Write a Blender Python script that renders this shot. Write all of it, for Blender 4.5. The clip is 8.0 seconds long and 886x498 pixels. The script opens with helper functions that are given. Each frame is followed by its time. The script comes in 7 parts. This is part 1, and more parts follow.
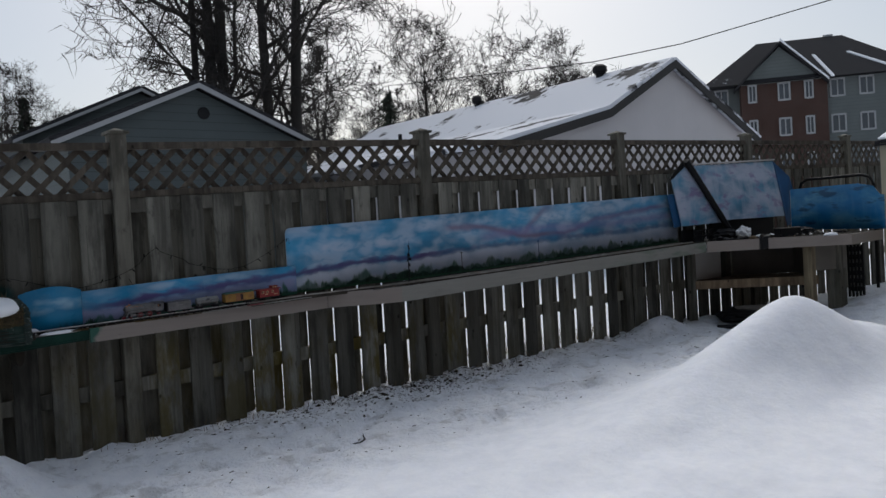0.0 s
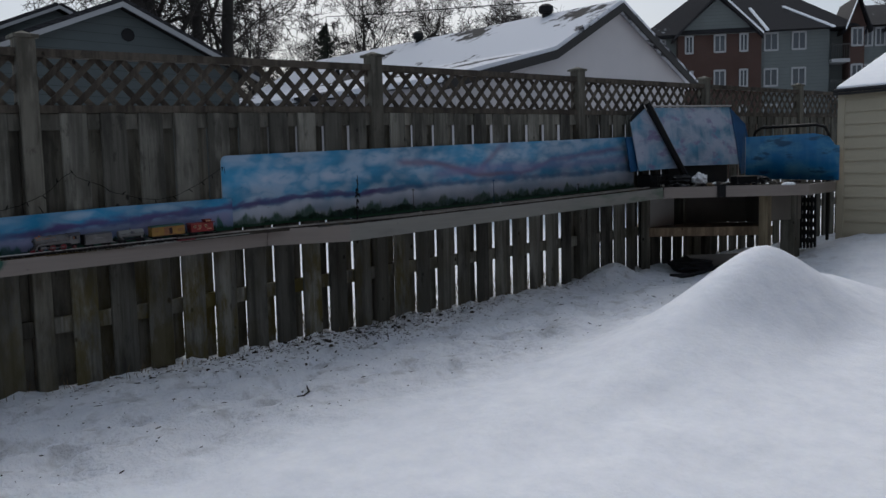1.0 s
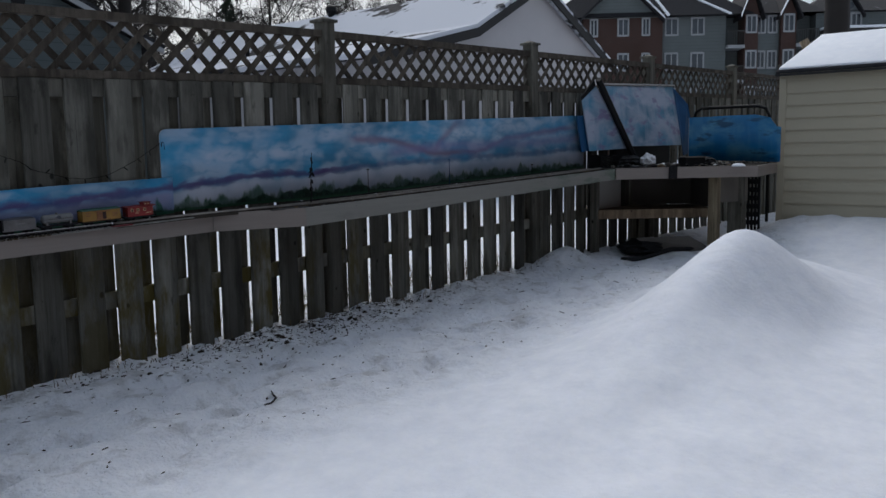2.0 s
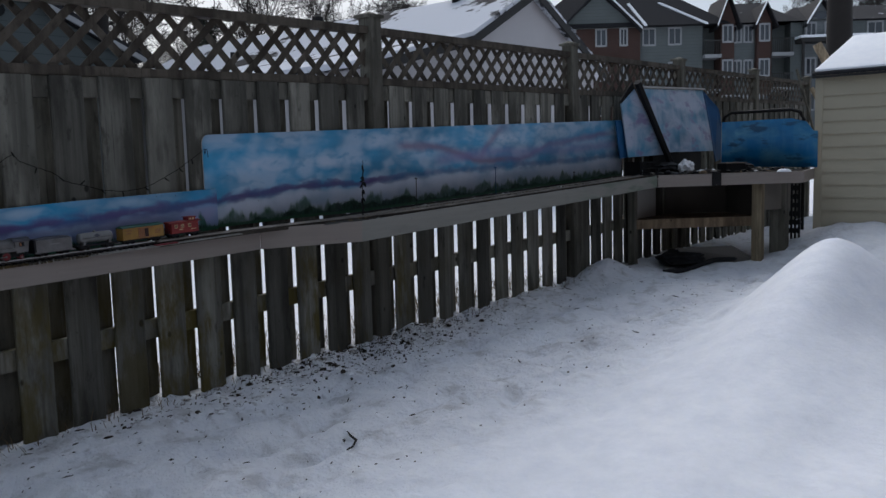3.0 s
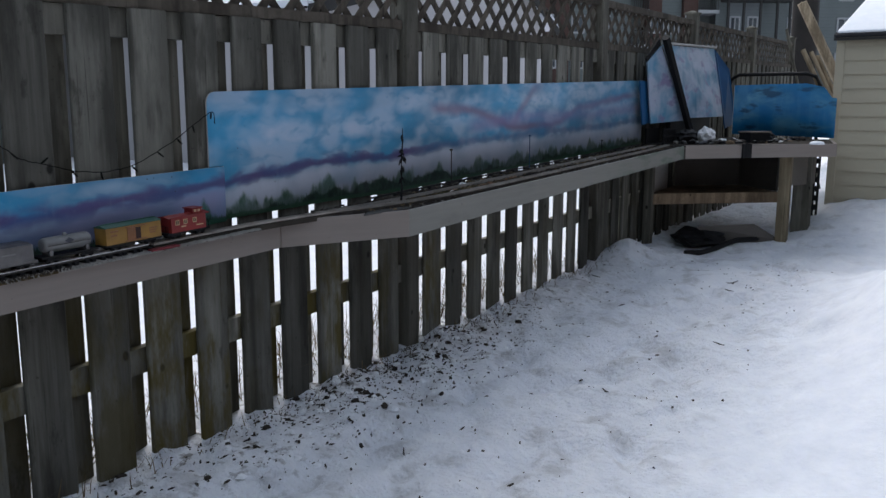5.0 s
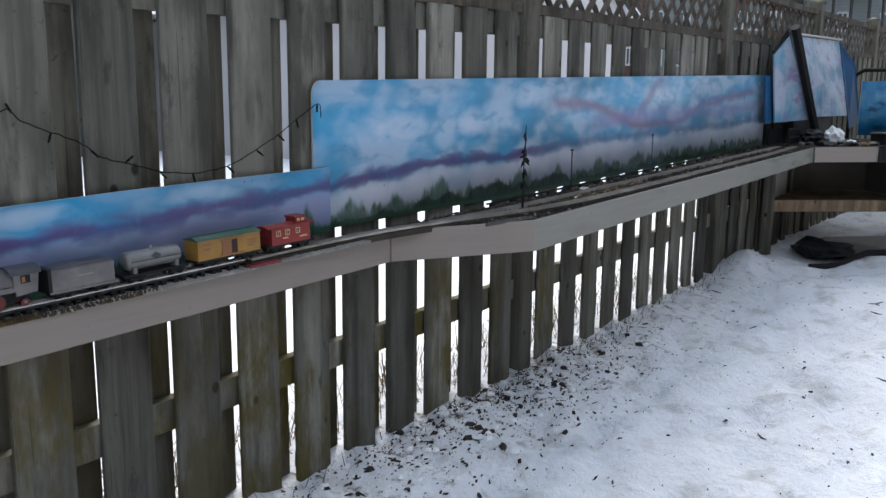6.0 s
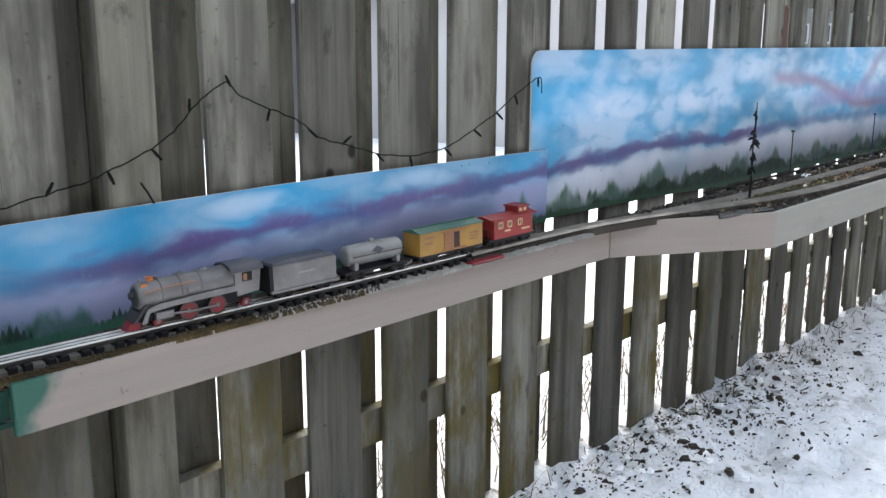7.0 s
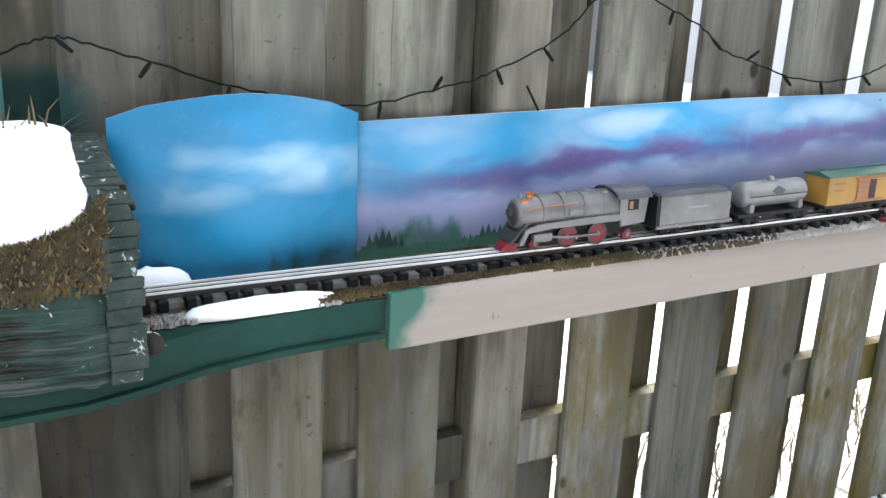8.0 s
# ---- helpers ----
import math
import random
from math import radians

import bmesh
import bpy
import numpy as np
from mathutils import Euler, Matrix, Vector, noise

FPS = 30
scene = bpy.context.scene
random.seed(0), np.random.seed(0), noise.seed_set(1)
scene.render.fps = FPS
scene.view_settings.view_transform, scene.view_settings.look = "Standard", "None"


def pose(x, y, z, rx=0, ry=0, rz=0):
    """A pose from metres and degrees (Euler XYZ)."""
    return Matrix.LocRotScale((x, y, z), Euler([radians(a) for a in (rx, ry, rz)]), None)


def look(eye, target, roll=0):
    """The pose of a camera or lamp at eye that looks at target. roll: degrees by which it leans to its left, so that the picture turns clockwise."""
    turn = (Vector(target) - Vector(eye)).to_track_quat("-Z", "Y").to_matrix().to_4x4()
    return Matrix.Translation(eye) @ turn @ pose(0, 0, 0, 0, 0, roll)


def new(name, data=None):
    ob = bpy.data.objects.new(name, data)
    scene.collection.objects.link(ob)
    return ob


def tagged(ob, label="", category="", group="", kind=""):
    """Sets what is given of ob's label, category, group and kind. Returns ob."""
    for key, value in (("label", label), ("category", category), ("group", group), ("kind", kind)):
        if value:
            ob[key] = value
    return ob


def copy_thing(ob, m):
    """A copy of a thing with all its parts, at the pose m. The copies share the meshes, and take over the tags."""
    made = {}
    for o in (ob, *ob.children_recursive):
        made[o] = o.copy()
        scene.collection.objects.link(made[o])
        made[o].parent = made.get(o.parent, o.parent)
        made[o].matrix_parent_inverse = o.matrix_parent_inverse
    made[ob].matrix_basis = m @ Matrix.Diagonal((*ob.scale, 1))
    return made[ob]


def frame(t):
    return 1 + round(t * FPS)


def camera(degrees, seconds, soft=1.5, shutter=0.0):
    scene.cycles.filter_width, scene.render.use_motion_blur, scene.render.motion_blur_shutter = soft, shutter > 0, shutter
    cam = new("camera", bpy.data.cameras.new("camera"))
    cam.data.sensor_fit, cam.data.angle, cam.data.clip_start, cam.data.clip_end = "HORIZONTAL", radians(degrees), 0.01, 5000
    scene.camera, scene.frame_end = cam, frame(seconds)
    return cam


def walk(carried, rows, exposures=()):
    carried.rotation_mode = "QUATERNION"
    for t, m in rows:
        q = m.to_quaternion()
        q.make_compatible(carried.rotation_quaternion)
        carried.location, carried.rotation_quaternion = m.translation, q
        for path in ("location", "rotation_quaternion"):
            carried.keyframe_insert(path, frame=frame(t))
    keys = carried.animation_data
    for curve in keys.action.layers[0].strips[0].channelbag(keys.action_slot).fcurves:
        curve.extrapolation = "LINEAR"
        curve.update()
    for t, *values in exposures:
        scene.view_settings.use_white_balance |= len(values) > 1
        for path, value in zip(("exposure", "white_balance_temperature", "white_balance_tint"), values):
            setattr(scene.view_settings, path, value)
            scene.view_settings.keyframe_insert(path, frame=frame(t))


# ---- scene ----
cam = camera(56.3, 8.0)
PATH = [
    (0, (-3.985, -5.255, 1.196), (-2.745, -3.687, 1.157), -3.3),
    (0.5, (-3.844, -5.031, 1.178), (-2.582, -3.483, 1.067), -3.0),
    (1, (-3.798, -4.792, 1.156), (-2.441, -3.334, 0.971), -1.4),
    (1.5, (-3.782, -4.465, 1.133), (-2.357, -3.083, 0.891), -1.9),
    (1.7, (-3.776, -4.379, 1.158), (-2.311, -3.043, 0.898), -1.3),
    (2.8, (-3.673, -3.566, 1.115), (-2.1, -2.342, 0.944), -1.4),
    (3, (-3.713, -3.477, 1.127), (-2.158, -2.237, 0.918), -1.6),
    (3.5, (-3.628, -3.181, 1.128), (-2.037, -1.985, 0.924), -1.2),
    (4, (-3.438, -2.873, 1.125), (-1.797, -1.756, 0.883), -1.3),
    (4.2, (-3.399, -2.761, 1.152), (-1.761, -1.641, 0.9), -0.1),
    (5.3, (-3.204, -2.173, 1.24), (-1.542, -1.118, 0.891), 0.1),
    (5.5, (-3.125, -2.074, 1.202), (-1.477, -0.999, 0.845), -0.1),
    (6, (-3.03, -1.892, 1.222), (-1.464, -0.696, 0.879), 0.6),
    (6.5, (-2.992, -1.681, 1.223), (-1.499, -0.385, 0.918), -0.4),
    (7, (-2.986, -1.478, 1.196), (-1.619, -0.07, 0.811), 0.2),
    (7.5, (-2.962, -1.272, 1.153), (-1.829, 0.298, 0.654), 1.9),
    (8, (-3.034, -1.182, 1.122), (-2.195, 0.552, 0.584), 2.7),
]
EXPOSURES = ((0.0, -0.17, 6400, 10), (0.5, -0.27, 6300, 10), (1.0, -0.34, 6250, 10), (1.7, -0.30, 6150, 10), (3.0, -0.2, 6100, 11), (4.2, 0.02, 6100, 11), (5.3, 0.54, 6250, 10),
             (6.0, 1.16, 6400, 9), (6.5, 1.57, 6500, 8), (7.0, 1.96, 6700, 8), (7.5, 2.34, 6800, 8), (8.0, 2.70, 6850, 8))
walk(cam, [(t, look(eye, target, roll)) for t, eye, target, roll in PATH], EXPOSURES)

# ---- world and light ----
world = bpy.data.worlds.new("dusk_sky")
scene.world = world
world.use_nodes = True
wn = world.node_tree.nodes
wl = world.node_tree.links
sky = wn.new("ShaderNodeTexSky")
sky.sky_type = "NISHITA"
sky.sun_disc = False
sky.sun_elevation = radians(36.0)
sky.sun_rotation = radians(38.0)
sky.air_density = 1.0
sky.dust_density = 2.0
sky.ozone_density = 1.0
veil = wn.new("ShaderNodeMix")
veil.data_type = "RGBA"
veil.inputs[0].default_value = 0.55
veil.inputs[7].default_value = (6.1, 6.7, 7.4, 1)
background = wn["Background"]
background.inputs["Strength"].default_value = 0.101
wl.new(sky.outputs["Color"], veil.inputs[6])
wl.new(veil.outputs[2], background.inputs["Color"])

sun_data = bpy.data.lights.new("sun", "SUN")
sun_data.energy = 2.7
sun_data.angle = radians(60)
sun_data.color = (1.0, 0.96, 0.92)
sun = new("sun", sun_data)
sun.matrix_world = look((9, 12, 11), (0, 0, 0))
tagged(sun, kind="structure")


# ---- node and mesh tools ----
class Paint:
    """A node material with short calls for its steps."""

    def __init__(self, name, rough=0.8, metal=0.0, spec=0.3):
        self.mat = bpy.data.materials.new(name)
        self.mat.use_nodes = True
        self.t = self.mat.node_tree
        self.bsdf = self.t.nodes["Principled BSDF"]
        self.bsdf.inputs["Roughness"].default_value = rough
        self.bsdf.inputs["Metallic"].default_value = metal
        self.bsdf.inputs["Specular IOR Level"].default_value = spec

    def node(self, kind, operation="", use_clamp=False, interpolation_type="", data_type="", blend_type="", feature="", noise_dimensions=""):
        n = self.t.nodes.new(kind)
        if operation:
            n.operation = operation
        if use_clamp:
            n.use_clamp = True
        if interpolation_type:
            n.interpolation_type = interpolation_type
        if data_type:
            n.data_type = data_type
        if blend_type:
            n.blend_type = blend_type
        if feature:
            n.feature = feature
        if noise_dimensions:
            n.noise_dimensions = noise_dimensions
        return n

    def link(self, a, b):
        self.t.links.new(a, b)
        return b

    def feed(self, value, socket):
        if isinstance(value, bpy.types.NodeSocket):
            self.t.links.new(value, socket)
        elif isinstance(value, (tuple, list)) and len(value) == 3 and socket.type == "RGBA":
            socket.default_value = (*value, 1)
        else:
            socket.default_value = value

    def place(self, kind="Object"):
        return self.node("ShaderNodeTexCoord").outputs[kind]

    def world_place(self):
        return self.node("ShaderNodeNewGeometry").outputs["Position"]

    def stretch(self, vector, scale, shift=(0, 0, 0), turn=(0, 0, 0)):
        m = self.node("ShaderNodeMapping")
        self.feed(vector, m.inputs["Vector"])
        m.inputs["Scale"].default_value = scale
        m.inputs["Location"].default_value = shift
        m.inputs["Rotation"].default_value = turn
        return m.outputs["Vector"]

    def noise(self, vector, scale, detail=4.0, rough=0.55, warp=0.0):
        n = self.node("ShaderNodeTexNoise")
        self.feed(vector, n.inputs["Vector"])
        n.inputs["Scale"].default_value = scale
        n.inputs["Detail"].default_value = detail
        n.inputs["Roughness"].default_value = rough
        n.inputs["Distortion"].default_value = warp
        return n.outputs["Fac"]

    def cells(self, vector, scale, feature="F1"):
        n = self.node("ShaderNodeTexVoronoi", feature=feature)
        self.feed(vector, n.inputs["Vector"])
        n.inputs["Scale"].default_value = scale
        return n.outputs["Distance"]

    def sum(self, op, a, b=0.0, clamp=False):
        n = self.node("ShaderNodeMath", operation=op, use_clamp=clamp)
        self.feed(a, n.inputs[0])
        self.feed(b, n.inputs[1])
        return n.outputs[0]

    def step(self, value, low, high):
        n = self.node("ShaderNodeMapRange", interpolation_type="SMOOTHSTEP")
        self.feed(value, n.inputs["Value"])
        n.inputs["From Min"].default_value = low
        n.inputs["From Max"].default_value = high
        return n.outputs["Result"]

    def ramp(self, value, stops):
        n = self.node("ShaderNodeValToRGB")
        self.feed(value, n.inputs["Fac"])
        e = n.color_ramp.elements
        while len(e) < len(stops):
            e.new(0.5)
        for slot, (at, c) in zip(e, stops):
            slot.position = at
            slot.color = (*c, 1)
        return n.outputs["Color"]

    def mix(self, fac, a, b, blend="MIX"):
        n = self.node("ShaderNodeMix", data_type="RGBA", blend_type=blend)
        self.feed(fac, n.inputs[0])
        self.feed(a, n.inputs[6])
        self.feed(b, n.inputs[7])
        return n.outputs[2]

    def chance(self):
        return self.node("ShaderNodeObjectInfo").outputs["Random"]

    def split(self, vector):
        n = self.node("ShaderNodeSeparateXYZ")
        self.feed(vector, n.inputs[0])
        return n.outputs

    def shade(self, value, random_part=0.25):
        """Scales a colour by a chance of each object."""
        k = self.sum("ADD", self.sum("MULTIPLY", self.chance(), 2 * random_part), 1 - random_part)
        n = self.node("ShaderNodeVectorMath", operation="SCALE")
        self.feed(value, n.inputs[0])
        self.feed(k, n.inputs["Scale"])
        return n.outputs[0]

    def bump(self, height, strength=0.3, distance=0.01):
        n = self.node("ShaderNodeBump")
        n.inputs["Strength"].default_value = strength
        n.inputs["Distance"].default_value = distance
        self.feed(height, n.inputs["Height"])
        self.link(n.outputs["Normal"], self.bsdf.inputs["Normal"])

    def done(self, colour, rough=None):
        self.feed(colour, self.bsdf.inputs["Base Color"])
        if rough is not None:
            self.feed(rough, self.bsdf.inputs["Roughness"])
        return self.mat


def mesh_of(name, bm, material, smooth=False):
    bmesh.ops.recalc_face_normals(bm, faces=bm.faces)
    data = bpy.data.meshes.new(name)
    bm.to_mesh(data)
    bm.free()
    for m in material if isinstance(material, (tuple, list)) else (material,):
        data.materials.append(m)
    if smooth:
        for p in data.polygons:
            p.use_smooth = True
    return data


def part(name, bm, material, parent=None, label="", smooth=False):
    ob = new(name, mesh_of(name, bm, material, smooth))
    ob.parent = parent
    if label:
        ob["label"] = label
    return ob


def thing(name, label, category, group="", at=(0, 0, 0), turn=0.0):
    e = new(name)
    e.empty_display_size = 0.1
    e.matrix_world = pose(*at, 0, 0, turn)
    return tagged(e, label, category, group)


def solid(name, bm, material, label, category, group="", kind="", smooth=False):
    ob = part(name, bm, material, None, "", smooth)
    return tagged(ob, label, category, group, kind)


def flat(x):
    return 0.0


def box(bm, x0, x1, y0, y1, z0, z1, lift=flat, m=None, mat=0):
    vs = []
    for x in (x0, x1):
        for y in (y0, y1):
            for z in (z0, z1):
                v = Vector((x, y, z + lift(x)))
                vs.append(bm.verts.new(m @ v if m else v))
    made = []
    for a, b, c, d in ((0, 1, 3, 2), (4, 6, 7, 5), (0, 4, 5, 1), (2, 3, 7, 6), (0, 2, 6, 4), (1, 5, 7, 3)):
        f = bm.faces.new((vs[a], vs[b], vs[c], vs[d]))
        f.material_index = mat
        made.append(f)
    return made


def slab(bm, outline, low, high, lift=flat, m=None):
    """A prism over a plan outline of (x, y)."""
    rows = []
    for z in (low, high):
        rows.append([bm.verts.new((m @ Vector((x, y, z + lift(x)))) if m else (x, y, z + lift(x))) for x, y in outline])
    n = len(outline)
    bm.faces.new(rows[0][::-1])
    bm.faces.new(rows[1])
    for i in range(n):
        j = (i + 1) % n
        bm.faces.new((rows[0][i], rows[0][j], rows[1][j], rows[1][i]))


def plate(bm, outline, depth, m):
    """A prism over an outline of (u, v) in the plane of m, thick along its third axis."""
    rows = [[bm.verts.new(m @ Vector((u, v, w))) for u, v in outline] for w in (0, depth)]
    n = len(outline)
    bm.faces.new(rows[0][::-1])
    bm.faces.new(rows[1])
    for i in range(n):
        j = (i + 1) % n
        bm.faces.new((rows[0][i], rows[0][j], rows[1][j], rows[1][i]))


def stem(bm, points, radii, sides=8, cap=True):
    """A round bar along points."""
    rings = []
    points = [Vector(p) for p in points]
    for i, p in enumerate(points):
        a = points[max(i - 1, 0)]
        b = points[min(i + 1, len(points) - 1)]
        d = (b - a).normalized()
        side = d.cross(Vector((0, 0, 1)))
        if side.length < 0.05:
            side = d.cross(Vector((1, 0, 0)))
        side.normalize()
        up = side.cross(d)
        r = radii[i] if isinstance(radii, (tuple, list)) else radii
        rings.append([bm.verts.new(p + r * (math.cos(q) * side + math.sin(q) * up)) for q in (2 * math.pi * k / sides for k in range(sides))])
    for a, b in zip(rings, rings[1:]):
        for k in range(sides):
            j = (k + 1) % sides
            bm.faces.new((a[k], a[j], b[j], b[k]))
    if cap:
        bm.faces.new(rings[0][::-1])
        bm.faces.new(rings[-1])


def disc_bar(bm, a, b, r, sides=16):
    stem(bm, (a, b), r, sides)


def bevel(bm, width, segments=2):
    bmesh.ops.bevel(bm, geom=list(bm.edges), offset=width, segments=segments, affect="EDGES", profile=0.6)


def ease(v, low, high):
    k = min(max((v - low) / (high - low), 0.0), 1.0)
    return k * k * (3 - 2 * k)


def along(x, table):
    """Straight lines between (x, value) pairs."""
    if x <= table[0][0]:
        return table[0][1]
    for (a, va), (b, vb) in zip(table, table[1:]):
        if x <= b:
            return va + (vb - va) * (x - a) / (b - a)
    return table[-1][1]


def fence_lift(x):
    return 0.033 * x if x < 0 else 0.0225 * x


def bench_lift(x):
    return 0.033 * x


# ---- materials ----
def wood_material(name, dark, light, moss=0.0, grain=(60, 60, 2.2), spread=0.28, rough=0.85, sprayed=False):
    p = Paint(name, rough, spec=0.2)
    at = p.place("Object")
    seed = p.sum("MULTIPLY", p.chance(), 40.0)
    off = p.node("ShaderNodeCombineXYZ")
    for k in range(3):
        p.feed(seed, off.inputs[k])
    moved = p.node("ShaderNodeVectorMath", operation="ADD")
    p.feed(at, moved.inputs[0])
    p.feed(off.outputs[0], moved.inputs[1])
    v = moved.outputs[0]
    fibre = p.noise(p.stretch(v, grain), 1.0, 6, 0.65)
    broad = p.noise(p.stretch(v, (9, 9, 1.1)), 1.0, 4, 0.6)
    blot = p.noise(p.stretch(v, (7.0, 7.0, 1.7), (1, 7, 2)), 1.0, 5, 0.6)
    knot = p.sum("MULTIPLY", p.step(p.cells(p.stretch(v, (8, 8, 5.5)), 1.0), 0.12, 0.06), p.step(p.noise(v, 3.1, 2), 0.42, 0.48))
    crack = p.step(p.noise(p.stretch(v, (110, 110, 1.6), (5, 5, 5)), 1.0, 3, 0.6), 0.66, 0.71)
    c = p.ramp(fibre, ((0.25, dark), (0.75, light)))
    c = p.mix(p.step(broad, 0.35, 0.68), c, tuple(0.55 * a + 0.45 * b for a, b in zip(dark, light)))
    streak = p.noise(p.stretch(v, (24, 24, 0.7)), 1.0, 5, 0.65)
    c = p.mix(p.sum("MULTIPLY", p.step(streak, 0.50, 0.70), 0.5), c, tuple(0.5 * a for a in dark))
    c = p.mix(p.sum("MULTIPLY", p.step(blot, 0.44, 0.64), 0.75), c, tuple(0.45 * a for a in dark))
    pale = p.noise(p.stretch(v, (11, 11, 2.6), (3, 1, 5)), 1.0, 6, 0.66)
    c = p.mix(p.sum("MULTIPLY", p.step(pale, 0.50, 0.72), 0.35), c, tuple(1.25 * b for b in light))
    half = p.step(p.noise(p.stretch(v, (10, 10, 0.35), (9, 2, 1)), 1.0, 2, 0.5), 0.50, 0.58)
    c = p.mix(p.sum("MULTIPLY", half, 0.45), c, tuple(0.6 * a for a in dark))
    c = p.mix(p.sum("MULTIPLY", crack, 0.6), c, tuple(0.35 * a for a in dark))
    c = p.mix(p.sum("MULTIPLY", knot, 0.9), c, tuple(0.2 * a for a in dark))
    smudge = p.step(p.noise(p.stretch(v, (13, 13, 5), (8, 3, 6)), 1.0, 6, 0.68), 0.58, 0.70)
    c = p.mix(p.sum("MULTIPLY", smudge, 0.6), c, tuple(0.4 * a for a in dark))
    speck = p.step(p.noise(v, 60.0, 3, 0.6), 0.66, 0.72)
    c = p.mix(p.sum("MULTIPLY", speck, 0.5), c, tuple(0.3 * a for a in dark))
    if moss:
        # Olive moss; its spread also darkens the low boards in place of shade.
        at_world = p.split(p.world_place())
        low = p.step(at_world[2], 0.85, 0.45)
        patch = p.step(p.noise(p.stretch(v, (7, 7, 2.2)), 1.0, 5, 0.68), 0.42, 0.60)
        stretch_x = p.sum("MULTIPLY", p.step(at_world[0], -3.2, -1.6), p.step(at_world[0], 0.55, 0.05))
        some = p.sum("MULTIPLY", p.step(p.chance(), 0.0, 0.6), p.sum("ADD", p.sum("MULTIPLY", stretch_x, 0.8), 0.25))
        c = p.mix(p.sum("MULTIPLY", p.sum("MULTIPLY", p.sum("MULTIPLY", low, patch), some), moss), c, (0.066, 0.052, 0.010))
    if sprayed:
        at_world = p.split(p.world_place())
        d = p.sum("ADD", p.sum("POWER", p.sum("MULTIPLY", p.sum("ADD", at_world[0], 3.06), 11.0), 2.0), p.sum("POWER", p.sum("MULTIPLY", p.sum("SUBTRACT", at_world[2], 0.985), 15.0), 2.0))
        d = p.sum("ADD", d, p.sum("MULTIPLY", p.sum("SUBTRACT", blot, 0.5), 1.6))
        c = p.mix(p.sum("MULTIPLY", p.step(d, 1.0, 0.15), 0.85), c, (0.010, 0.070, 0.066))
    c = p.shade(c, spread)
    p.bump(p.sum("ADD", fibre, p.sum("MULTIPLY", broad, 0.6)), 0.5, 0.005)
    return p.done(c)


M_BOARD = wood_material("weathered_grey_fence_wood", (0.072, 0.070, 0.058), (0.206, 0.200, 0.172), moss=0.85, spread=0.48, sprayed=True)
# Same wood made paler, so its colour offsets the shade of the recess.
M_BOARD_RECESS_PALED = wood_material("weathered_recess_paled_wood", (0.092, 0.089, 0.073), (0.246, 0.238, 0.202), moss=0.85, spread=0.38, sprayed=True)
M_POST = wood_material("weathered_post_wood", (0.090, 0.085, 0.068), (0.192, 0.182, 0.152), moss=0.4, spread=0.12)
M_LATTICE = wood_material("brown_lattice_wood", (0.060, 0.050, 0.039), (0.12, 0.105, 0.085), grain=(40, 40, 40), spread=0.12)
M_TIMBER = wood_material("tan_shelf_timber", (0.19, 0.135, 0.085), (0.36, 0.265, 0.175), grain=(4, 60, 60), spread=0.12)
M_LEG = wood_material("tan_leg_timber", (0.17, 0.135, 0.085), (0.33, 0.27, 0.18), spread=0.08)
M_POLE = wood_material("pale_timber_pole", (0.26, 0.20, 0.13), (0.44, 0.36, 0.25), grain=(30, 30, 30), spread=0.12)


def snow_material():
    p = Paint("trodden_snow", 0.75, spec=0.25)
    at = p.world_place()
    fine = p.noise(at, 34.0, 5, 0.6)
    lump = p.noise(at, 6.5, 6, 0.68)
    wide = p.noise(at, 0.8, 3, 0.5)
    c = p.ramp(lump, ((0.3, (0.73, 0.75, 0.80)), (0.7, (0.86, 0.87, 0.90))))
    c = p.mix(p.sum("MULTIPLY", p.step(wide, 0.42, 0.7), 0.25), c, (0.70, 0.72, 0.78))
    where = p.split(at)
    trod = p.sum("MULTIPLY", p.step(where[1], -2.0, -1.2), p.step(where[1], 0.5, 0.2))
    close = p.sum("MULTIPLY", p.step(where[1], -0.75, -0.1), p.step(where[1], 0.4, 0.1))
    # Grey smudges: real dirt, with the shade of trodden dips put into colour.
    dirt_shade = p.step(p.noise(at, 5.5, 5, 0.60), 0.50, 0.70)
    c = p.mix(p.sum("MULTIPLY", p.sum("MULTIPLY", dirt_shade, trod), 0.6), c, (0.42, 0.415, 0.415))
    soil = p.step(p.noise(at, 14.0, 6, 0.68), 0.54, 0.66)
    core = p.sum("MULTIPLY", p.step(where[0], -2.6, -0.9), p.step(where[0], 2.8, 0.4))
    c = p.mix(p.sum("MULTIPLY", p.sum("MULTIPLY", soil, close), p.sum("ADD", p.sum("MULTIPLY", core, 0.55), 0.3)), c, (0.11, 0.095, 0.075))
    h = p.sum("ADD", p.sum("MULTIPLY", fine, 0.25), p.sum("MULTIPLY", lump, 1.0))
    p.bump(p.sum("MULTIPLY", h, p.sum("ADD", p.sum("MULTIPLY", trod, 0.75), 0.12)), 1.0, 0.08)
    p.bsdf.inputs["Subsurface Weight"].default_value = 0.15
    p.bsdf.inputs["Subsurface Radius"].default_value = (0.03, 0.035, 0.045)
    p.bsdf.inputs["Subsurface Scale"].default_value = 0.4
    return p.done(c)


def clean_snow_material():
    p = Paint("fresh_snow", 0.7, spec=0.25)
    at = p.world_place()
    lump = p.noise(at, 9.0, 5, 0.6)
    fine = p.noise(at, 70.0, 4, 0.6)
    c = p.ramp(lump, ((0.3, (0.80, 0.82, 0.86)), (0.7, (0.88, 0.89, 0.91))))
    p.bump(p.sum("ADD", lump, p.sum("MULTIPLY", fine, 0.15)), 0.25, 0.02)
    return p.done(c)


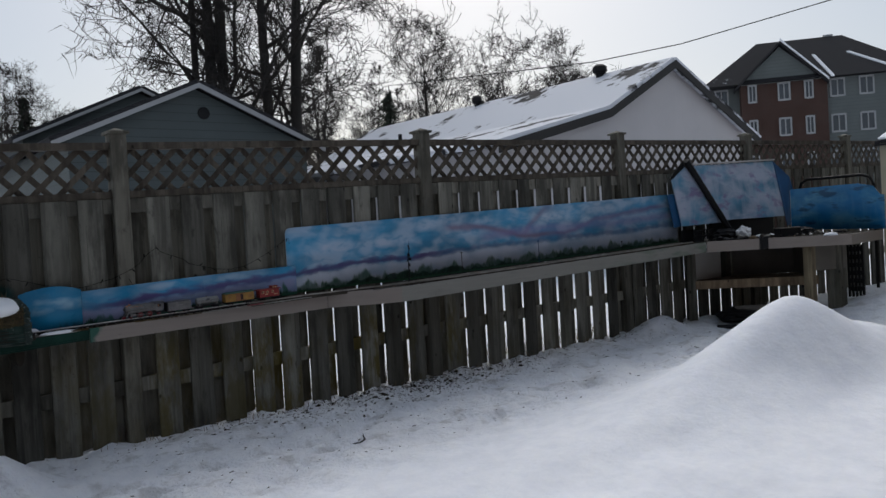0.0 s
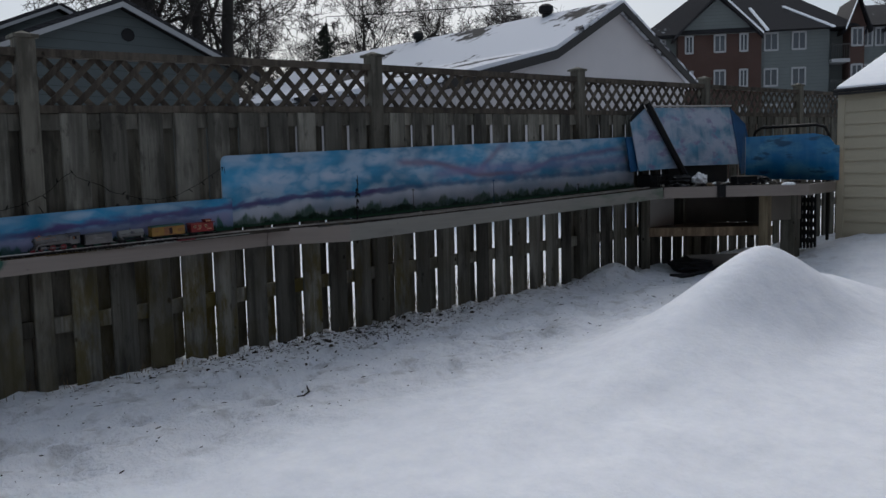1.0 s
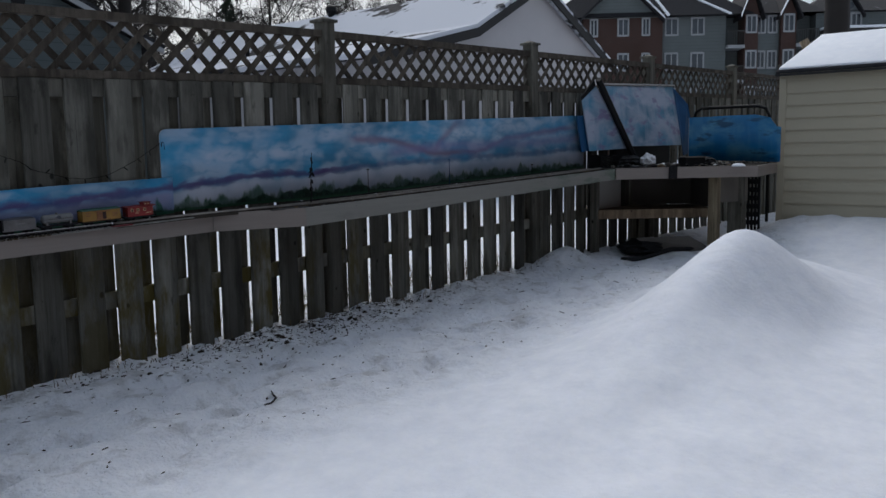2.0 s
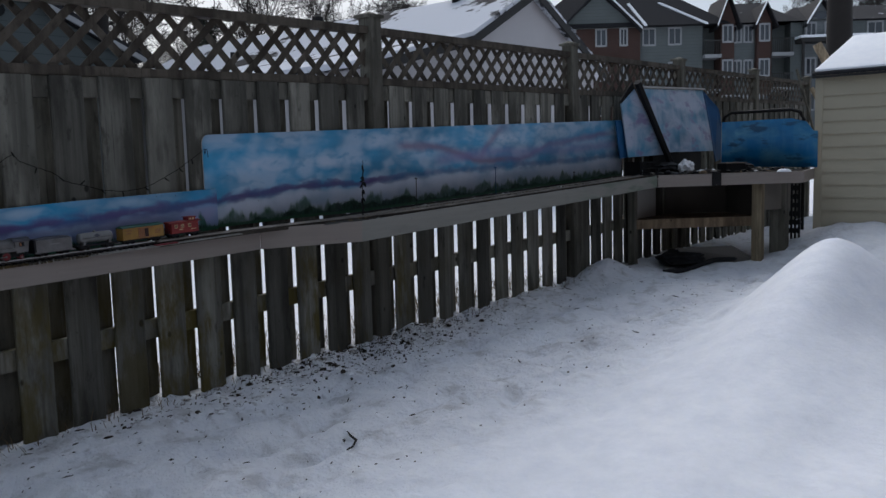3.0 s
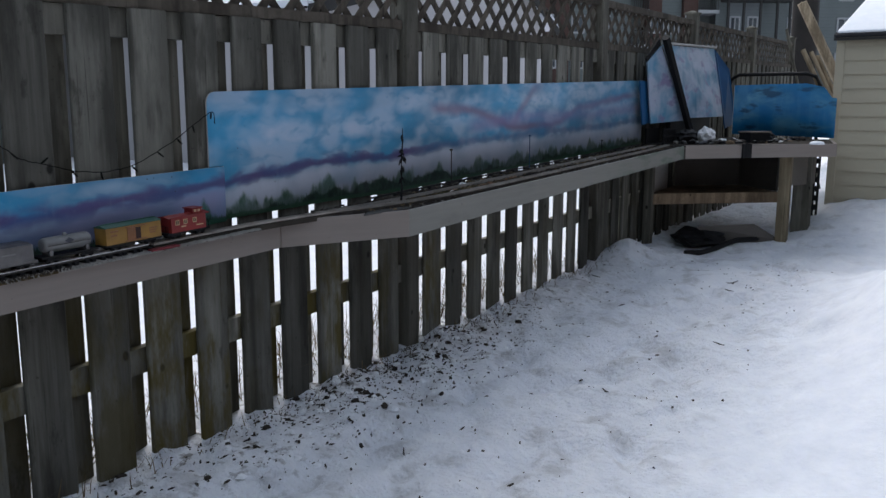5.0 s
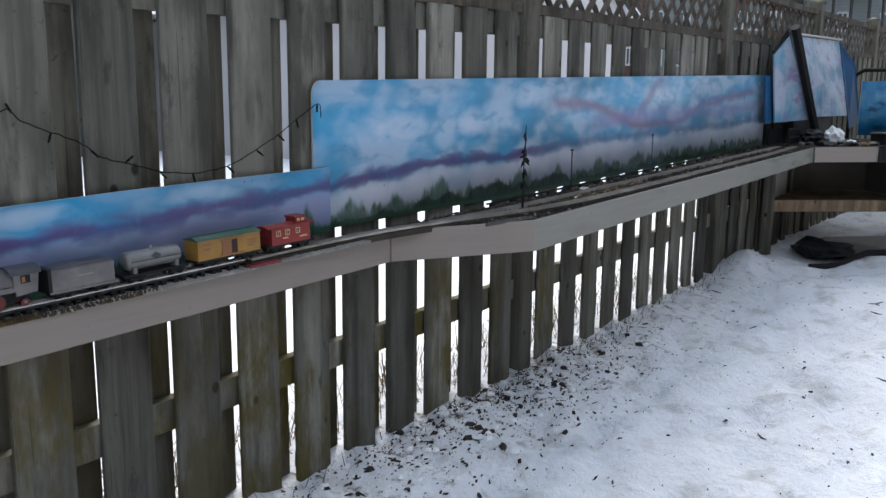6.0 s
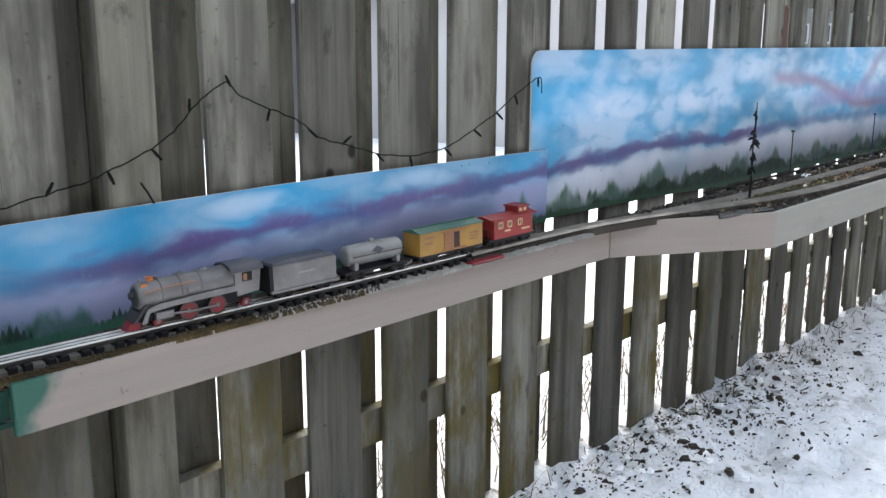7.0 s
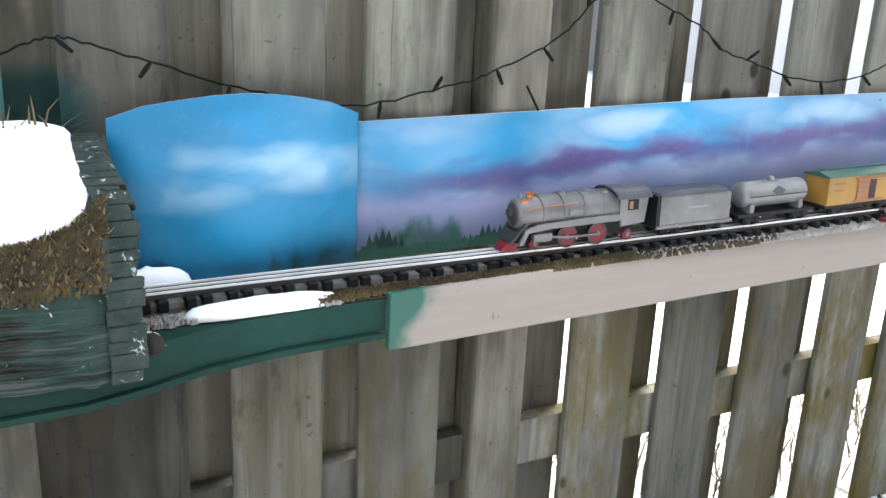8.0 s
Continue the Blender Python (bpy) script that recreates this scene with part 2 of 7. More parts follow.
def plain_material(name, colour, rough=0.6, metal=0.0, spread=0.18, scale=25.0, bump=0.08, spec=0.4):
    p = Paint(name, rough, metal, spec)
    at = p.place("Object")
    broad = p.noise(at, scale * 0.25, 4, 0.6)
    fine = p.noise(at, scale * 4, 4, 0.6)
    low = tuple(max(c * (1 - spread), 0.0) for c in colour)
    high = tuple(min(c * (1 + spread), 0.95) for c in colour)
    c = p.ramp(broad, ((0.3, low), (0.7, high)))
    c = p.mix(p.sum("MULTIPLY", p.step(fine, 0.5, 0.75), 0.3), c, low)
    p.bump(fine, bump, 0.002)
    return p.done(c, p.sum("ADD", p.sum("MULTIPLY", broad, 0.25), rough - 0.12))


M_SNOW = snow_material()
M_FRESH = clean_snow_material()


def fascia_material(name, colour, grime, overspray):
    """Painted board with faint brush marks, grime and, at one end, green overspray."""
    p = Paint(name, 0.55, spec=0.35)
    at = p.world_place()
    parts = p.split(at)
    brush = p.noise(p.stretch(at, (3, 3, 60)), 1.0, 4, 0.6)
    wash = p.noise(p.stretch(at, (2.2, 2.2, 9)), 1.0, 5, 0.65)
    c = p.ramp(brush, ((0.3, tuple(0.94 * k for k in colour)), (0.7, tuple(1.04 * k for k in colour))))
    c = p.mix(p.sum("MULTIPLY", p.step(wash, 0.5, 0.72), grime), c, tuple(0.62 * k for k in colour))
    dots = p.step(p.noise(at, 55.0, 2), 0.72, 0.76)
    c = p.mix(p.sum("MULTIPLY", dots, 0.5), c, tuple(0.4 * k for k in colour))
    if overspray == "end":
        reach = p.sum("ADD", p.sum("MULTIPLY", p.sum("SUBTRACT", p.noise(at, 14.0, 3), 0.5), 0.12), p.sum("MULTIPLY", p.sum("SUBTRACT", parts[2], 0.72), 0.45))
        c = p.mix(p.step(p.sum("SUBTRACT", parts[0], reach), -2.575, -2.62), c, (0.020, 0.085, 0.062))
    if overspray == "far":
        green = p.sum("MULTIPLY", p.step(parts[0], 1.5, 2.5), p.step(p.noise(p.stretch(at, (3, 3, 14)), 1.0, 4), 0.42, 0.62))
        c = p.mix(p.sum("MULTIPLY", green, 0.6), c, (0.06, 0.11, 0.065))
    p.bump(brush, 0.1, 0.002)
    return p.done(c)


M_FASCIA = fascia_material("taupe_painted_board", (0.238, 0.204, 0.180), 0.15, "end")
M_FASCIA_PALE = fascia_material("faded_grey_board", (0.215, 0.208, 0.186), 0.4, "far")
M_DECK = plain_material("dark_grey_roofing_felt", (0.046, 0.040, 0.033), 0.95, spread=0.35, scale=20, bump=0.5, spec=0.08)
M_PALE_BED = plain_material("pale_fine_ballast", (0.17, 0.16, 0.145), 0.95, spread=0.35, scale=70, bump=0.5)
M_GREEN = plain_material("dark_green_paint", (0.010, 0.034, 0.026), 0.75, spread=0.5, scale=18, spec=0.12)
M_GRANITE = plain_material("gravel_ballast", (0.24, 0.23, 0.21), 0.95, spread=0.3, scale=60, bump=0.4)
M_MOSS_GREEN = plain_material("olive_moss", (0.050, 0.050, 0.016), 0.95, spread=0.6, scale=70, bump=0.8)
M_RAIL_OLD = plain_material("rusty_tinplate_rail", (0.30, 0.275, 0.245), 0.5, 0.3, spread=0.4, scale=40)
# Moss tone taken darker: shading among the tufts is put into the colour.
M_MOSS = plain_material("yellow_brown_moss", (0.062, 0.042, 0.015), 0.95, spread=0.6, scale=70, bump=0.8)
M_BLACK = plain_material("black_plastic", (0.009, 0.009, 0.010), 0.6, spread=0.2, spec=0.2)
M_IRON = plain_material("dark_metal", (0.05, 0.048, 0.045), 0.45, 0.5, spread=0.3)
M_RAIL = plain_material("tinplate_rail", (0.66, 0.65, 0.63), 0.4, 0.0, spread=0.2, scale=40)
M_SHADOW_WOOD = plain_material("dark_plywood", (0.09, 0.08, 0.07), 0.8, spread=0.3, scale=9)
M_PALE_BOARD = plain_material("pale_grey_board", (0.36, 0.35, 0.33), 0.7, spread=0.1, scale=9)
M_GREY_BOARD = plain_material("grey_brown_board", (0.14, 0.125, 0.105), 0.8, spread=0.25, scale=9)
M_WHITE = plain_material("white_plastic", (0.78, 0.78, 0.78), 0.5, spread=0.06)
M_TRIM = plain_material("white_house_trim", (0.29, 0.295, 0.30), 0.6, spread=0.06, scale=4)
M_DIRT = plain_material("dark_seed_husk", (0.035, 0.028, 0.022), 0.9, spread=0.5, scale=40)
M_TAN = plain_material("dry_grass", (0.13, 0.095, 0.05), 0.9, spread=0.5, scale=30)
M_BARK = plain_material("dark_bark", (0.024, 0.021, 0.019), 0.95, spread=0.35, scale=6, bump=0.6)
M_NEEDLE = plain_material("dark_conifer", (0.03, 0.04, 0.028), 0.9, spread=0.4, scale=6)
M_GLASS_DARK = plain_material("dark_window_glass", (0.03, 0.035, 0.045), 0.12, spread=0.2, scale=2, bump=0.0, spec=0.6)


def siding_material(name, colour, pitch, axis=2):
    p = Paint(name, 0.6, spec=0.3)
    at = p.world_place()
    broad = p.noise(at, 1.3, 4, 0.6)
    low = tuple(c * 0.9 for c in colour)
    c = p.ramp(broad, ((0.35, low), (0.7, colour)))
    z = p.sum("MULTIPLY", p.split(at)[axis], 1.0 / pitch)
    saw = p.sum("FRACT", z)
    c = p.mix(p.step(saw, 0.10, 0.02), c, tuple(c0 * 0.55 for c0 in colour))
    p.bump(saw, 0.5, 0.02)
    return p.done(c)


M_SHED = plain_material("cream_vinyl_siding", (0.42, 0.375, 0.275), 0.5, spread=0.06, scale=5)
M_GREY_HOUSE = siding_material("grey_green_siding", (0.066, 0.081, 0.082), 0.2)
M_WHITE_HOUSE = plain_material("white_stucco", (0.44, 0.425, 0.43), 0.9, spread=0.05, scale=3, bump=0.2)
M_APT_GREY = siding_material("apartment_grey_siding", (0.115, 0.13, 0.128), 0.25)
M_APT_PALE = siding_material("apartment_pale_siding", (0.14, 0.155, 0.16), 0.25)
M_SOFFIT = plain_material("brown_soffit", (0.025, 0.024, 0.023), 0.8, spread=0.15, scale=3)


def brick_material():
    p = Paint("far_red_brick", 0.9, spec=0.2)
    at = p.world_place()
    k = p.node("ShaderNodeTexBrick")
    p.feed(p.stretch(at, (4.0, 4.0, 4.0), turn=(radians(90), 0, 0)), k.inputs["Vector"])
    p.feed((0.072, 0.036, 0.028), k.inputs["Color1"])
    p.feed((0.055, 0.031, 0.026), k.inputs["Color2"])
    p.feed((0.07, 0.056, 0.05), k.inputs["Mortar"])
    k.inputs["Scale"].default_value = 1.0
    k.inputs["Mortar Size"].default_value = 0.03
    c = p.mix(p.step(p.noise(at, 0.7, 4), 0.4, 0.7), k.outputs["Color"], (0.058, 0.034, 0.027))
    return p.done(c)


M_BRICK = brick_material()


def shingle_material(name, snow):
    p = Paint(name, 0.9, spec=0.2)
    at = p.world_place()
    grain = p.noise(at, 22, 4)
    c = p.ramp(grain, ((0.3, (0.018, 0.018, 0.021)), (0.7, (0.040, 0.039, 0.041))))
    course = p.sum("FRACT", p.sum("MULTIPLY", p.split(at)[2], 9.0))
    c = p.mix(p.step(course, 0.2, 0.05), c, (0.012, 0.012, 0.014))
    if snow:
        patch = p.sum("ADD", p.noise(at, 0.55, 5, 0.6), p.sum("MULTIPLY", p.noise(at, 4.0, 5, 0.65), 0.35))
        c = p.mix(p.step(patch, snow, snow + 0.07), c, (0.64, 0.655, 0.70))
    return p.done(c)


M_SHINGLE = shingle_material("dark_shingles", 0.0)
M_SHINGLE_SNOW = shingle_material("snow_dusted_shingles", 0.56)
M_APT_ROOF = shingle_material("apartment_shingles", 0.86)


def sky_painting(name, blue, cloud, amount, patches, seed):
    """Sprayed clouds on board; its plane is read from the mesh's own map in metres."""
    p = Paint(name, 0.45, spec=0.3)
    uv = p.node("ShaderNodeUVMap").outputs["UV"]
    shifted = p.stretch(uv, (1, 1, 1), (seed, seed * 0.7, 0))
    puff = p.noise(p.stretch(shifted, (3.2, 5.5, 1)), 1.0, 3.5, 0.5, 0.4)
    haze = p.noise(p.stretch(shifted, (1.3, 3.2, 1)), 1.0, 3, 0.5)
    mottle = p.noise(p.stretch(shifted, (9, 16, 1)), 1.0, 4, 0.6)
    c = p.mix(p.step(haze, 0.38, 0.60), tuple(0.7 * a for a in blue), blue)
    c = p.mix(p.sum("MULTIPLY", p.step(puff, 0.56 - 0.3 * amount, 0.88 - 0.3 * amount), 0.92), c, cloud)
    runs = p.step(p.noise(p.stretch(shifted, (11, 1.6, 1), (2, 5, 0)), 1.0, 4, 0.6), 0.46, 0.62)
    c = p.mix(p.sum("MULTIPLY", runs, 0.45 * amount), c, cloud)
    c = p.mix(p.sum("MULTIPLY", p.step(mottle, 0.5, 0.7), 0.14), c, tuple(0.8 * a for a in blue))
    spot = p.step(p.noise(p.stretch(shifted, (4, 9, 1), (7, 3, 0)), 1.0, 4), 0.54, 0.66)
    c = p.mix(p.sum("MULTIPLY", spot, 0.85), c, patches)
    smear = p.step(p.noise(p.stretch(shifted, (40, 3, 1)), 1.0, 4, 0.6), 0.58, 0.75)
    c = p.mix(p.sum("MULTIPLY", smear, 0.12), c, tuple(0.6 * a for a in cloud))
    p.bump(mottle, 0.06, 0.003)
    return p.done(c)


def landscape(name, span, blue, cloud, cover, blobs, band, reach, streaks, mist, firs, seed):
    """A sprayed sky over hills: soft clouds, a purple ridge, brown wisps and green woods, mapped in metres."""
    p = Paint(name, 0.45, spec=0.3)
    uv = p.node("ShaderNodeUVMap").outputs["UV"]
    u, v = p.split(uv)[0], p.split(uv)[1]
    k = p.sum("DIVIDE", p.sum("SUBTRACT", u, span[0]), span[1] - span[0])
    shifted = p.stretch(uv, (1, 1, 1), (seed, seed * 0.7, 0))
    puff = p.noise(p.stretch(shifted, (5.0, 8.5, 1)), 1.0, 2.2, 0.45, 0.15)
    wisp = p.noise(p.stretch(shifted, (9, 17, 1), (3, 8, 0)), 1.0, 2.5, 0.5, 0.3)
    haze = p.noise(p.stretch(shifted, (1.6, 4, 1)), 1.0, 3, 0.5)
    grit = p.noise(p.stretch(shifted, (60, 60, 1)), 1.0, 3, 0.6)

    def height(points):
        g = p.ramp(k, [((a - span[0]) / (span[1] - span[0]), ((b - 0.8) / 0.6,) * 3) for a, b in points])
        return p.sum("ADD", p.sum("MULTIPLY", p.split(g)[0], 0.6), 0.8)

    def over(amount, colour):
        return p.mix(amount, c, colour)

    deep = tuple(0.62 * a for a in blue)
    c = p.mix(p.step(haze, 0.36, 0.62), deep, blue)
    white = p.sum("MULTIPLY", p.step(puff, 0.36, 0.66), cover)
    for cu, cv, ru, rv, strength in blobs:
        d = p.sum("ADD", p.sum("POWER", p.sum("DIVIDE", p.sum("SUBTRACT", u, cu), ru), 2.0), p.sum("POWER", p.sum("DIVIDE", p.sum("SUBTRACT", v, cv), rv), 2.0))
        d = p.sum("ADD", d, p.sum("ADD", p.sum("MULTIPLY", p.sum("SUBTRACT", puff, 0.5), 2.6), p.sum("MULTIPLY", p.sum("SUBTRACT", wisp, 0.5), 1.8)))
        white = p.sum("MAXIMUM", white, p.sum("MULTIPLY", p.step(d, 1.7, -0.9), strength))
    c = over(white, cloud)
    c = over(p.sum("MULTIPLY", p.step(wisp, 0.52, 0.68), 0.5), tuple(0.8 * a for a in blue))
    for points, wide, ends, colour, strength in streaks:
        off = p.sum("ABSOLUTE", p.sum("ADD", p.sum("SUBTRACT", v, height(points)), p.sum("MULTIPLY", p.sum("SUBTRACT", puff, 0.5), 0.05)))
        hold = p.sum("MULTIPLY", p.step(u, ends[0], ends[0] + 0.15), p.step(u, ends[1], ends[1] - 0.3))
        c = over(p.sum("MULTIPLY", p.sum("MULTIPLY", p.step(off, wide, 0.0), hold), p.sum("MULTIPLY", strength, p.sum("ADD", p.sum("MULTIPLY", haze, 1.0), 0.4, True))), colour)
    ridge = p.sum("SUBTRACT", v, p.sum("ADD", height(band), p.sum("MULTIPLY", p.sum("SUBTRACT", puff, 0.5), 0.045)))
    c = over(p.sum("MULTIPLY", p.step(ridge, 0.004, -0.045), p.sum("ADD", p.sum("MULTIPLY", puff, 1.0), 0.30, True)), mist)
    hold = p.sum("MULTIPLY", p.step(u, reach[0], reach[0] + 0.25), p.sum("ADD", p.sum("MULTIPLY", p.step(u, reach[1] + 0.5, reach[1]), 1.0 - reach[2]), reach[2]))
    soft = p.sum("ADD", p.sum("MULTIPLY", p.step(wisp, 0.35, 0.65), 0.016), reach[3])
    body = p.step(p.sum("DIVIDE", p.sum("ABSOLUTE", ridge), soft), 1.9, 0.2)
    c = over(p.sum("MULTIPLY", p.sum("MULTIPLY", body, hold), p.sum("ADD", p.sum("MULTIPLY", puff, 0.7), 0.45, True)), (0.066, 0.033, 0.140))
    cell = p.node("ShaderNodeTexWhiteNoise", noise_dimensions="1D")
    p.feed(p.sum("FLOOR", p.sum("MULTIPLY", u, 92.0)), cell.inputs["W"])
    peak = p.sum("SUBTRACT", 1.0, p.sum("MULTIPLY", p.sum("ABSOLUTE", p.sum("SUBTRACT", p.sum("FRACT", p.sum("MULTIPLY", u, 92.0)), 0.5)), 2.0))
    spike = p.sum("MULTIPLY", p.sum("MULTIPLY", peak, p.sum("ADD", p.sum("MULTIPLY", cell.outputs["Value"], 0.75), 0.25)), 0.019)
    clump = p.noise(p.stretch(shifted, (7.0, 1.5, 1), (5, 3, 0)), 1.0, 3, 0.6)
    rough = p.noise(p.stretch(shifted, (26, 14, 1), (2, 9, 0)), 1.0, 4, 0.65)
    wood, rows, tint, foot = firs
    under = p.sum("SUBTRACT", p.sum("ADD", height(wood), p.sum("ADD", p.sum("MULTIPLY", p.sum("SUBTRACT", clump, 0.55), 0.32), p.sum("MULTIPLY", p.sum("SUBTRACT", rough, 0.5), 0.06))), v)
    c = over(p.sum("MULTIPLY", p.step(under, -0.010, 0.024), p.sum("ADD", p.sum("MULTIPLY", rough, 1.0), 0.28, True)), tint)
    lump = p.sum("MULTIPLY", p.sum("SUBTRACT", p.noise(p.stretch(shifted, (9.0, 1, 1), (1, 4, 0)), 1.0, 1, 0.5), 0.5), 0.11)
    under = p.sum("SUBTRACT", p.sum("ADD", height(rows), p.sum("ADD", lump, spike)), v)
    c = over(p.sum("MULTIPLY", p.step(under, -0.001, 0.004), 0.92), p.mix(p.step(rough, 0.40, 0.58), (0.022, 0.085, 0.042), (0.010, 0.036, 0.019)))
    strip = p.sum("SUBTRACT", p.sum("ADD", height(foot), p.sum("MULTIPLY", rough, 0.012)), v)
    c = over(p.sum("MULTIPLY", p.step(strip, -0.014, -0.006), 0.8), tuple(1.15 * a + 0.01 for a in tint))
    c = over(p.sum("MULTIPLY", p.step(grit, 0.52, 0.74), 0.12), tuple(0.55 * a for a in cloud))
    chip = p.step(p.cells(p.stretch(uv, (34, 30, 1)), 1.0), 0.10, 0.06)
    c = over(p.sum("MULTIPLY", p.sum("MULTIPLY", chip, p.step(p.noise(uv, 6.0, 2), 0.60, 0.64)), 0.85), (0.02, 0.02, 0.03))
    smear = p.step(p.noise(p.stretch(shifted, (40, 3, 1)), 1.0, 4, 0.6), 0.58, 0.75)
    c = over(p.sum("MULTIPLY", smear, 0.10), tuple(0.6 * a for a in cloud))
    p.bump(grit, 0.05, 0.002)
    return p.done(c)


M_PAINT_LOW = landscape("painted_sky_low", (-2.63, -1.19), (0.010, 0.25, 0.47), (0.38, 0.46, 0.56), 0.3,
                        ((-2.52, 1.04, 0.10, 0.03, 0.7), (-2.16, 1.032, 0.15, 0.025, 0.75), (-1.62, 1.04, 0.22, 0.03, 0.7), (-1.95, 0.945, 0.25, 0.025, 0.7), (-1.35, 0.965, 0.2, 0.02, 0.7)),
                        ((-2.63, 0.953), (-2.37, 0.958), (-2.14, 0.976), (-1.89, 0.983), (-1.51, 0.998), (-1.19, 1.008)), (-2.66, -1.0, 1.0, 0.012), (), (0.27, 0.28, 0.44),
                        (((-2.63, 0.876), (-2.3, 0.872), (-2.2, 0.868), (-1.7, 0.885), (-1.19, 0.92)), ((-2.63, 0.852), (-2.35, 0.856), (-2.2, 0.862), (-1.9, 0.880), (-1.6, 0.888), (-1.19, 0.884)), (0.016, 0.110, 0.060), ((-2.63, 0.843), (-1.83, 0.852), (-1.19, 0.866))), 3.1)
# Mist is painted paler here to offset shade above the dark deck.
M_PAINT_LONG = landscape("painted_sky_long", (-1.245, 3.28), (0.045, 0.27, 0.47), (0.45, 0.50, 0.59), 0.58,
                         ((-0.88, 1.15, 0.22, 0.075, 0.9), (-1.12, 1.28, 0.16, 0.035, 0.6), (-0.66, 1.285, 0.2, 0.035, 0.75), (-0.42, 1.17, 0.26, 0.05, 0.85), (0.1, 1.27, 0.3, 0.05, 0.8), (0.5, 1.15, 0.35, 0.06, 0.5),
                          (1.38, 1.25, 0.28, 0.06, 0.85), (2.1, 1.27, 0.35, 0.05, 0.7), (2.7, 1.16, 0.4, 0.07, 0.7)),
                         ((-1.24, 1.004), (-0.95, 1.019), (-0.75, 1.032), (-0.5, 1.034), (-0.33, 1.03), (-0.11, 1.022), (0.13, 1.037), (0.4, 1.041), (0.9, 1.04), (1.43, 1.04), (2.27, 1.034), (3.2, 1.04)),
                         (-1.6, -0.1, 0.45, 0.010),
                         ((((0.1, 1.245), (0.53, 1.214), (0.81, 1.16), (0.99, 1.107), (1.3, 1.085), (1.6, 1.09)), 0.048, (0.12, 1.6), (0.16, 0.095, 0.16), 0.85),
                          (((0.9, 1.11), (1.06, 1.13), (1.2, 1.23), (1.3, 1.30), (1.4, 1.33)), 0.060, (0.98, 1.55), (0.18, 0.125, 0.20), 0.7),
                          (((1.35, 1.075), (1.7, 1.102), (1.98, 1.174), (2.38, 1.195), (2.9, 1.235), (3.2, 1.25)), 0.040, (1.35, 3.2), (0.14, 0.09, 0.20), 0.8),
                          (((0.3, 1.11), (1.2, 1.15), (2.2, 1.12), (3.2, 1.14)), 0.06, (0.5, 3.4), (0.20, 0.17, 0.34), 0.6)), (0.56, 0.61, 0.71),
                         (((-1.24, 0.945), (-0.9, 0.945), (-0.4, 0.935), (0.2, 0.94), (0.8, 0.945), (1.7, 0.942), (2.4, 0.94), (3.2, 0.935)),
                          ((-1.24, 0.872), (-0.9, 0.885), (-0.55, 0.903), (0.1, 0.898), (0.5, 0.886), (1.5, 0.878), (3.2, 0.875)), (0.026, 0.105, 0.046), ((-1.25, 0.872), (-0.63, 0.866), (-0.2, 0.851), (3.2, 0.853))), 0.7)
M_PAINT_CURVE = landscape("painted_sky_curve", (-2.97, -2.6), (0.008, 0.235, 0.45), (0.32, 0.47, 0.57), 0.08, ((-2.77, 1.012, 0.13, 0.030, 0.9), (-2.68, 0.995, 0.11, 0.035, 0.85), (-2.88, 0.978, 0.10, 0.032, 0.65)),
                          ((-2.97, 0.80), (-2.6, 0.80)), (5.0, 6.0, 0.0, 0.01), (), (0.05, 0.16, 0.22), (((-2.97, 0.882), (-2.6, 0.880)), ((-2.97, 0.80), (-2.6, 0.80)), (0.006, 0.070, 0.085), ((-2.97, 0.80), (-2.6, 0.80))), 8.3)
M_PAINT_HOOD = sky_painting("painted_sky_hood", (0.085, 0.26, 0.40), (0.38, 0.42, 0.52), 0.80, patches=(0.20, 0.17, 0.30), seed=5.5)
M_PAINT_DEEP = sky_painting("painted_sky_deep", (0.010, 0.15, 0.34), (0.10, 0.26, 0.36), 0.45, patches=(0.008, 0.045, 0.095), seed=2.2)
M_PAINT_BLUE = plain_material("dark_blue_paint", (0.010, 0.075, 0.19), 0.5, spread=0.3, scale=10)
M_EDGE = plain_material("raw_board_edge", (0.42, 0.38, 0.34), 0.8, spread=0.1)


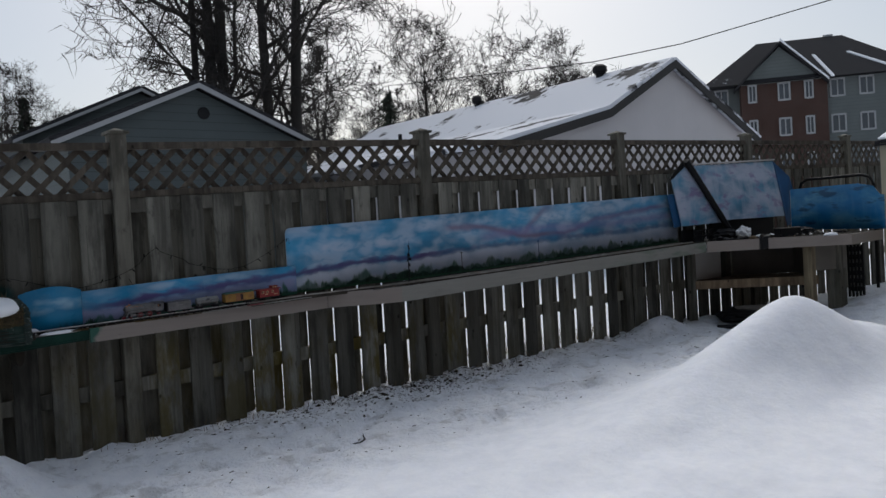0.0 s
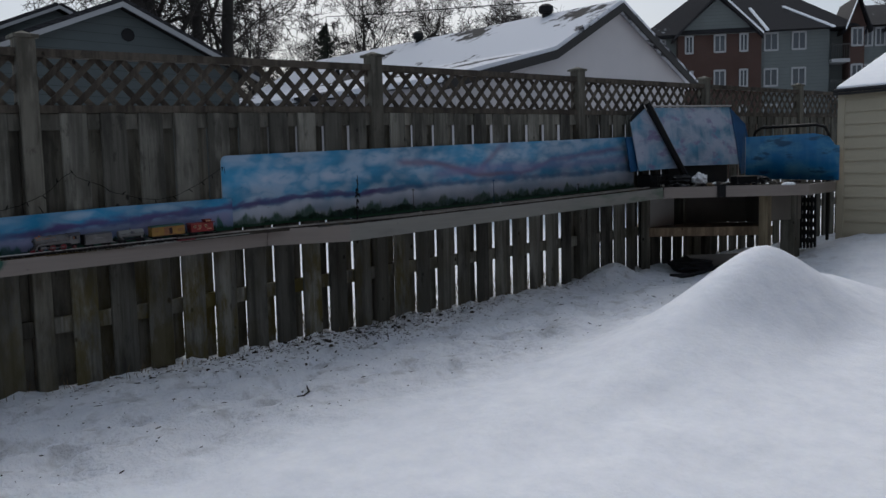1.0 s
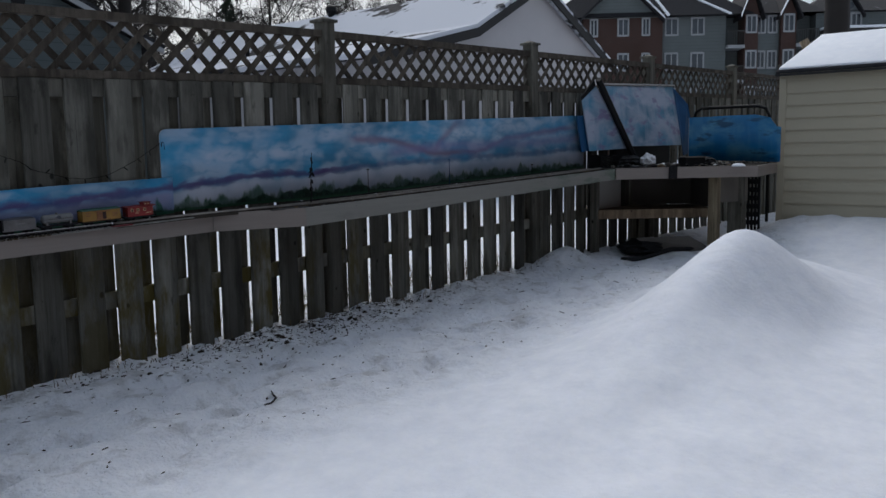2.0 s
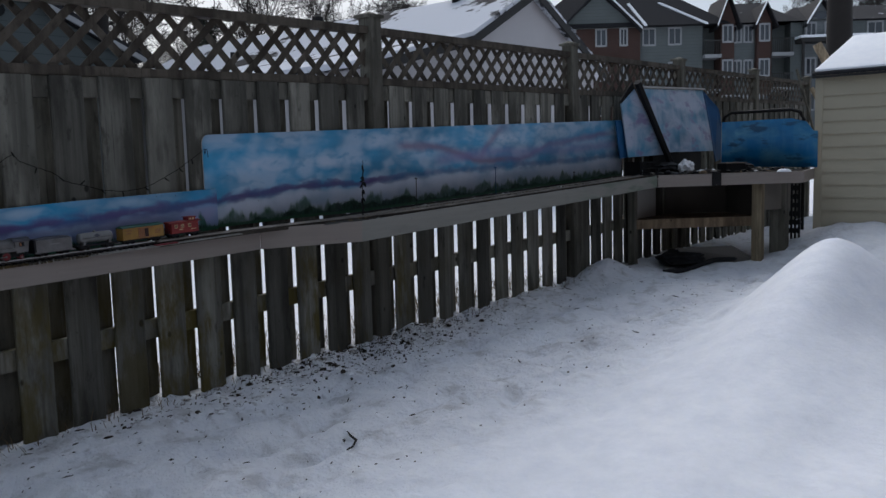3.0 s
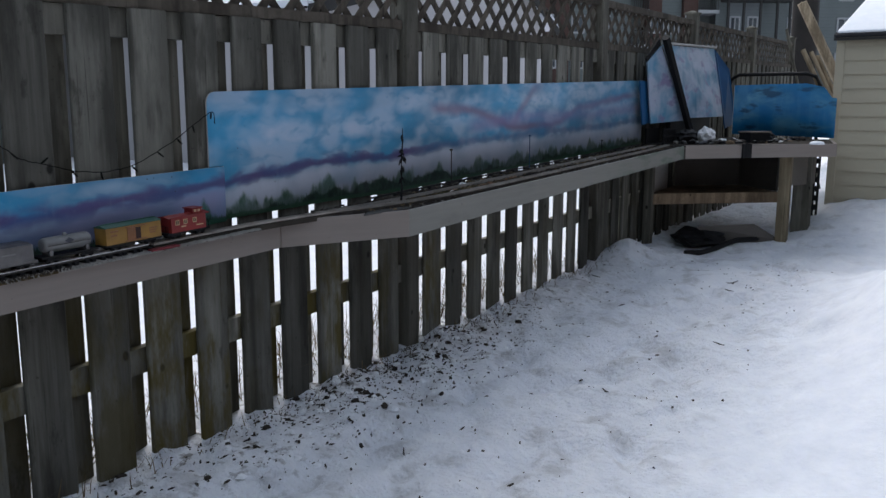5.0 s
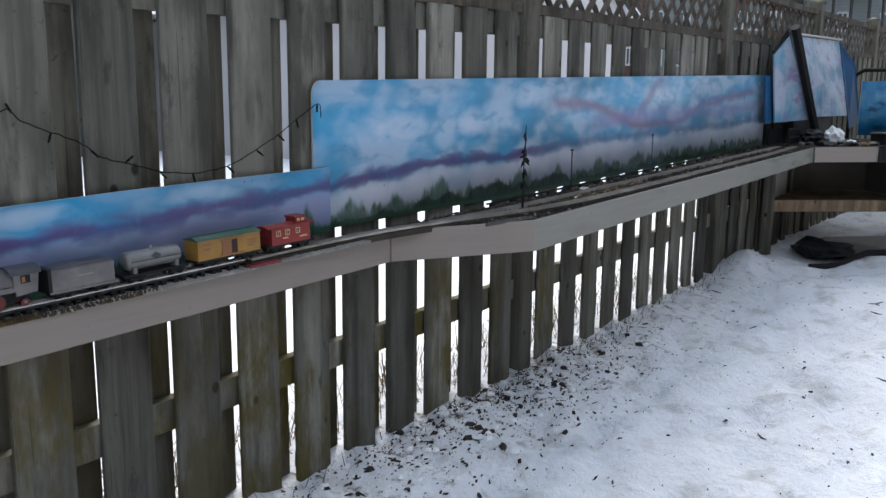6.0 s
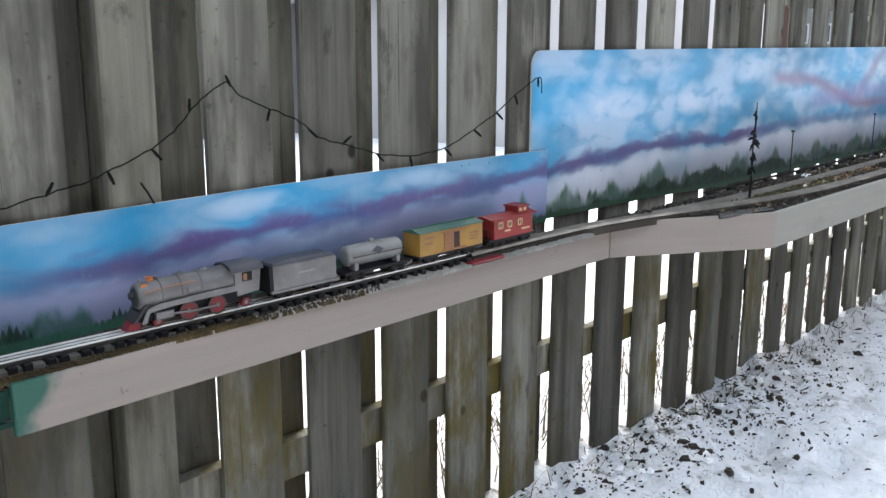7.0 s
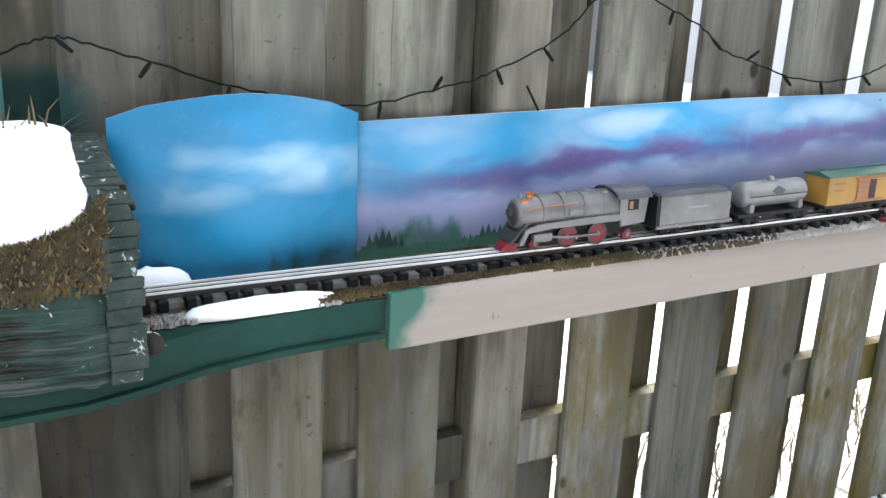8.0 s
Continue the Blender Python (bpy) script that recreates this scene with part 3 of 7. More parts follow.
def painted_panel(name, path, low, high, thick, materials, label, lift, notch=0.0):
    """An upright board along a plan path; low and high are tables of heights along its length."""
    bm = bmesh.new()
    layer = bm.loops.layers.uv.new("UVMap")
    pts = [Vector((x, y, 0)) for x, y in path]
    run = [0.0]
    for a, b in zip(pts, pts[1:]):
        run.append(run[-1] + (b - a).length)
    front, back = [], []
    for i, q in enumerate(pts):
        d = (pts[min(i + 1, len(pts) - 1)] - pts[max(i - 1, 0)]).normalized()
        n = Vector((d.y, -d.x, 0))
        for row, w in ((front, 0.0), (back, -thick)):
            s = q + n * w
            lo, hi = along(run[i], low), along(run[i], high)
            row.append((bm.verts.new((s.x, s.y, lo + lift(q.x))), bm.verts.new((s.x, s.y, hi + lift(q.x))), q.x, lo, hi))

    def face(vs, uvs, mat):
        f = bm.faces.new(vs)
        f.material_index = mat
        for loop, w in zip(f.loops, uvs):
            loop[layer].uv = w

    n = len(pts)
    x0 = path[0][0]
    for i in range(n - 1):
        a, b, c, d = front[i], front[i + 1], back[i], back[i + 1]
        ua, ub = x0 + run[i], x0 + run[i + 1]
        face((a[0], b[0], b[1], a[1]), ((ua, a[3]), (ub, b[3]), (ub, b[4]), (ua, a[4])), 0)
        bm.faces.ensure_lookup_table()
        bm.faces[-1].smooth = True
        face((d[0], c[0], c[1], d[1]), ((ub, 0), (ua, 0), (ua, 1), (ub, 1)), 1)
        face((a[1], b[1], d[1], c[1]), ((ua, 0), (ub, 0), (ub, 1), (ua, 1)), 1)
        face((b[0], a[0], c[0], d[0]), ((ua, 0), (ub, 0), (ub, 1), (ua, 1)), 1)
    for k in (0, n - 1):
        a, c = front[k], back[k]
        face((a[0], a[1], c[1], c[0]), ((0, 0), (0, 1), (1, 1), (1, 0)), 1)
    return solid(name, bm, materials, label, "backdrop")
M_SILVER = plain_material("aged_silver_paint", (0.125, 0.121, 0.120), 0.45, 0.3, spread=0.38, scale=60)
M_SILVER_DARK = plain_material("dull_grey_paint", (0.055, 0.056, 0.068), 0.5, 0.2, spread=0.35, scale=60)
M_SILVER_BRIGHT = plain_material("bright_silver_paint", (0.165, 0.165, 0.162), 0.38, 0.3, spread=0.28, scale=50)
M_COPPER = plain_material("copper_paint", (0.45, 0.15, 0.04), 0.4, 0.5, spread=0.25, scale=80)
M_RED = plain_material("worn_red_wheel_paint", (0.13, 0.012, 0.015), 0.5, spread=0.25, scale=80)
M_RED_DULL = plain_material("dull_red_paint", (0.14, 0.01, 0.015), 0.5, spread=0.25, scale=80)
M_RED_CAR = plain_material("faded_red_tinplate", (0.185, 0.016, 0.014), 0.5, spread=0.28, scale=50)
M_YELLOW = plain_material("yellow_tinplate", (0.245, 0.132, 0.026), 0.5, spread=0.3, scale=40)
M_GREEN_ROOF = plain_material("dark_green_tinplate", (0.016, 0.075, 0.052), 0.45, spread=0.2, scale=40)
M_TAN_DOOR = plain_material("brown_tinplate", (0.2, 0.085, 0.035), 0.5, spread=0.2, scale=60)
M_DOORWAY = plain_material("dark_interior", (0.03, 0.012, 0.01), 0.7, spread=0.2)
M_CREAM = plain_material("cream_print", (0.45, 0.32, 0.18), 0.5, spread=0.1, scale=60)


def stone_material(name, dark, light, chips, strata):
    """Painted plaster stone with streaks, flaked pale chips and, on the hillside, level strata."""
    p = Paint(name, 0.8, spec=0.2)
    at = p.world_place()
    broad = p.noise(at, 18.0, 5, 0.65)
    c = p.ramp(broad, ((0.3, dark), (0.52, tuple((a + b) / 2 for a, b in zip(dark, light))), (0.75, light)))
    if strata:
        level = p.noise(p.stretch(at, (7, 7, 150)), 1.0, 4, 0.6, 0.4)
        band = p.sum("MULTIPLY", p.step(p.split(at)[2], 0.82, 0.79), 0.85)
        c = p.mix(p.sum("MULTIPLY", p.step(level, 0.52, 0.60), band), c, (0.052, 0.056, 0.052))
        c = p.mix(p.sum("MULTIPLY", p.step(level, 0.46, 0.40), band), c, (0.006, 0.009, 0.008))
    c = p.mix(p.step(p.noise(at, 45.0, 5, 0.7, 1.0), chips, chips + 0.05), c, (0.36, 0.40, 0.385))
    p.bump(p.sum("ADD", p.noise(at, 90.0, 4), p.sum("MULTIPLY", broad, 2.0)), 0.7, 0.004)
    return p.done(c)


M_PORTAL = stone_material("chipped_painted_stone", (0.009, 0.020, 0.017), (0.048, 0.060, 0.053), 0.60, False)
M_HILL = stone_material("dark_green_plaster_rock", (0.007, 0.018, 0.014), (0.023, 0.046, 0.037), 0.66, True)
M_ROCK = plain_material("brown_rock", (0.017, 0.013, 0.008), 0.85, spread=0.35, scale=50, bump=0.6)
M_CABLE = plain_material("dark_green_cable", (0.007, 0.008, 0.007), 0.9, spread=0.2, spec=0.1)


# ---- ground ----
def heap(x, y, left, right, front, back, power, soft):
    """A smooth rise of height one round the origin, with its own reach each way."""
    r = (x / (left if x < 0 else right)) ** 2 + (y / (front if y > 0 else back)) ** 2
    return math.exp(-((r + soft) ** power))


def mound(x, y):
    """A shovelled bank: a pointed crown at the end of a long low ridge, with shallow hollows on its near flank."""
    c, s = math.cos(0.089), math.sin(0.089)
    dx, dy = x - 1.312, y + 2.291
    crown = 0.395 * heap(dx * c + dy * s, dy * c - dx * s, 1.224, 0.618, 0.392, 0.399, 0.909, 0.01)
    dx, dy = x - 2.432, y + 2.221
    ridge = 0.289 * heap(dx * c + dy * s, dy * c - dx * s, 2.537, 0.2, 0.566, 0.719, 0.5, 0.02)
    h = crown + ridge
    for hx, hy, rx, ry, deep in ((0.55, -2.62, 0.34, 0.16, 0.035), (-0.55, -2.75, 0.30, 0.14, 0.025), (-1.35, -2.72, 0.34, 0.20, 0.022), (0.9, -2.95, 0.5, 0.18, 0.03)):
        h -= deep * math.exp(-(((x - hx) / rx) ** 2) - ((y - hy) / ry) ** 2)
    return h


STEPS = [(random.Random(k).uniform(-3.2, 3.6), -0.35 - 1.05 * random.Random(k + 900).random(), random.Random(k + 500).uniform(-0.6, 0.6)) for k in range(90)]


def ground_height(x, y):
    h = 0.028 + 0.021 * min(max(x, -4.5), 4.5)
    near = ease(y, -0.5, -0.05) * ease(y, 0.6, 0.2)
    h += 0.028 * near
    h += 0.13 * math.exp(-(((x - 2.75) / 0.28) ** 2) - ((y + 0.14) / 0.18) ** 2)
    h += 0.24 * math.exp(-(((x + 3.28) / 0.26) ** 2) - ((y + 0.42) / 0.24) ** 2)
    h += 0.27 * ease(x, 3.6, 5.4) * ease(y, -0.5, -1.5) * ease(y, -6.5, -4.0)
    h += mound(x, y)
    calm = 1.0 if y > -1.9 or h < 0.1 else 0.45
    h += calm * 0.018 * noise.noise(Vector((x * 2.1, y * 2.1, 0.0)))
    if y > -1.9:
        h += 0.028 * noise.noise(Vector((x * 5.0, y * 5.0, 4.0))) + 0.017 * noise.noise(Vector((x * 13.0, y * 13.0, 8.0)))
        for k in range(len(STEPS)):
            sx, sy, sa = STEPS[k]
            if abs(x - sx) < 0.3 and abs(y - sy) < 0.3:
                dx, dy = (x - sx) * math.cos(sa) + (y - sy) * math.sin(sa), (y - sy) * math.cos(sa) - (x - sx) * math.sin(sa)
                h -= 0.045 * math.exp(-((dx / 0.12) ** 2) - (dy / 0.055) ** 2)
    else:
        h += 0.02 * noise.noise(Vector((x * 0.9, y * 1.3, 9.0)))
    return h


def build_ground():
    xs = [-400, -150, -60, -30, -18, -12, -9, -7.5, -6.5] + [-5.8 + 0.05 * i for i in range(260)] + [7.6, 8.5, 10, 13, 18, 26, 40, 80, 160, 400]
    ys = [-400, -150, -60, -30, -18, -12, -9] + [-7.5 + 0.25 * i for i in range(12)] + [-4.5 + 0.05 * i for i in range(50)] + [-2.0 + 0.04 * i for i in range(63)] + [0.8, 1.2, 2, 3.5, 6, 10, 16, 26, 45, 90, 180, 400]
    verts = [(x, y, ground_height(x, y)) for y in ys for x in xs]
    n = len(xs)
    faces = [(j * n + i, j * n + i + 1, (j + 1) * n + i + 1, (j + 1) * n + i) for j in range(len(ys) - 1) for i in range(n - 1)]
    data = bpy.data.meshes.new("ground")
    data.from_pydata(verts, [], faces)
    for p in data.polygons:
        p.use_smooth = True
    data.materials.append(M_SNOW)
    tagged(new("ground", data), "trodden white snow with a smooth shovelled bank", "snow", kind="structure")


build_ground()

# ---- fence ----
POSTS = (-7.1, -4.72, -2.345, 0.037, 2.45, 4.72, 7.1, 9.5)
fence = thing("fence", "weathered grey board fence with lattice top panels", "fence")


def upright(x0, x1, y0, y1, low, high, lift, cut=0.005):
    """A board with eased long edges, sheared to the slope of the fence."""
    bm = bmesh.new()
    ring = ((x0 + cut, y0), (x1 - cut, y0), (x1, y0 + cut), (x1, y1 - cut), (x1 - cut, y1), (x0 + cut, y1), (x0, y1 - cut), (x0, y0 + cut))
    slab(bm, ring, low, high, lift)
    return bm


for i, px in enumerate(POSTS):
    post = part("post", upright(px - 0.049, px + 0.049, -0.020, 0.082, -0.2, 2.0, fence_lift), M_POST, fence)
    bm = bmesh.new()
    box(bm, px - 0.066, px + 0.066, -0.03, 0.1, 2.0, 2.018, fence_lift)
    z = 2.018 + fence_lift(px)
    top = bm.verts.new((px, 0.035, z + 0.024))
    q = [bm.verts.new((px + a, 0.035 + b, z)) for a, b in ((-0.058, -0.056), (0.058, -0.056), (0.058, 0.056), (-0.058, 0.056))]
    for a, b in zip(q, q[1:] + q[:1]):
        bm.faces.new((a, b, top))
    part("post_cap", bm, M_POST, post)

NEAR = []
for a, b in zip(POSTS, POSTS[1:]):
    lo, hi = a + 0.049, b - 0.049
    for low, high in ((0.385, 0.475), (1.51, 1.60)):
        part("rail", upright(lo, hi, 0.017, 0.053, low, high, fence_lift, 0.003), M_BOARD_RECESS_PALED, fence)
    if abs(a + 2.345) < 0.01:
        edges = [-2.197 + 0.2195 * k for k in range(10)]
    elif abs(a - 0.037) < 0.01:
        edges = [0.161 + 0.2215 * k for k in range(10)]
    elif abs(b + 2.345) < 0.01:
        edges = [-2.61 - 0.2075 * k for k in range(10)]
    else:
        pitch = (hi - lo - 0.02) / 10
        edges = [lo + 0.04 + pitch * k for k in range(10)]
    for e in sorted(edges):
        NEAR.append(e)
        w = 0.143 + random.uniform(-0.003, 0.003)
        foot = ground_height(e + 0.07, 0.0) - fence_lift(e) - random.uniform(0.02, 0.05)
        y0, y1, nudge = (-0.010, 0.014, 0.006) if e < 0.1 else (0.0, 0.016, 0.0)
        part("board", upright(e + nudge, min(e + w + nudge, hi), y0, y1, foot, 1.6, fence_lift), M_BOARD, fence)
    edges = sorted(edges)
    gaps = [(edges[k] + 0.143 + edges[k + 1]) / 2 for k in range(len(edges) - 1)]
    gaps = [max(edges[0] - 0.036, lo + 0.05)] + gaps + [min(edges[-1] + 0.143 + 0.036, hi - 0.05)]
    for g in gaps:
        w = along(g, ((-2.1, 0.0685), (-1.5, 0.0655), (-0.8, 0.0625), (2.3, 0.0625), (2.6, 0.088))) + random.uniform(-0.002, 0.002)
        foot = ground_height(g, 0.06) - fence_lift(g) - random.uniform(0.02, 0.05)
        part("board", upright(max(g - w, lo), min(g + w, hi), 0.054, 0.07, foot, 1.6, fence_lift), M_BOARD_RECESS_PALED, fence)


def lattice_panel(a, b):
    lo, hi = a + 0.049, b - 0.049
    bm = bmesh.new()
    slab(bm, ((lo, 0.005), (hi, 0.005), (hi, 0.065), (lo, 0.065)), 1.602, 1.645, fence_lift)
    slab(bm, ((lo, 0.0), (hi, 0.0), (hi, 0.07), (lo, 0.07)), 1.905, 1.948, fence_lift)
    panel = part("lattice_panel", bm, M_LATTICE, fence)
    z0, z1, half = 1.64, 1.91, 0.0255
    tall = z1 - z0
    for lean in (1, -1):
        y0 = 0.03 if lean > 0 else 0.037
        s = lo - tall + 0.03
        while s < hi:
            quad = [(s - half, z0), (s + half, z0), (s + half + tall, z1), (s - half + tall, z1)]
            poly = clip_x(quad, lo, hi)
            if len(poly) > 2:
                if lean < 0:
                    poly = [(lo + hi - x, z) for x, z in poly]
                bm = bmesh.new()
                rows = [[bm.verts.new((x, y, z + fence_lift(x))) for x, z in poly] for y in (y0, y0 + 0.006)]
                m = len(poly)
                bm.faces.new(rows[0])
                bm.faces.new(rows[1][::-1])
                for k in range(m):
                    j = (k + 1) % m
                    bm.faces.new((rows[0][k], rows[1][k], rows[1][j], rows[0][j]))
                part("slat", bm, M_LATTICE, panel)
            s += 0.148


def clip_x(poly, lo, hi):
    for bound, sign in ((lo, 1), (hi, -1)):
        out = []
        for p, q in zip(poly, poly[1:] + poly[:1]):
            inp, inq = sign * (p[0] - bound) >= 0, sign * (q[0] - bound) >= 0
            if inp:
                out.append(p)
            if inp != inq:
                k = (bound - p[0]) / (q[0] - p[0])
                out.append((bound, p[1] + k * (q[1] - p[1])))
        poly = out
        if not poly:
            break
    return poly


for a, b in zip(POSTS[1:], POSTS[2:]):
    lattice_panel(a, b)

# ---- railway bench ----
FRONT = ((-2.632, -0.196), (-1.05, -0.20), (-0.985, -0.14), (-0.545, -0.406), (3.2, -0.40))
bench = thing("railway_bench", "long narrow shelf bench with taupe fascia board along the fence", "bench")
bm = bmesh.new()
slab(bm, ((-3.95, -0.062), (-3.95, -0.18), (-2.632, -0.18), (-1.0, -0.12), (-0.545, -0.39), (3.2, -0.385), (3.2, -0.062)), 0.82, 0.838, bench_lift)
deck = part("deck", bm, M_DECK, bench, "dark weathered felt-covered deck board")


def fascia(a, b, low_a, low_b, label="", material=None):
    bm = bmesh.new()
    d = (Vector((*b, 0)) - Vector((*a, 0))).normalized()
    n = Vector((-d.y, d.x, 0)) * 0.016
    vs = []
    for (x, y), low in ((a, low_a), (b, low_b)):
        for w in (Vector(), n):
            for z in (low, 0.845):
                vs.append(bm.verts.new((x + w.x, y + w.y, z + bench_lift(x))))
    for q in ((0, 1, 3, 2), (4, 6, 7, 5), (0, 4, 5, 1), (2, 3, 7, 6), (0, 2, 6, 4), (1, 5, 7, 3)):
        bm.faces.new([vs[k] for k in q])
    bmesh.ops.recalc_face_normals(bm, faces=bm.faces)
    bevel(bm, 0.002, 1)
    return part("fascia", bm, material or M_FASCIA, bench, label)


fascia((-2.632, -0.196), (-1.0, -0.125), 0.762, 0.742)
fascia((-0.999, -0.125), (-0.546, -0.406), 0.742, 0.735)
fascia((-0.545, -0.406), (3.2, -0.402), 0.735, 0.745, "faded grey fascia with green smears", M_FASCIA_PALE)

# ---- painted backdrops on the fence ----
painted_panel("backdrop_panel", ((-2.632, -0.031), (-1.9, -0.033), (-1.19, -0.040)), ((0, 0.843), (0.8, 0.852), (1.44, 0.866)), ((0, 1.056), (0.5, 1.068), (1.44, 1.066)), 0.006,
              (M_PAINT_LOW, M_EDGE), "low board painted with blue sky, purple hills and firs", bench_lift)
painted_panel("backdrop_panel", ((-1.252, -0.030), (-1.247, -0.030), (-1.239, -0.030), (-1.228, -0.030), (-1.212, -0.030), (-0.62, -0.030), (-0.19, -0.029), (1.2, -0.028), (3.26, -0.028)), ((0, 0.872), (0.62, 0.866), (1.05, 0.851), (4.5, 0.853)),
              ((0, 1.296), (0.005, 1.311), (0.013, 1.322), (0.024, 1.329), (0.04, 1.332), (1.2, 1.338), (4.5, 1.352)), 0.006,
              (M_PAINT_LONG, M_EDGE), "long tall board painted with blue sky, pink clouds and green trees", bench_lift)
curve = [(-2.968 + 0.0428 * k, -0.055 + 0.020 * math.cos(k / 8 * math.pi * 2)) for k in range(9)]
painted_panel("backdrop_panel", curve, ((0, 0.842), (0.4, 0.842)), ((0, 1.075), (0.05, 1.092), (0.16, 1.108), (0.24, 1.102), (0.32, 1.085), (0.37, 1.062)), 0.004,
              (M_PAINT_CURVE, M_EDGE), "curved sheet painted bright blue with a pale cloud", bench_lift)


# ---- corner table at the end of the bench ----
TABLE_TOP = 0.955
table = thing("corner_table", "corner table with taupe fascia, tan shelf and timber legs", "table", at=(0, 0, 0))
bm = bmesh.new()
slab(bm, ((3.2, -0.08), (3.2, -0.41), (3.66, -0.77), (4.24, -1.33), (5.42, -1.12), (5.42, -0.08)), TABLE_TOP - 0.018, TABLE_TOP - 0.003)
part("tabletop", bm, M_DECK, table)
for a, b in (((3.202, -0.412), (3.66, -0.785)), ((3.66, -0.785), (4.25, -1.352)), ((4.25, -1.352), (5.42, -1.14))):
    bm = bmesh.new()
    d = (Vector((*b, 0)) - Vector((*a, 0))).normalized()
    n = Vector((-d.y, d.x, 0)) * 0.02
    slab(bm, (a, b, (b[0] + n.x, b[1] + n.y), (a[0] + n.x, a[1] + n.y)), TABLE_TOP - 0.105, TABLE_TOP)
    part("fascia", bm, M_FASCIA, table)
for x, y, w in ((4.07, -1.0, 0.045), (4.45, -1.08, 0.07), (3.42, -0.06, 0.035)):
    bm = bmesh.new()
    box(bm, x - w, x + w, y - w, y + w, ground_height(x, y) - 0.05, TABLE_TOP - 0.02, m=None)
    bevel(bm, 0.004, 1)
    part("leg", bm, M_LEG if w == 0.045 else M_POST, table)
shelf_turn = math.degrees(math.atan2(-0.88, 0.80))
sm = pose(3.44, -0.06, 0, 0, 0, shelf_turn)
bm = bmesh.new()
box(bm, 0, 1.19, 0, 0.7, 0.515, 0.535, m=sm)
part("shelf", bm, M_TIMBER, table)
bm = bmesh.new()
box(bm, -0.01, 1.235, -0.03, 0.012, 0.45, 0.54, m=sm)
bevel(bm, 0.003, 1)
part("shelf_rail", bm, M_TIMBER, table)
bm = bmesh.new()
slab(bm, ((0.0, 0.0), (0.36, 0.45), (0.348, 0.46), (-0.012, 0.01)), 0.54, 0.85, m=sm)
part("side_panel", bm, M_PALE_BOARD, table)
# Dark back panel: the dim interior of the box is put into its colour.
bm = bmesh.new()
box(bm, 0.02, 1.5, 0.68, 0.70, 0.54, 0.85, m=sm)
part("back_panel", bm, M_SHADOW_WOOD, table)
bm = bmesh.new()
slab(bm, ((4.10, -1.01), (4.50, -1.165), (4.506, -1.15), (4.106, -0.995)), 0.60, 0.85)
part("side_panel", bm, M_GREY_BOARD, table)
# Dark side panel added to keep the shelf opening dark.
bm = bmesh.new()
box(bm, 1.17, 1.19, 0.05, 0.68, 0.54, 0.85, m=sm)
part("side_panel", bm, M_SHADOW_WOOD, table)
bm = bmesh.new()
hm = pose(3.63, -0.772, TABLE_TOP - 0.052, 0, 0, math.degrees(math.atan2(-0.567, 0.59)))
for a in (-0.04, 0.012):
    box(bm, a, a + 0.03, -0.012, 0.0, -0.055, 0.06, m=hm)
box(bm, -0.012, 0.014, -0.016, 0.0, -0.05, 0.065, m=hm)
part("hinge", bm, M_BLACK, table, "black strap hinge")

# ---- painted hood in the corner ----
hood = thing("backdrop_hood", "folded painted panels with dark frame over the corner", "backdrop")


def hood_plate(name, corners, material, thick=0.012, label=""):
    """A flat board through four corners."""
    bm = bmesh.new()
    layer = bm.loops.layers.uv.new("UVMap")
    front = [Vector(c) for c in corners]
    n = (front[1] - front[0]).cross(front[-1] - front[0]).normalized() * thick
    rows = [[bm.verts.new(c + k * n) for c in front] for k in (0, 1)]
    m = len(front)
    bm.faces.new(rows[0])
    bm.faces.new(rows[1][::-1])
    for i in range(m):
        j = (i + 1) % m
        bm.faces.new((rows[0][i], rows[1][i], rows[1][j], rows[0][j]))
    for f in bm.faces:
        for loop in f.loops:
            loop[layer].uv = (loop.vert.co.x, loop.vert.co.z)
    return part(name, bm, material, hood, label)


hood_plate("panel", ((3.31, -0.165, 1.735), (5.07, -0.09, 1.812), (5.09, -0.15, 1.50), (5.06, -0.21, 1.165), (3.88, -0.20, 1.16)), M_PAINT_HOOD)
hood_plate("panel", ((3.08, -0.12, 1.59), (3.255, -0.165, 1.725), (3.87, -0.20, 1.14), (3.22, -0.12, 1.12)), M_PAINT_HOOD)
hood_plate("panel", ((5.06, -0.10, 1.80), (5.20, -0.21, 1.62), (5.34, -0.27, 1.10), (5.07, -0.235, 1.05)), M_PAINT_BLUE, label="dark blue side panel")
hood_plate("panel", ((3.06, -0.075, 1.45), (3.19, -0.095, 1.45), (3.28, -0.10, 1.13), (3.15, -0.075, 1.11)), M_PAINT_BLUE, label="dark blue edge strip")
hood_plate("flap", ((3.075, -0.112, 1.62), (3.23, -0.158, 1.785), (3.27, -0.158, 1.71), (3.10, -0.118, 1.575)), M_BLACK, label="dark sheet behind the panels")
bm = bmesh.new()
stem(bm, ((3.225, -0.205, 1.785), (3.87, -0.235, 1.07)), 0.034, 6)
part("bar", bm, M_BLACK, hood, "black slanted bar")
bm = bmesh.new()
stem(bm, ((3.30, -0.18, 1.748), (5.07, -0.105, 1.824)), 0.010, 6)
part("edge_trim", bm, M_PALE_BOARD, hood, "pale top edge")
bm = bmesh.new()
box(bm, 3.78, 5.0, -0.10, -0.06, TABLE_TOP, 1.2)
part("base", bm, M_BLACK, hood, "dark base behind the panels")

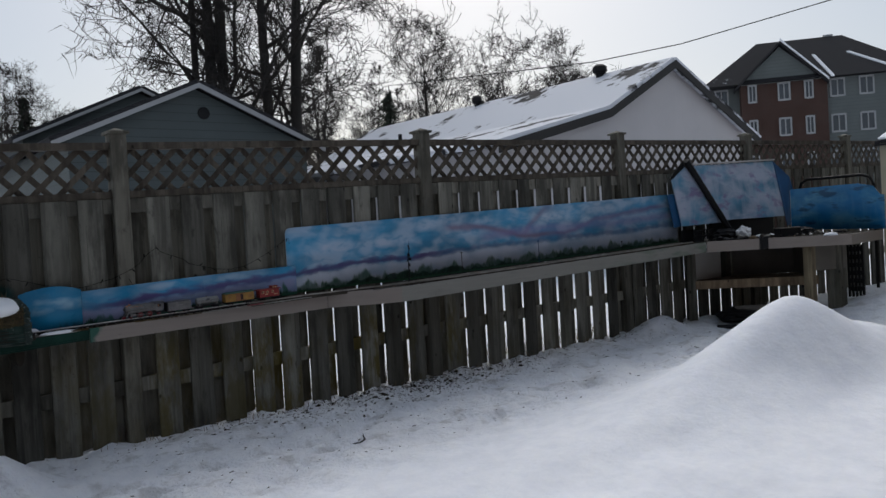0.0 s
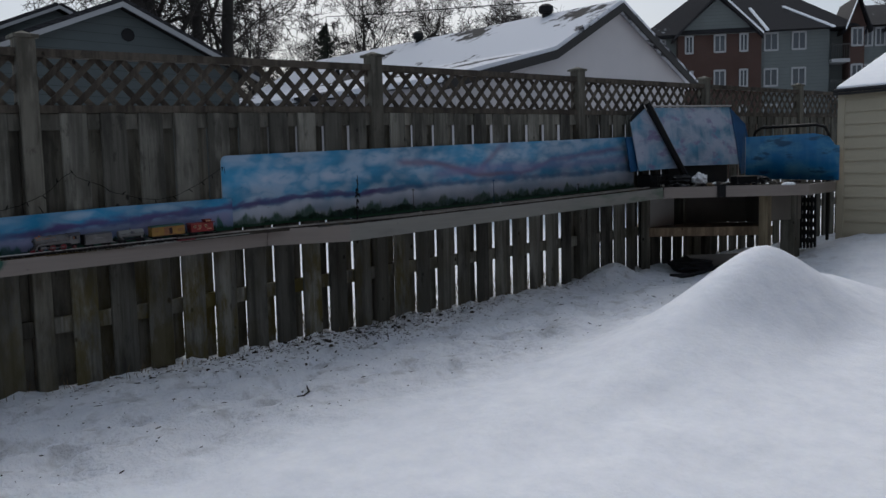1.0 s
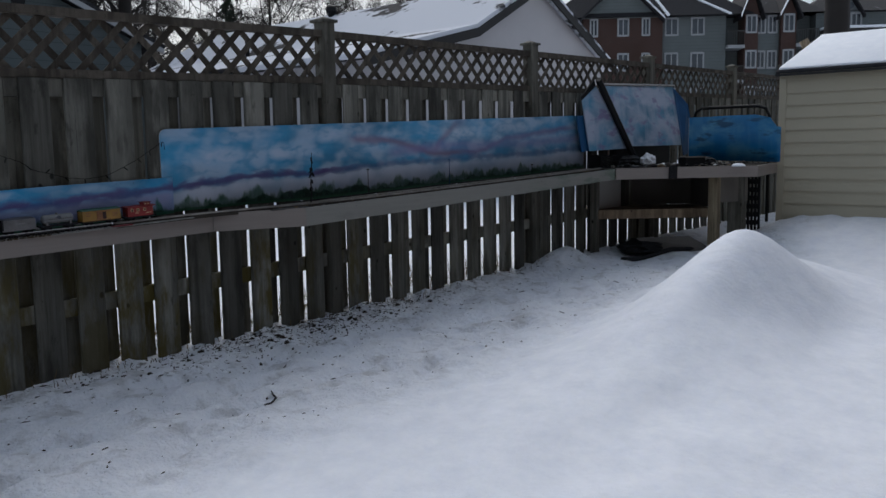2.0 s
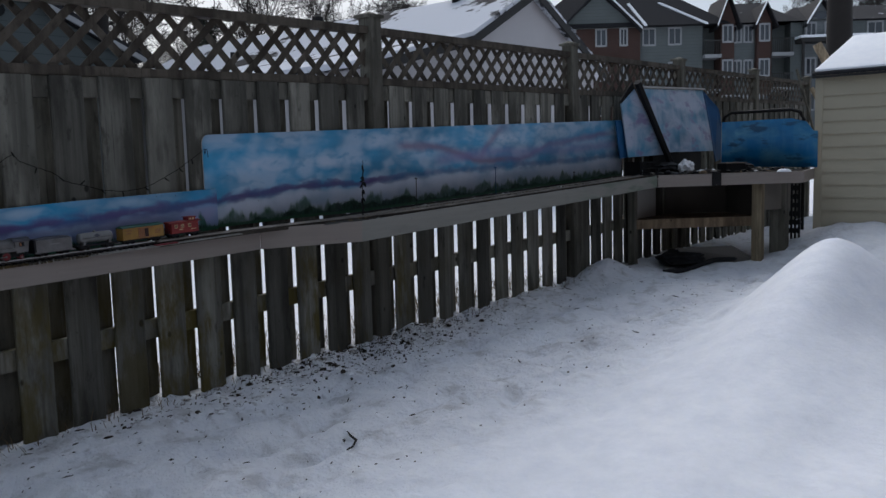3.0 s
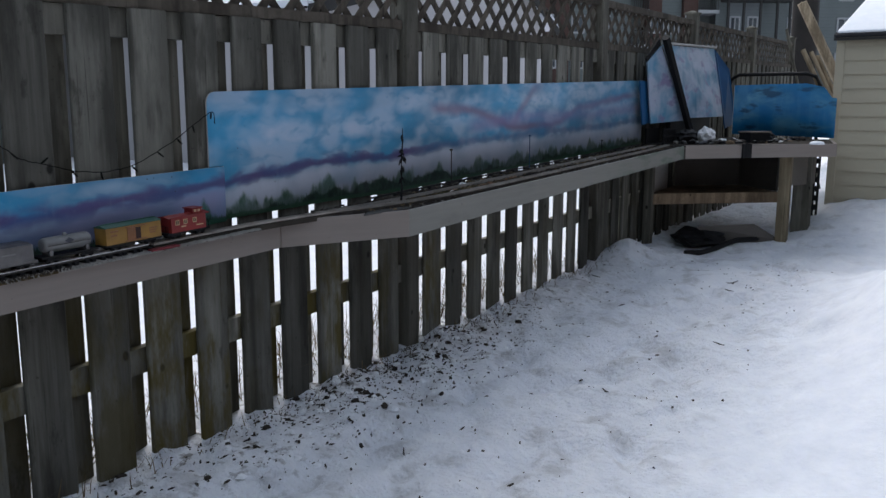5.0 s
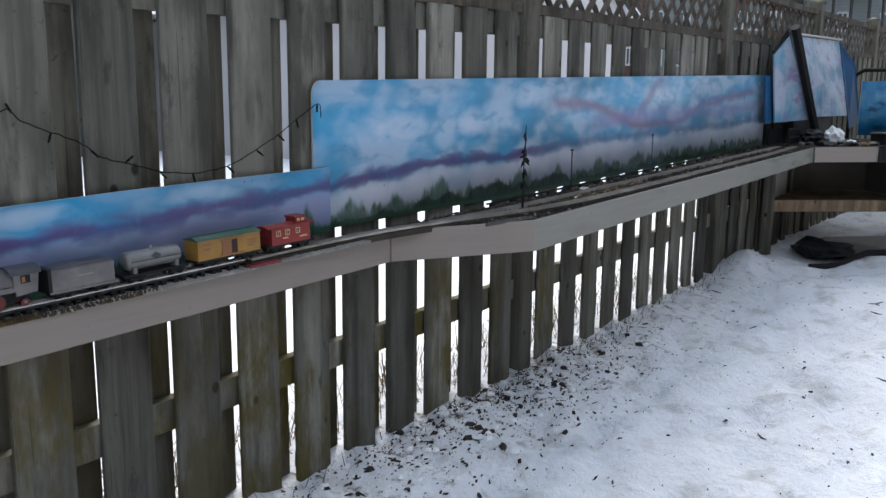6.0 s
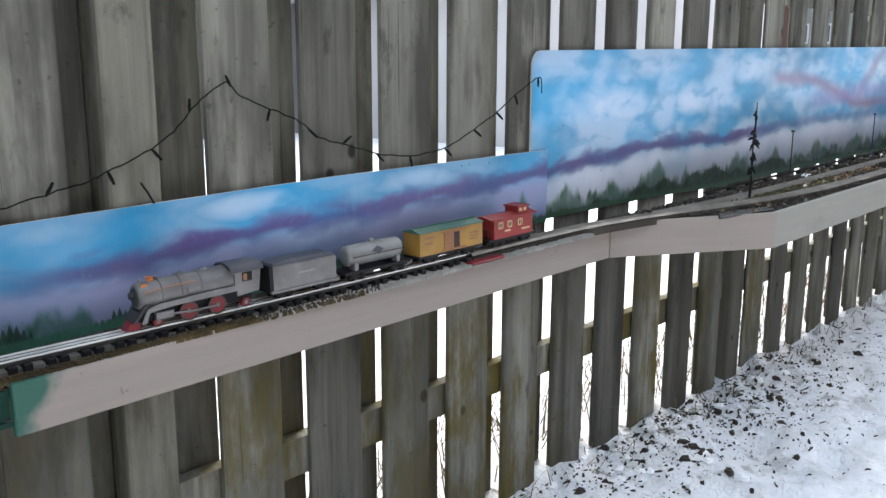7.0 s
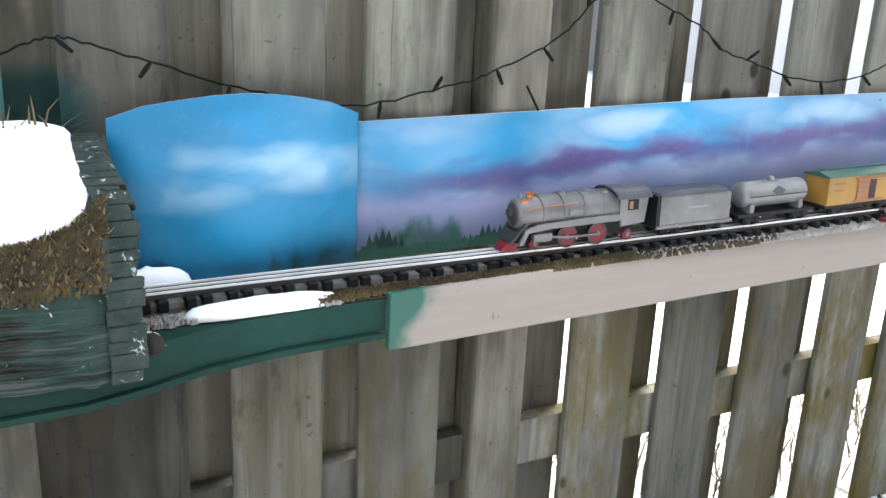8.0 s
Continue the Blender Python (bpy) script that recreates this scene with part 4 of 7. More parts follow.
painted_panel("backdrop_panel", ((5.0, -0.32), (5.18, -0.42), (5.34, -0.65), (5.41, -0.9), (5.425, -1.05), (5.43, -1.12), (5.43, -1.165)), ((0, 1.0), (0.98, 0.965)), ((0, 1.46), (0.70, 1.485), (0.85, 1.47), (0.92, 1.43), (0.97, 1.34)), 0.006,
              (M_PAINT_DEEP, M_EDGE), "board painted deep blue with dark clouds beside the shed", flat)

# ---- shed ----
shed = thing("shed", "cream vinyl-sided garden shed with snow on its roof", "shed")
SX, SY0, SY1, SZ = 5.49, -3.9, -1.13, 1.93
bm = bmesh.new()
slab(bm, ((SX + 0.01, SY0), (7.4, SY0), (7.4, SY1 - 0.01), (SX + 0.01, SY1 - 0.01)), 0.0, SZ)
part("wall", bm, M_SHED, shed)
z = 0.0
while z < SZ - 0.02:
    top = min(z + 0.132, SZ)
    bm = bmesh.new()
    vs = [bm.verts.new(c) for c in ((SX - 0.008, SY0, z), (SX - 0.008, SY1, z), (SX + 0.008, SY1, top), (SX + 0.008, SY0, top), (SX + 0.012, SY0, z), (SX + 0.012, SY1, z))]
    bm.faces.new((vs[0], vs[1], vs[2], vs[3]))
    bm.faces.new((vs[0], vs[4], vs[5], vs[1]))
    part("siding_board", bm, M_SHED, shed)
    z += 0.13
bm = bmesh.new()
box(bm, SX - 0.012, SX + 0.07, SY1 - 0.06, SY1 + 0.012, 0.0, SZ)
part("corner_trim", bm, M_SHED, shed)
for sign in (-1, 1):
    bm = bmesh.new()
    ex = 6.42 + sign * 1.02
    vs = []
    for y in (SY0 - 0.12, SY1 + 0.03):
        for x, zz in ((ex, SZ - 0.035), (6.42, 2.33)):
            for w in (0, 0.03):
                vs.append(bm.verts.new((x, y - (0.14 if x == 6.42 and y > -2 else 0.0), zz + w)))
    for q in ((0, 1, 3, 2), (4, 6, 7, 5), (0, 4, 5, 1), (2, 3, 7, 6), (0, 2, 6, 4), (1, 5, 7, 3)):
        bm.faces.new([vs[k] for k in q])
    roof = part("roof", bm, M_SHINGLE, shed)
    bm = bmesh.new()
    vs = []
    for y in (SY0 - 0.1, SY1 + 0.008):
        for x, zz in ((ex + sign * -0.02, SZ + 0.003), (6.42, 2.363)):
            for w in (0, 0.028):
                vs.append(bm.verts.new((x, y - (0.14 if x == 6.42 and y > -2 else 0.0), zz + w)))
    for q in ((0, 1, 3, 2), (4, 6, 7, 5), (0, 4, 5, 1), (2, 3, 7, 6), (0, 2, 6, 4), (1, 5, 7, 3)):
        bm.faces.new([vs[k] for k in q])
    bevel(bm, 0.012, 2)
    part("snow_layer", bm, M_FRESH, roof, "layer of white snow", smooth=True)
bm = bmesh.new()
box(bm, SX - 0.098, SX - 0.08, SY0 - 0.12, SY1 + 0.03, SZ - 0.06, SZ - 0.038)
part("eave_board", bm, M_SOFFIT, shed, "dark eave board")


# ---- neighbouring houses ----
def prism_y(bm, outline, y0, y1):
    """A prism over an outline of (x, z), along y."""
    rows = [[bm.verts.new((x, y, z)) for x, z in outline] for y in (y0, y1)]
    n = len(outline)
    bm.faces.new(rows[0])
    bm.faces.new(rows[1][::-1])
    for i in range(n):
        j = (i + 1) % n
        bm.faces.new((rows[0][i], rows[1][i], rows[1][j], rows[0][j]))


def roof_leaf(bm, a, b, y0, y1, thick):
    """One roof slope between (x, z) points, along y."""
    (xa, za), (xb, zb) = a, b
    n = Vector((-(zb - za), xb - xa)).normalized()
    if n.y < 0:
        n = -n
    prism_y(bm, ((xa, za), (xb, zb), (xb + n.x * thick, zb + n.y * thick), (xa + n.x * thick, za + n.y * thick)), y0, y1)


def gable_house(name, label, wall, wall_mat, slopes, y0, y1, trim_mat, roof_mat, over=0.35, trim=0.13):
    house = thing(name, label, "house")
    bm = bmesh.new()
    prism_y(bm, wall, y0, y1)
    part("wall", bm, wall_mat, house)
    for a, b in slopes:
        bm = bmesh.new()
        roof_leaf(bm, a, b, y0 - over, y1 + over, 0.12)
        roof = part("roof", bm, roof_mat, house)
        bm = bmesh.new()
        (xa, za), (xb, zb) = a, b
        prism_y(bm, ((xa, za - trim), (xb, zb - trim), (xb, zb + 0.03), (xa, za + 0.03)), y0 - over - 0.03, y0 - over + 0.02)
        part("barge_board", bm, trim_mat, roof)
    return house


grey = gable_house("grey_house", "grey-green sided house with white gable trim", ((0.95, 0), (6.85, 0), (6.85, 3.72), (3.9, 5.0), (0.95, 3.72)), M_GREY_HOUSE,
                   (((3.9, 5.06), (0.55, 3.6)), ((3.9, 5.06), (7.25, 3.6))), 14.0, 24.0, M_TRIM, M_SHINGLE, 0.3, 0.085)
bm = bmesh.new()
disc_bar(bm, (4.1, 13.97, 4.42), (4.1, 14.05, 4.42), 0.15, 12)
part("gable_vent", bm, M_BLACK, grey, "round dark gable vent")
gable_house("dark_roof_house", "house with dark shingle roof rimmed with snow", ((1.2, 0), (7.6, 0), (7.6, 4.4), (4.4, 5.85), (1.2, 4.4)), M_GREY_HOUSE,
            (((4.4, 5.9), (0.9, 4.3)), ((4.4, 5.9), (7.9, 4.3))), 19.4, 24.0, M_TRIM, M_SHINGLE, 0.3, 0.06)

white = gable_house("white_house", "white stucco bungalow with snow-dusted shingle roof", ((8.3, 0), (17.2, 0), (17.2, 3.5), (13.9, 5.15), (11.3, 3.78), (8.3, 3.0)), M_WHITE_HOUSE,
                    (((13.9, 5.2), (11.3, 3.84)), ((11.3, 3.84), (7.7, 2.95)), ((13.9, 5.2), (17.7, 3.3))), 7.7, 21.0, M_SOFFIT, M_SHINGLE_SNOW, 0.25, 0.17)
for y, z, r in ((9.75, 5.2, 0.15), (14.9, 5.2, 0.13)):
    bm = bmesh.new()
    stem(bm, ((13.7, y, 4.9), (13.7, y, 5.3)), r * 0.75, 10)
    stem(bm, ((13.7, y, 5.3), (13.7, y, 5.36), (13.7, y, 5.48), (13.7, y, 5.54)), (r * 1.1, r * 1.35, r * 1.3, r * 0.7), 12)
    part("roof_vent", bm, M_BLACK, white, "black roof turbine vent")
bm = bmesh.new()
stem(bm, ((11.0, 15.5, 3.6), (11.0, 15.5, 4.3)), 0.06, 8)
part("vent_pipe", bm, M_BLACK, white)

# ---- apartment block ----
AO, AU = Vector((56.2, 24.9, 0)), Vector((0.60, -0.80, 0))
AN = Vector((-0.80, -0.60, 0))
block = thing("apartment_block", "three-storey brick and grey apartment block with gables", "building")


def at_block(u, d, z):
    return AO + AU * u + AN * d + Vector((0, 0, z))


def block_box(bm, u0, u1, d0, d1, z0, z1):
    vs = [bm.verts.new(at_block(u, d, z)) for u in (u0, u1) for d in (d0, d1) for z in (z0, z1)]
    for q in ((0, 1, 3, 2), (4, 6, 7, 5), (0, 4, 5, 1), (2, 3, 7, 6), (0, 2, 6, 4), (1, 5, 7, 3)):
        bm.faces.new([vs[k] for k in q])


def block_window(u, z, w, h, d, parent):
    bm = bmesh.new()
    for a, b, c, e in ((-w / 2 - 0.12, -w / 2, -h / 2 - 0.12, h / 2 + 0.12), (w / 2, w / 2 + 0.12, -h / 2 - 0.12, h / 2 + 0.12), (-w / 2, w / 2, h / 2, h / 2 + 0.14),
                       (-w / 2, w / 2, -h / 2 - 0.14, -h / 2), (-0.04, 0.04, -h / 2, h / 2)):
        block_box(bm, u + a, u + b, d - 0.02, d + 0.07, z + c, z + e)
    win = part("window", bm, M_TRIM, parent)
    bm = bmesh.new()
    block_box(bm, u - w / 2, u + w / 2, d - 0.02, d + 0.02, z - h / 2, z + h / 2)
    part("pane", bm, M_GLASS_DARK, win)


def block_gable(bm, u0, u1, d0, d1, eave, top):
    mid = (u0 + u1) / 2
    rows = [[bm.verts.new(at_block(u, d, z)) for u, z in ((u0, eave), (u1, eave), (mid, top))] for d in (d0, d1)]
    bm.faces.new(rows[0])
    bm.faces.new(rows[1][::-1])
    for i in range(3):
        j = (i + 1) % 3
        bm.faces.new((rows[0][i], rows[1][i], rows[1][j], rows[0][j]))


def block_hip(bm, u0, u1, d0, d1, eave, top, inset):
    a = [bm.verts.new(at_block(u, d, eave)) for u, d in ((u0, d0), (u1, d0), (u1, d1), (u0, d1))]
    mid = (d0 + d1) / 2
    b = [bm.verts.new(at_block(u0 + inset, mid, top)), bm.verts.new(at_block(u1 - inset, mid, top))]
    bm.faces.new((a[0], a[1], b[1], b[0]))
    bm.faces.new((a[2], a[3], b[0], b[1]))
    bm.faces.new((a[1], a[2], b[1]))
    bm.faces.new((a[3], a[0], b[0]))
    bm.faces.new(a[::-1])


EAVE = 10.9
SECTIONS = ((-8.1, -5.7, -0.8, M_APT_GREY), (-5.7, 0.25, 0.4, M_BRICK), (0.25, 5.05, 0.0, M_APT_GREY), (5.05, 6.3, -1.2, M_APT_GREY), (6.3, 7.3, 0.5, M_BRICK), (7.3, 9.0, 0.0, M_APT_GREY),
            (9.0, 10.1, 0.5, M_BRICK), (10.1, 11.7, -1.2, M_APT_GREY), (11.7, 12.6, 0.0, M_APT_GREY), (12.6, 15.0, 0.3, M_APT_PALE), (15.0, 30.0, 0.0, M_APT_GREY))
for u0, u1, d, mat in SECTIONS:
    bm = bmesh.new()
    block_box(bm, u0, u1, d, -9, 0, EAVE)
    part("wall", bm, mat, block)
for u0, u1, d0, d1, top, inset in ((-8.5, 6.9, 0.9, -9.5, 14.75, 4.6), (5.9, 12.4, 0.5, -9.5, 13.2, 1.6), (10.6, 30.5, 0.5, -9.5, 12.75, 3.0)):
    bm = bmesh.new()
    block_hip(bm, u0, u1, d0, d1, EAVE + (0.0 if u0 < 0 else 0.05), top, inset)
    part("roof", bm, M_APT_ROOF, block)
for u, run in ((0.45, 0.75), (5.0, 2.9)):
    bm = bmesh.new()
    vs = [bm.verts.new(at_block(a, d, z)) for a, d, z in ((u, 0.93, EAVE + 0.08), (u + 0.22, 0.93, EAVE + 0.08), (u + 0.22 - run, -1.9, EAVE + 2.17), (u - run, -1.9, EAVE + 2.17))]
    lo = [bm.verts.new(v.co - Vector((0, 0, 0.12))) for v in vs]
    bm.faces.new(vs)
    bm.faces.new(lo[::-1])
    for k in range(4):
        bm.faces.new((vs[k], lo[k], lo[(k + 1) % 4], vs[(k + 1) % 4]))
    part("snow_strip", bm, M_FRESH, block, "strip of snow in a roof valley")
for u0, u1, d, top, mat in ((-6.1, 0.3, 0.45, 13.8, M_APT_GREY), (5.9, 7.7, 0.55, 13.1, M_BRICK), (8.75, 10.4, 0.55, 12.4, M_BRICK), (12.6, 15.0, 0.35, 12.6, M_APT_PALE)):
    bm = bmesh.new()
    block_gable(bm, u0 + 0.3, u1 - 0.3, d, -3, EAVE - 0.05, top - 0.35)
    part("gable_wall", bm, mat, block)
    mid = (u0 + u1) / 2
    for side in (u0, u1):
        bm = bmesh.new()
        vs = [bm.verts.new(at_block(u, dd, z + w)) for u, z in ((side, EAVE - 0.25), (mid, top)) for dd in (d + 0.5, -4) for w in (-0.2, 0.0)]
        for q in ((0, 1, 3, 2), (4, 6, 7, 5), (0, 4, 5, 1), (2, 3, 7, 6), (0, 2, 6, 4), (1, 5, 7, 3)):
            bm.faces.new([vs[k] for k in q])
        part("roof", bm, M_APT_ROOF, block)
        if (side == u1) == (u0 < -5):
            bm = bmesh.new()
            vs = [bm.verts.new(at_block(u, dd, z + w)) for u, z in ((side, EAVE - 0.25), (mid, top)) for dd in (d + 0.42, d + 0.62) for w in (0.005, 0.16)]
            for q in ((0, 1, 3, 2), (4, 6, 7, 5), (0, 4, 5, 1), (2, 3, 7, 6), (0, 2, 6, 4), (1, 5, 7, 3)):
                bm.faces.new([vs[k] for k in q])
            part("snow_edge", bm, M_FRESH, block, "line of snow along the gable")
for z in (10.15, 7.55, 4.9):
    for u, w, d in ((-7.0, 0.8, -0.8), (-4.9, 0.4, 0.4), (-2.7, 0.65, 0.4), (-1.0, 0.4, 0.4), (1.0, 0.8, 0.0), (2.95, 0.8, 0.0), (6.8, 0.6, 0.5), (7.65, 0.5, 0.0), (8.5, 0.5, 0.0), (9.55, 0.6, 0.5),
                    (13.1, 0.6, 0.3), (14.5, 0.6, 0.3), (18.0, 1.0, 0.0), (22.0, 1.0, 0.0)):
        block_window(u, z + 0.02, w, 1.1, d, block)
for u0, u1 in ((5.05, 6.3), (10.1, 11.7)):
    for z in (8.4, 5.8):
        bm = bmesh.new()
        block_box(bm, u0, u1, -1.0, 0.7, z, z + 0.25)
        part("balcony", bm, M_TRIM, block)
        bm = bmesh.new()
        block_box(bm, u0, u1, 0.58, 0.66, z + 1.25, z + 1.32)
        balcony = part("balcony_rail", bm, M_IRON, block)
        k = u0 + 0.05
        while k < u1:
            bm = bmesh.new()
            block_box(bm, k, k + 0.04, 0.6, 0.64, z + 0.25, z + 1.25)
            part("baluster", bm, M_IRON, balcony)
            k += 0.16
bm = bmesh.new()
mid = at_block(13.8, 0.36, 11.35)
ring = [mid + AU * (0.5 * math.cos(a)) + Vector((0, 0, 0.3 * math.sin(a))) for a in (2 * math.pi * k / 16 for k in range(16))]
rows = [[bm.verts.new(c + AN * w) for c in ring] for w in (0.0, 0.06)]
bm.faces.new(rows[1])
for k in range(16):
    j = (k + 1) % 16
    bm.faces.new((rows[0][k], rows[0][j], rows[1][j], rows[1][k]))
part("oval_vent", bm, M_GLASS_DARK, block)
bm = bmesh.new()
block_box(bm, 11.9, 17.1, 0.3, 1.6, 9.25, 9.55)
porch = part("porch_roof", bm, M_SOFFIT, block)
bm = bmesh.new()
block_box(bm, 11.85, 17.15, 0.3, 1.65, 9.554, 9.75)
bevel(bm, 0.06, 1)
part("snow_layer", bm, M_FRESH, porch, "white snow on the porch roof")
for u in (12.1, 13.3, 14.6, 15.9, 16.9):
    bm = bmesh.new()
    block_box(bm, u - 0.07, u + 0.07, 1.3, 1.5, 0.0, 9.25)
    part("porch_post", bm, M_SOFFIT, porch)
bm = bmesh.new()
block_box(bm, 1.0, 1.7, -4.3, -5.0, 13.0, 14.9)
part("chimney", bm, M_TRIM, block)


# ---- unseen house added behind the yard to block sky light ----
sky_block = thing("brick_house", "unseen plain brick house added to block sky light from the fence", "house")
bm = bmesh.new()
slab(bm, ((-16, -19), (14, -19), (14, -9.6), (-16, -9.6)), 0.0, 5.8)
part("wall", bm, M_BRICK, sky_block)
bm = bmesh.new()
rows = [[bm.verts.new((x, y, z)) for y, z in ((-9.1, 5.7), (-14.3, 8.6), (-19.5, 5.7))] for x in (-16.4, 14.4)]
bm.faces.new(rows[0])
bm.faces.new(rows[1][::-1])
for k in range(3):
    j = (k + 1) % 3
    bm.faces.new((rows[0][k], rows[0][j], rows[1][j], rows[1][k]))
part("roof", bm, M_SHINGLE_SNOW, sky_block)


# ---- bare trees ----
def grow(rng, height, radius, spread, depth, limb_start=0.3, limbs=16, lean=0.03, arch=0.10, twig=0.009):
    """Branches of a bare tree as lists of (points, radii, level)."""
    out = []

    def branch(p, d, length, r, level):
        n = 7 if level == 0 else (5 if level < 3 else 3)
        pts, rad = [p.copy()], [r]
        q, way = p.copy(), d.copy()
        wig = (0.012, 0.16, 0.2, 0.22, 0.24, 0.24)[min(level, 5)]
        for i in range(n):
            way = (way + Vector((rng.gauss(0, wig), rng.gauss(0, wig), rng.gauss(0, wig * 0.6) + (0.0 if level == 0 else (arch if level == 1 else 0.05))))).normalized()
            q = q + way * (length / n)
            pts.append(q.copy())
            rad.append(r * (1 - ((0.72 if height > 18 else 0.93) if level == 0 else 0.8) * (i + 1) / n))
        out.append((pts, rad, level))
        if level >= depth:
            return
        kids = limbs if level == 0 else (7, 7, 6, 5)[min(level - 1, 3)]
        for k in range(kids):
            t = (limb_start + (1 - limb_start) * (k + rng.random()) / kids) if level == 0 else 0.25 + 0.75 * (k + rng.random()) / kids
            s = t * n
            i = min(int(s), n - 1)
            at = pts[i].lerp(pts[i + 1], s - i)
            rr = rad[i] + (rad[i + 1] - rad[i]) * (s - i)
            a = rng.uniform(0, 2 * math.pi)
            axis = (pts[i + 1] - pts[i]).normalized()
            side = axis.orthogonal().normalized()
            side = (Matrix.Rotation(a, 3, axis) @ side)
            open_up = rng.uniform(0.6, 1.2)
            w = (axis * math.cos(open_up) + side * math.sin(open_up)).normalized()
            if level == 0:
                n_len = spread * (1.15 - 0.75 * t) * rng.uniform(0.7, 1.2)
            else:
                n_len = length * rng.uniform(0.36, 0.62)
            branch(at, w, n_len, max(rr * rng.uniform(0.38, 0.6), twig), level + 1)

    branch(Vector((0, 0, 0)), Vector((rng.uniform(-lean, lean), rng.uniform(-lean, lean), 1)).normalized(), height, radius, 0)
    return out


def tubes(branches, low, high, sides):
    verts, faces = [], []
    for pts, rad, level in branches:
        if not low <= level <= high:
            continue
        n = sides if level < 2 else 3
        base = len(verts)
        for i, p in enumerate(pts):
            d = (pts[min(i + 1, len(pts) - 1)] - pts[max(i - 1, 0)]).normalized()
            u = d.orthogonal().normalized()
            v = d.cross(u)
            for k in range(n):
                a = 2 * math.pi * k / n
                verts.append(tuple(p + rad[i] * (math.cos(a) * u + math.sin(a) * v)))
        for i in range(len(pts) - 1):
            for k in range(n):
                j = (k + 1) % n
                faces.append((base + i * n + k, base + i * n + j, base + (i + 1) * n + j, base + (i + 1) * n + k))
    return verts, faces


def bare_tree(seed, height, radius, spread, depth, label, at, group="bare trees", limb_start=0.3, limbs=16, lean=0.03, arch=0.10, twig=0.009):
    rng = random.Random(seed)
    branches = grow(rng, height, radius, spread, depth, limb_start, limbs, lean, arch, twig)
    tree = new("bare_tree")
    tagged(tree, label, "tree", group)
    tree.matrix_world = pose(*at)
    groups = [("trunk", [b for b in branches if b[2] == 0])] + [("limb", [b]) for b in branches if b[2] == 1] + [("crown", [b for b in branches if b[2] > 1])]
    for name, members in groups:
        verts, faces = tubes(members, 0, 9, 9 if name == "trunk" else 6)
        data = bpy.data.meshes.new(name)
        data.from_pydata(verts, [], faces)
        data.materials.append(M_BARK)
        for p in data.polygons:
            p.use_smooth = True
        ob = new(name, data)
        ob.parent = tree
    return tree


for seed, x, y, h, r, s, lean in ((11, 9.45, 27.4, 21, 0.20, 3.2, 0.08), (12, 10.08, 27.2, 24, 0.30, 4.4, 0.02), (13, 10.52, 27.05, 24, 0.30, 6.5, 0.02), (14, 12.22, 26.4, 22, 0.27, 6.0, 0.03), (15, 13.15, 26.0, 23, 0.30, 8.0, 0.03)):
    bare_tree(seed, h, r, s, 4, "tall bare tree with dark trunk behind the houses", (x, y, 0), limb_start=0.17, limbs=17, lean=lean * 0.3, arch=0.03, twig=0.017)
big = bare_tree(16, 20, 0.27, 5.5, 3, "large bare tree with dark trunk beyond the shed", (14.0, 0.62, 0), limb_start=0.3, limbs=14)
mid = bare_tree(21, 11.6, 0.18, 4.8, 4, "round-crowned bare tree beyond the houses", (23.4, 29.9, 0), limb_start=0.2, limbs=16, arch=0.26, twig=0.014)
slim = bare_tree(22, 13.5, 0.12, 2.4, 4, "slender bare tree in the far woods", (21.0, 38.0, 0), limb_start=0.2, limbs=16, arch=0.2, twig=0.014)
broad = bare_tree(23, 9.6, 0.18, 5.0, 4, "broad bare tree beyond the white house", (28.2, 25.2, 0), limb_start=0.25, limbs=15, arch=0.26, twig=0.014)
rng = random.Random(77)
for src, x, y, z_turn, k in ((broad, 26.3, 26.6, 80, 0.97), (mid, 36.0, 31.0, 200, 0.9), (mid, 32.0, 41.0, 40, 0.85), (mid, 30.0, 46.0, 130, 0.8), (slim, 17.0, 31.0, 70, 0.85), (slim, 19.0, 33.0, 160, 0.9),
                             (slim, 18.0, 36.0, 250, 1.0), (slim, 22.5, 34.5, 20, 0.8), (slim, 28.0, 41.0, 310, 0.85), (slim, 26.0, 36.0, 100, 0.75), (slim, 33.0, 44.0, 200, 0.8), (slim, 37.0, 42.0, 15, 0.75),
                             (slim, 46.0, 37.0, 60, 0.8), (slim, 49.0, 37.5, 190, 0.85), (slim, 51.0, 41.0, 290, 0.85), (mid, 4.7, 38.6, 10, 0.8), (slim, 4.0, 39.5, 100, 0.75), (mid, 6.9, 38.0, 200, 0.62)):
    t = copy_thing(src, pose(x, y, 0, 0, 0, z_turn) @ Matrix.Diagonal((k, k, k * rng.uniform(0.9, 1.05), 1)))
for _ in range(26):
    u = rng.uniform(0, 1)
    copy_thing(rng.choice((slim, mid, slim)), pose(8 + 62 * u + rng.uniform(-3, 3), 84 - 34 * u + rng.uniform(-6, 6), 0, 0, 0, rng.uniform(0, 360)) @ Matrix.Diagonal((0.9, 0.9, 0.85, 1)))
for _ in range(12):
    copy_thing(rng.choice((slim, mid)), pose(92 + rng.uniform(-5, 8), -22 + 52 * rng.random(), 0, 0, 0, rng.uniform(0, 360)) @ Matrix.Diagonal((1.3, 1.3, 1.5, 1)))


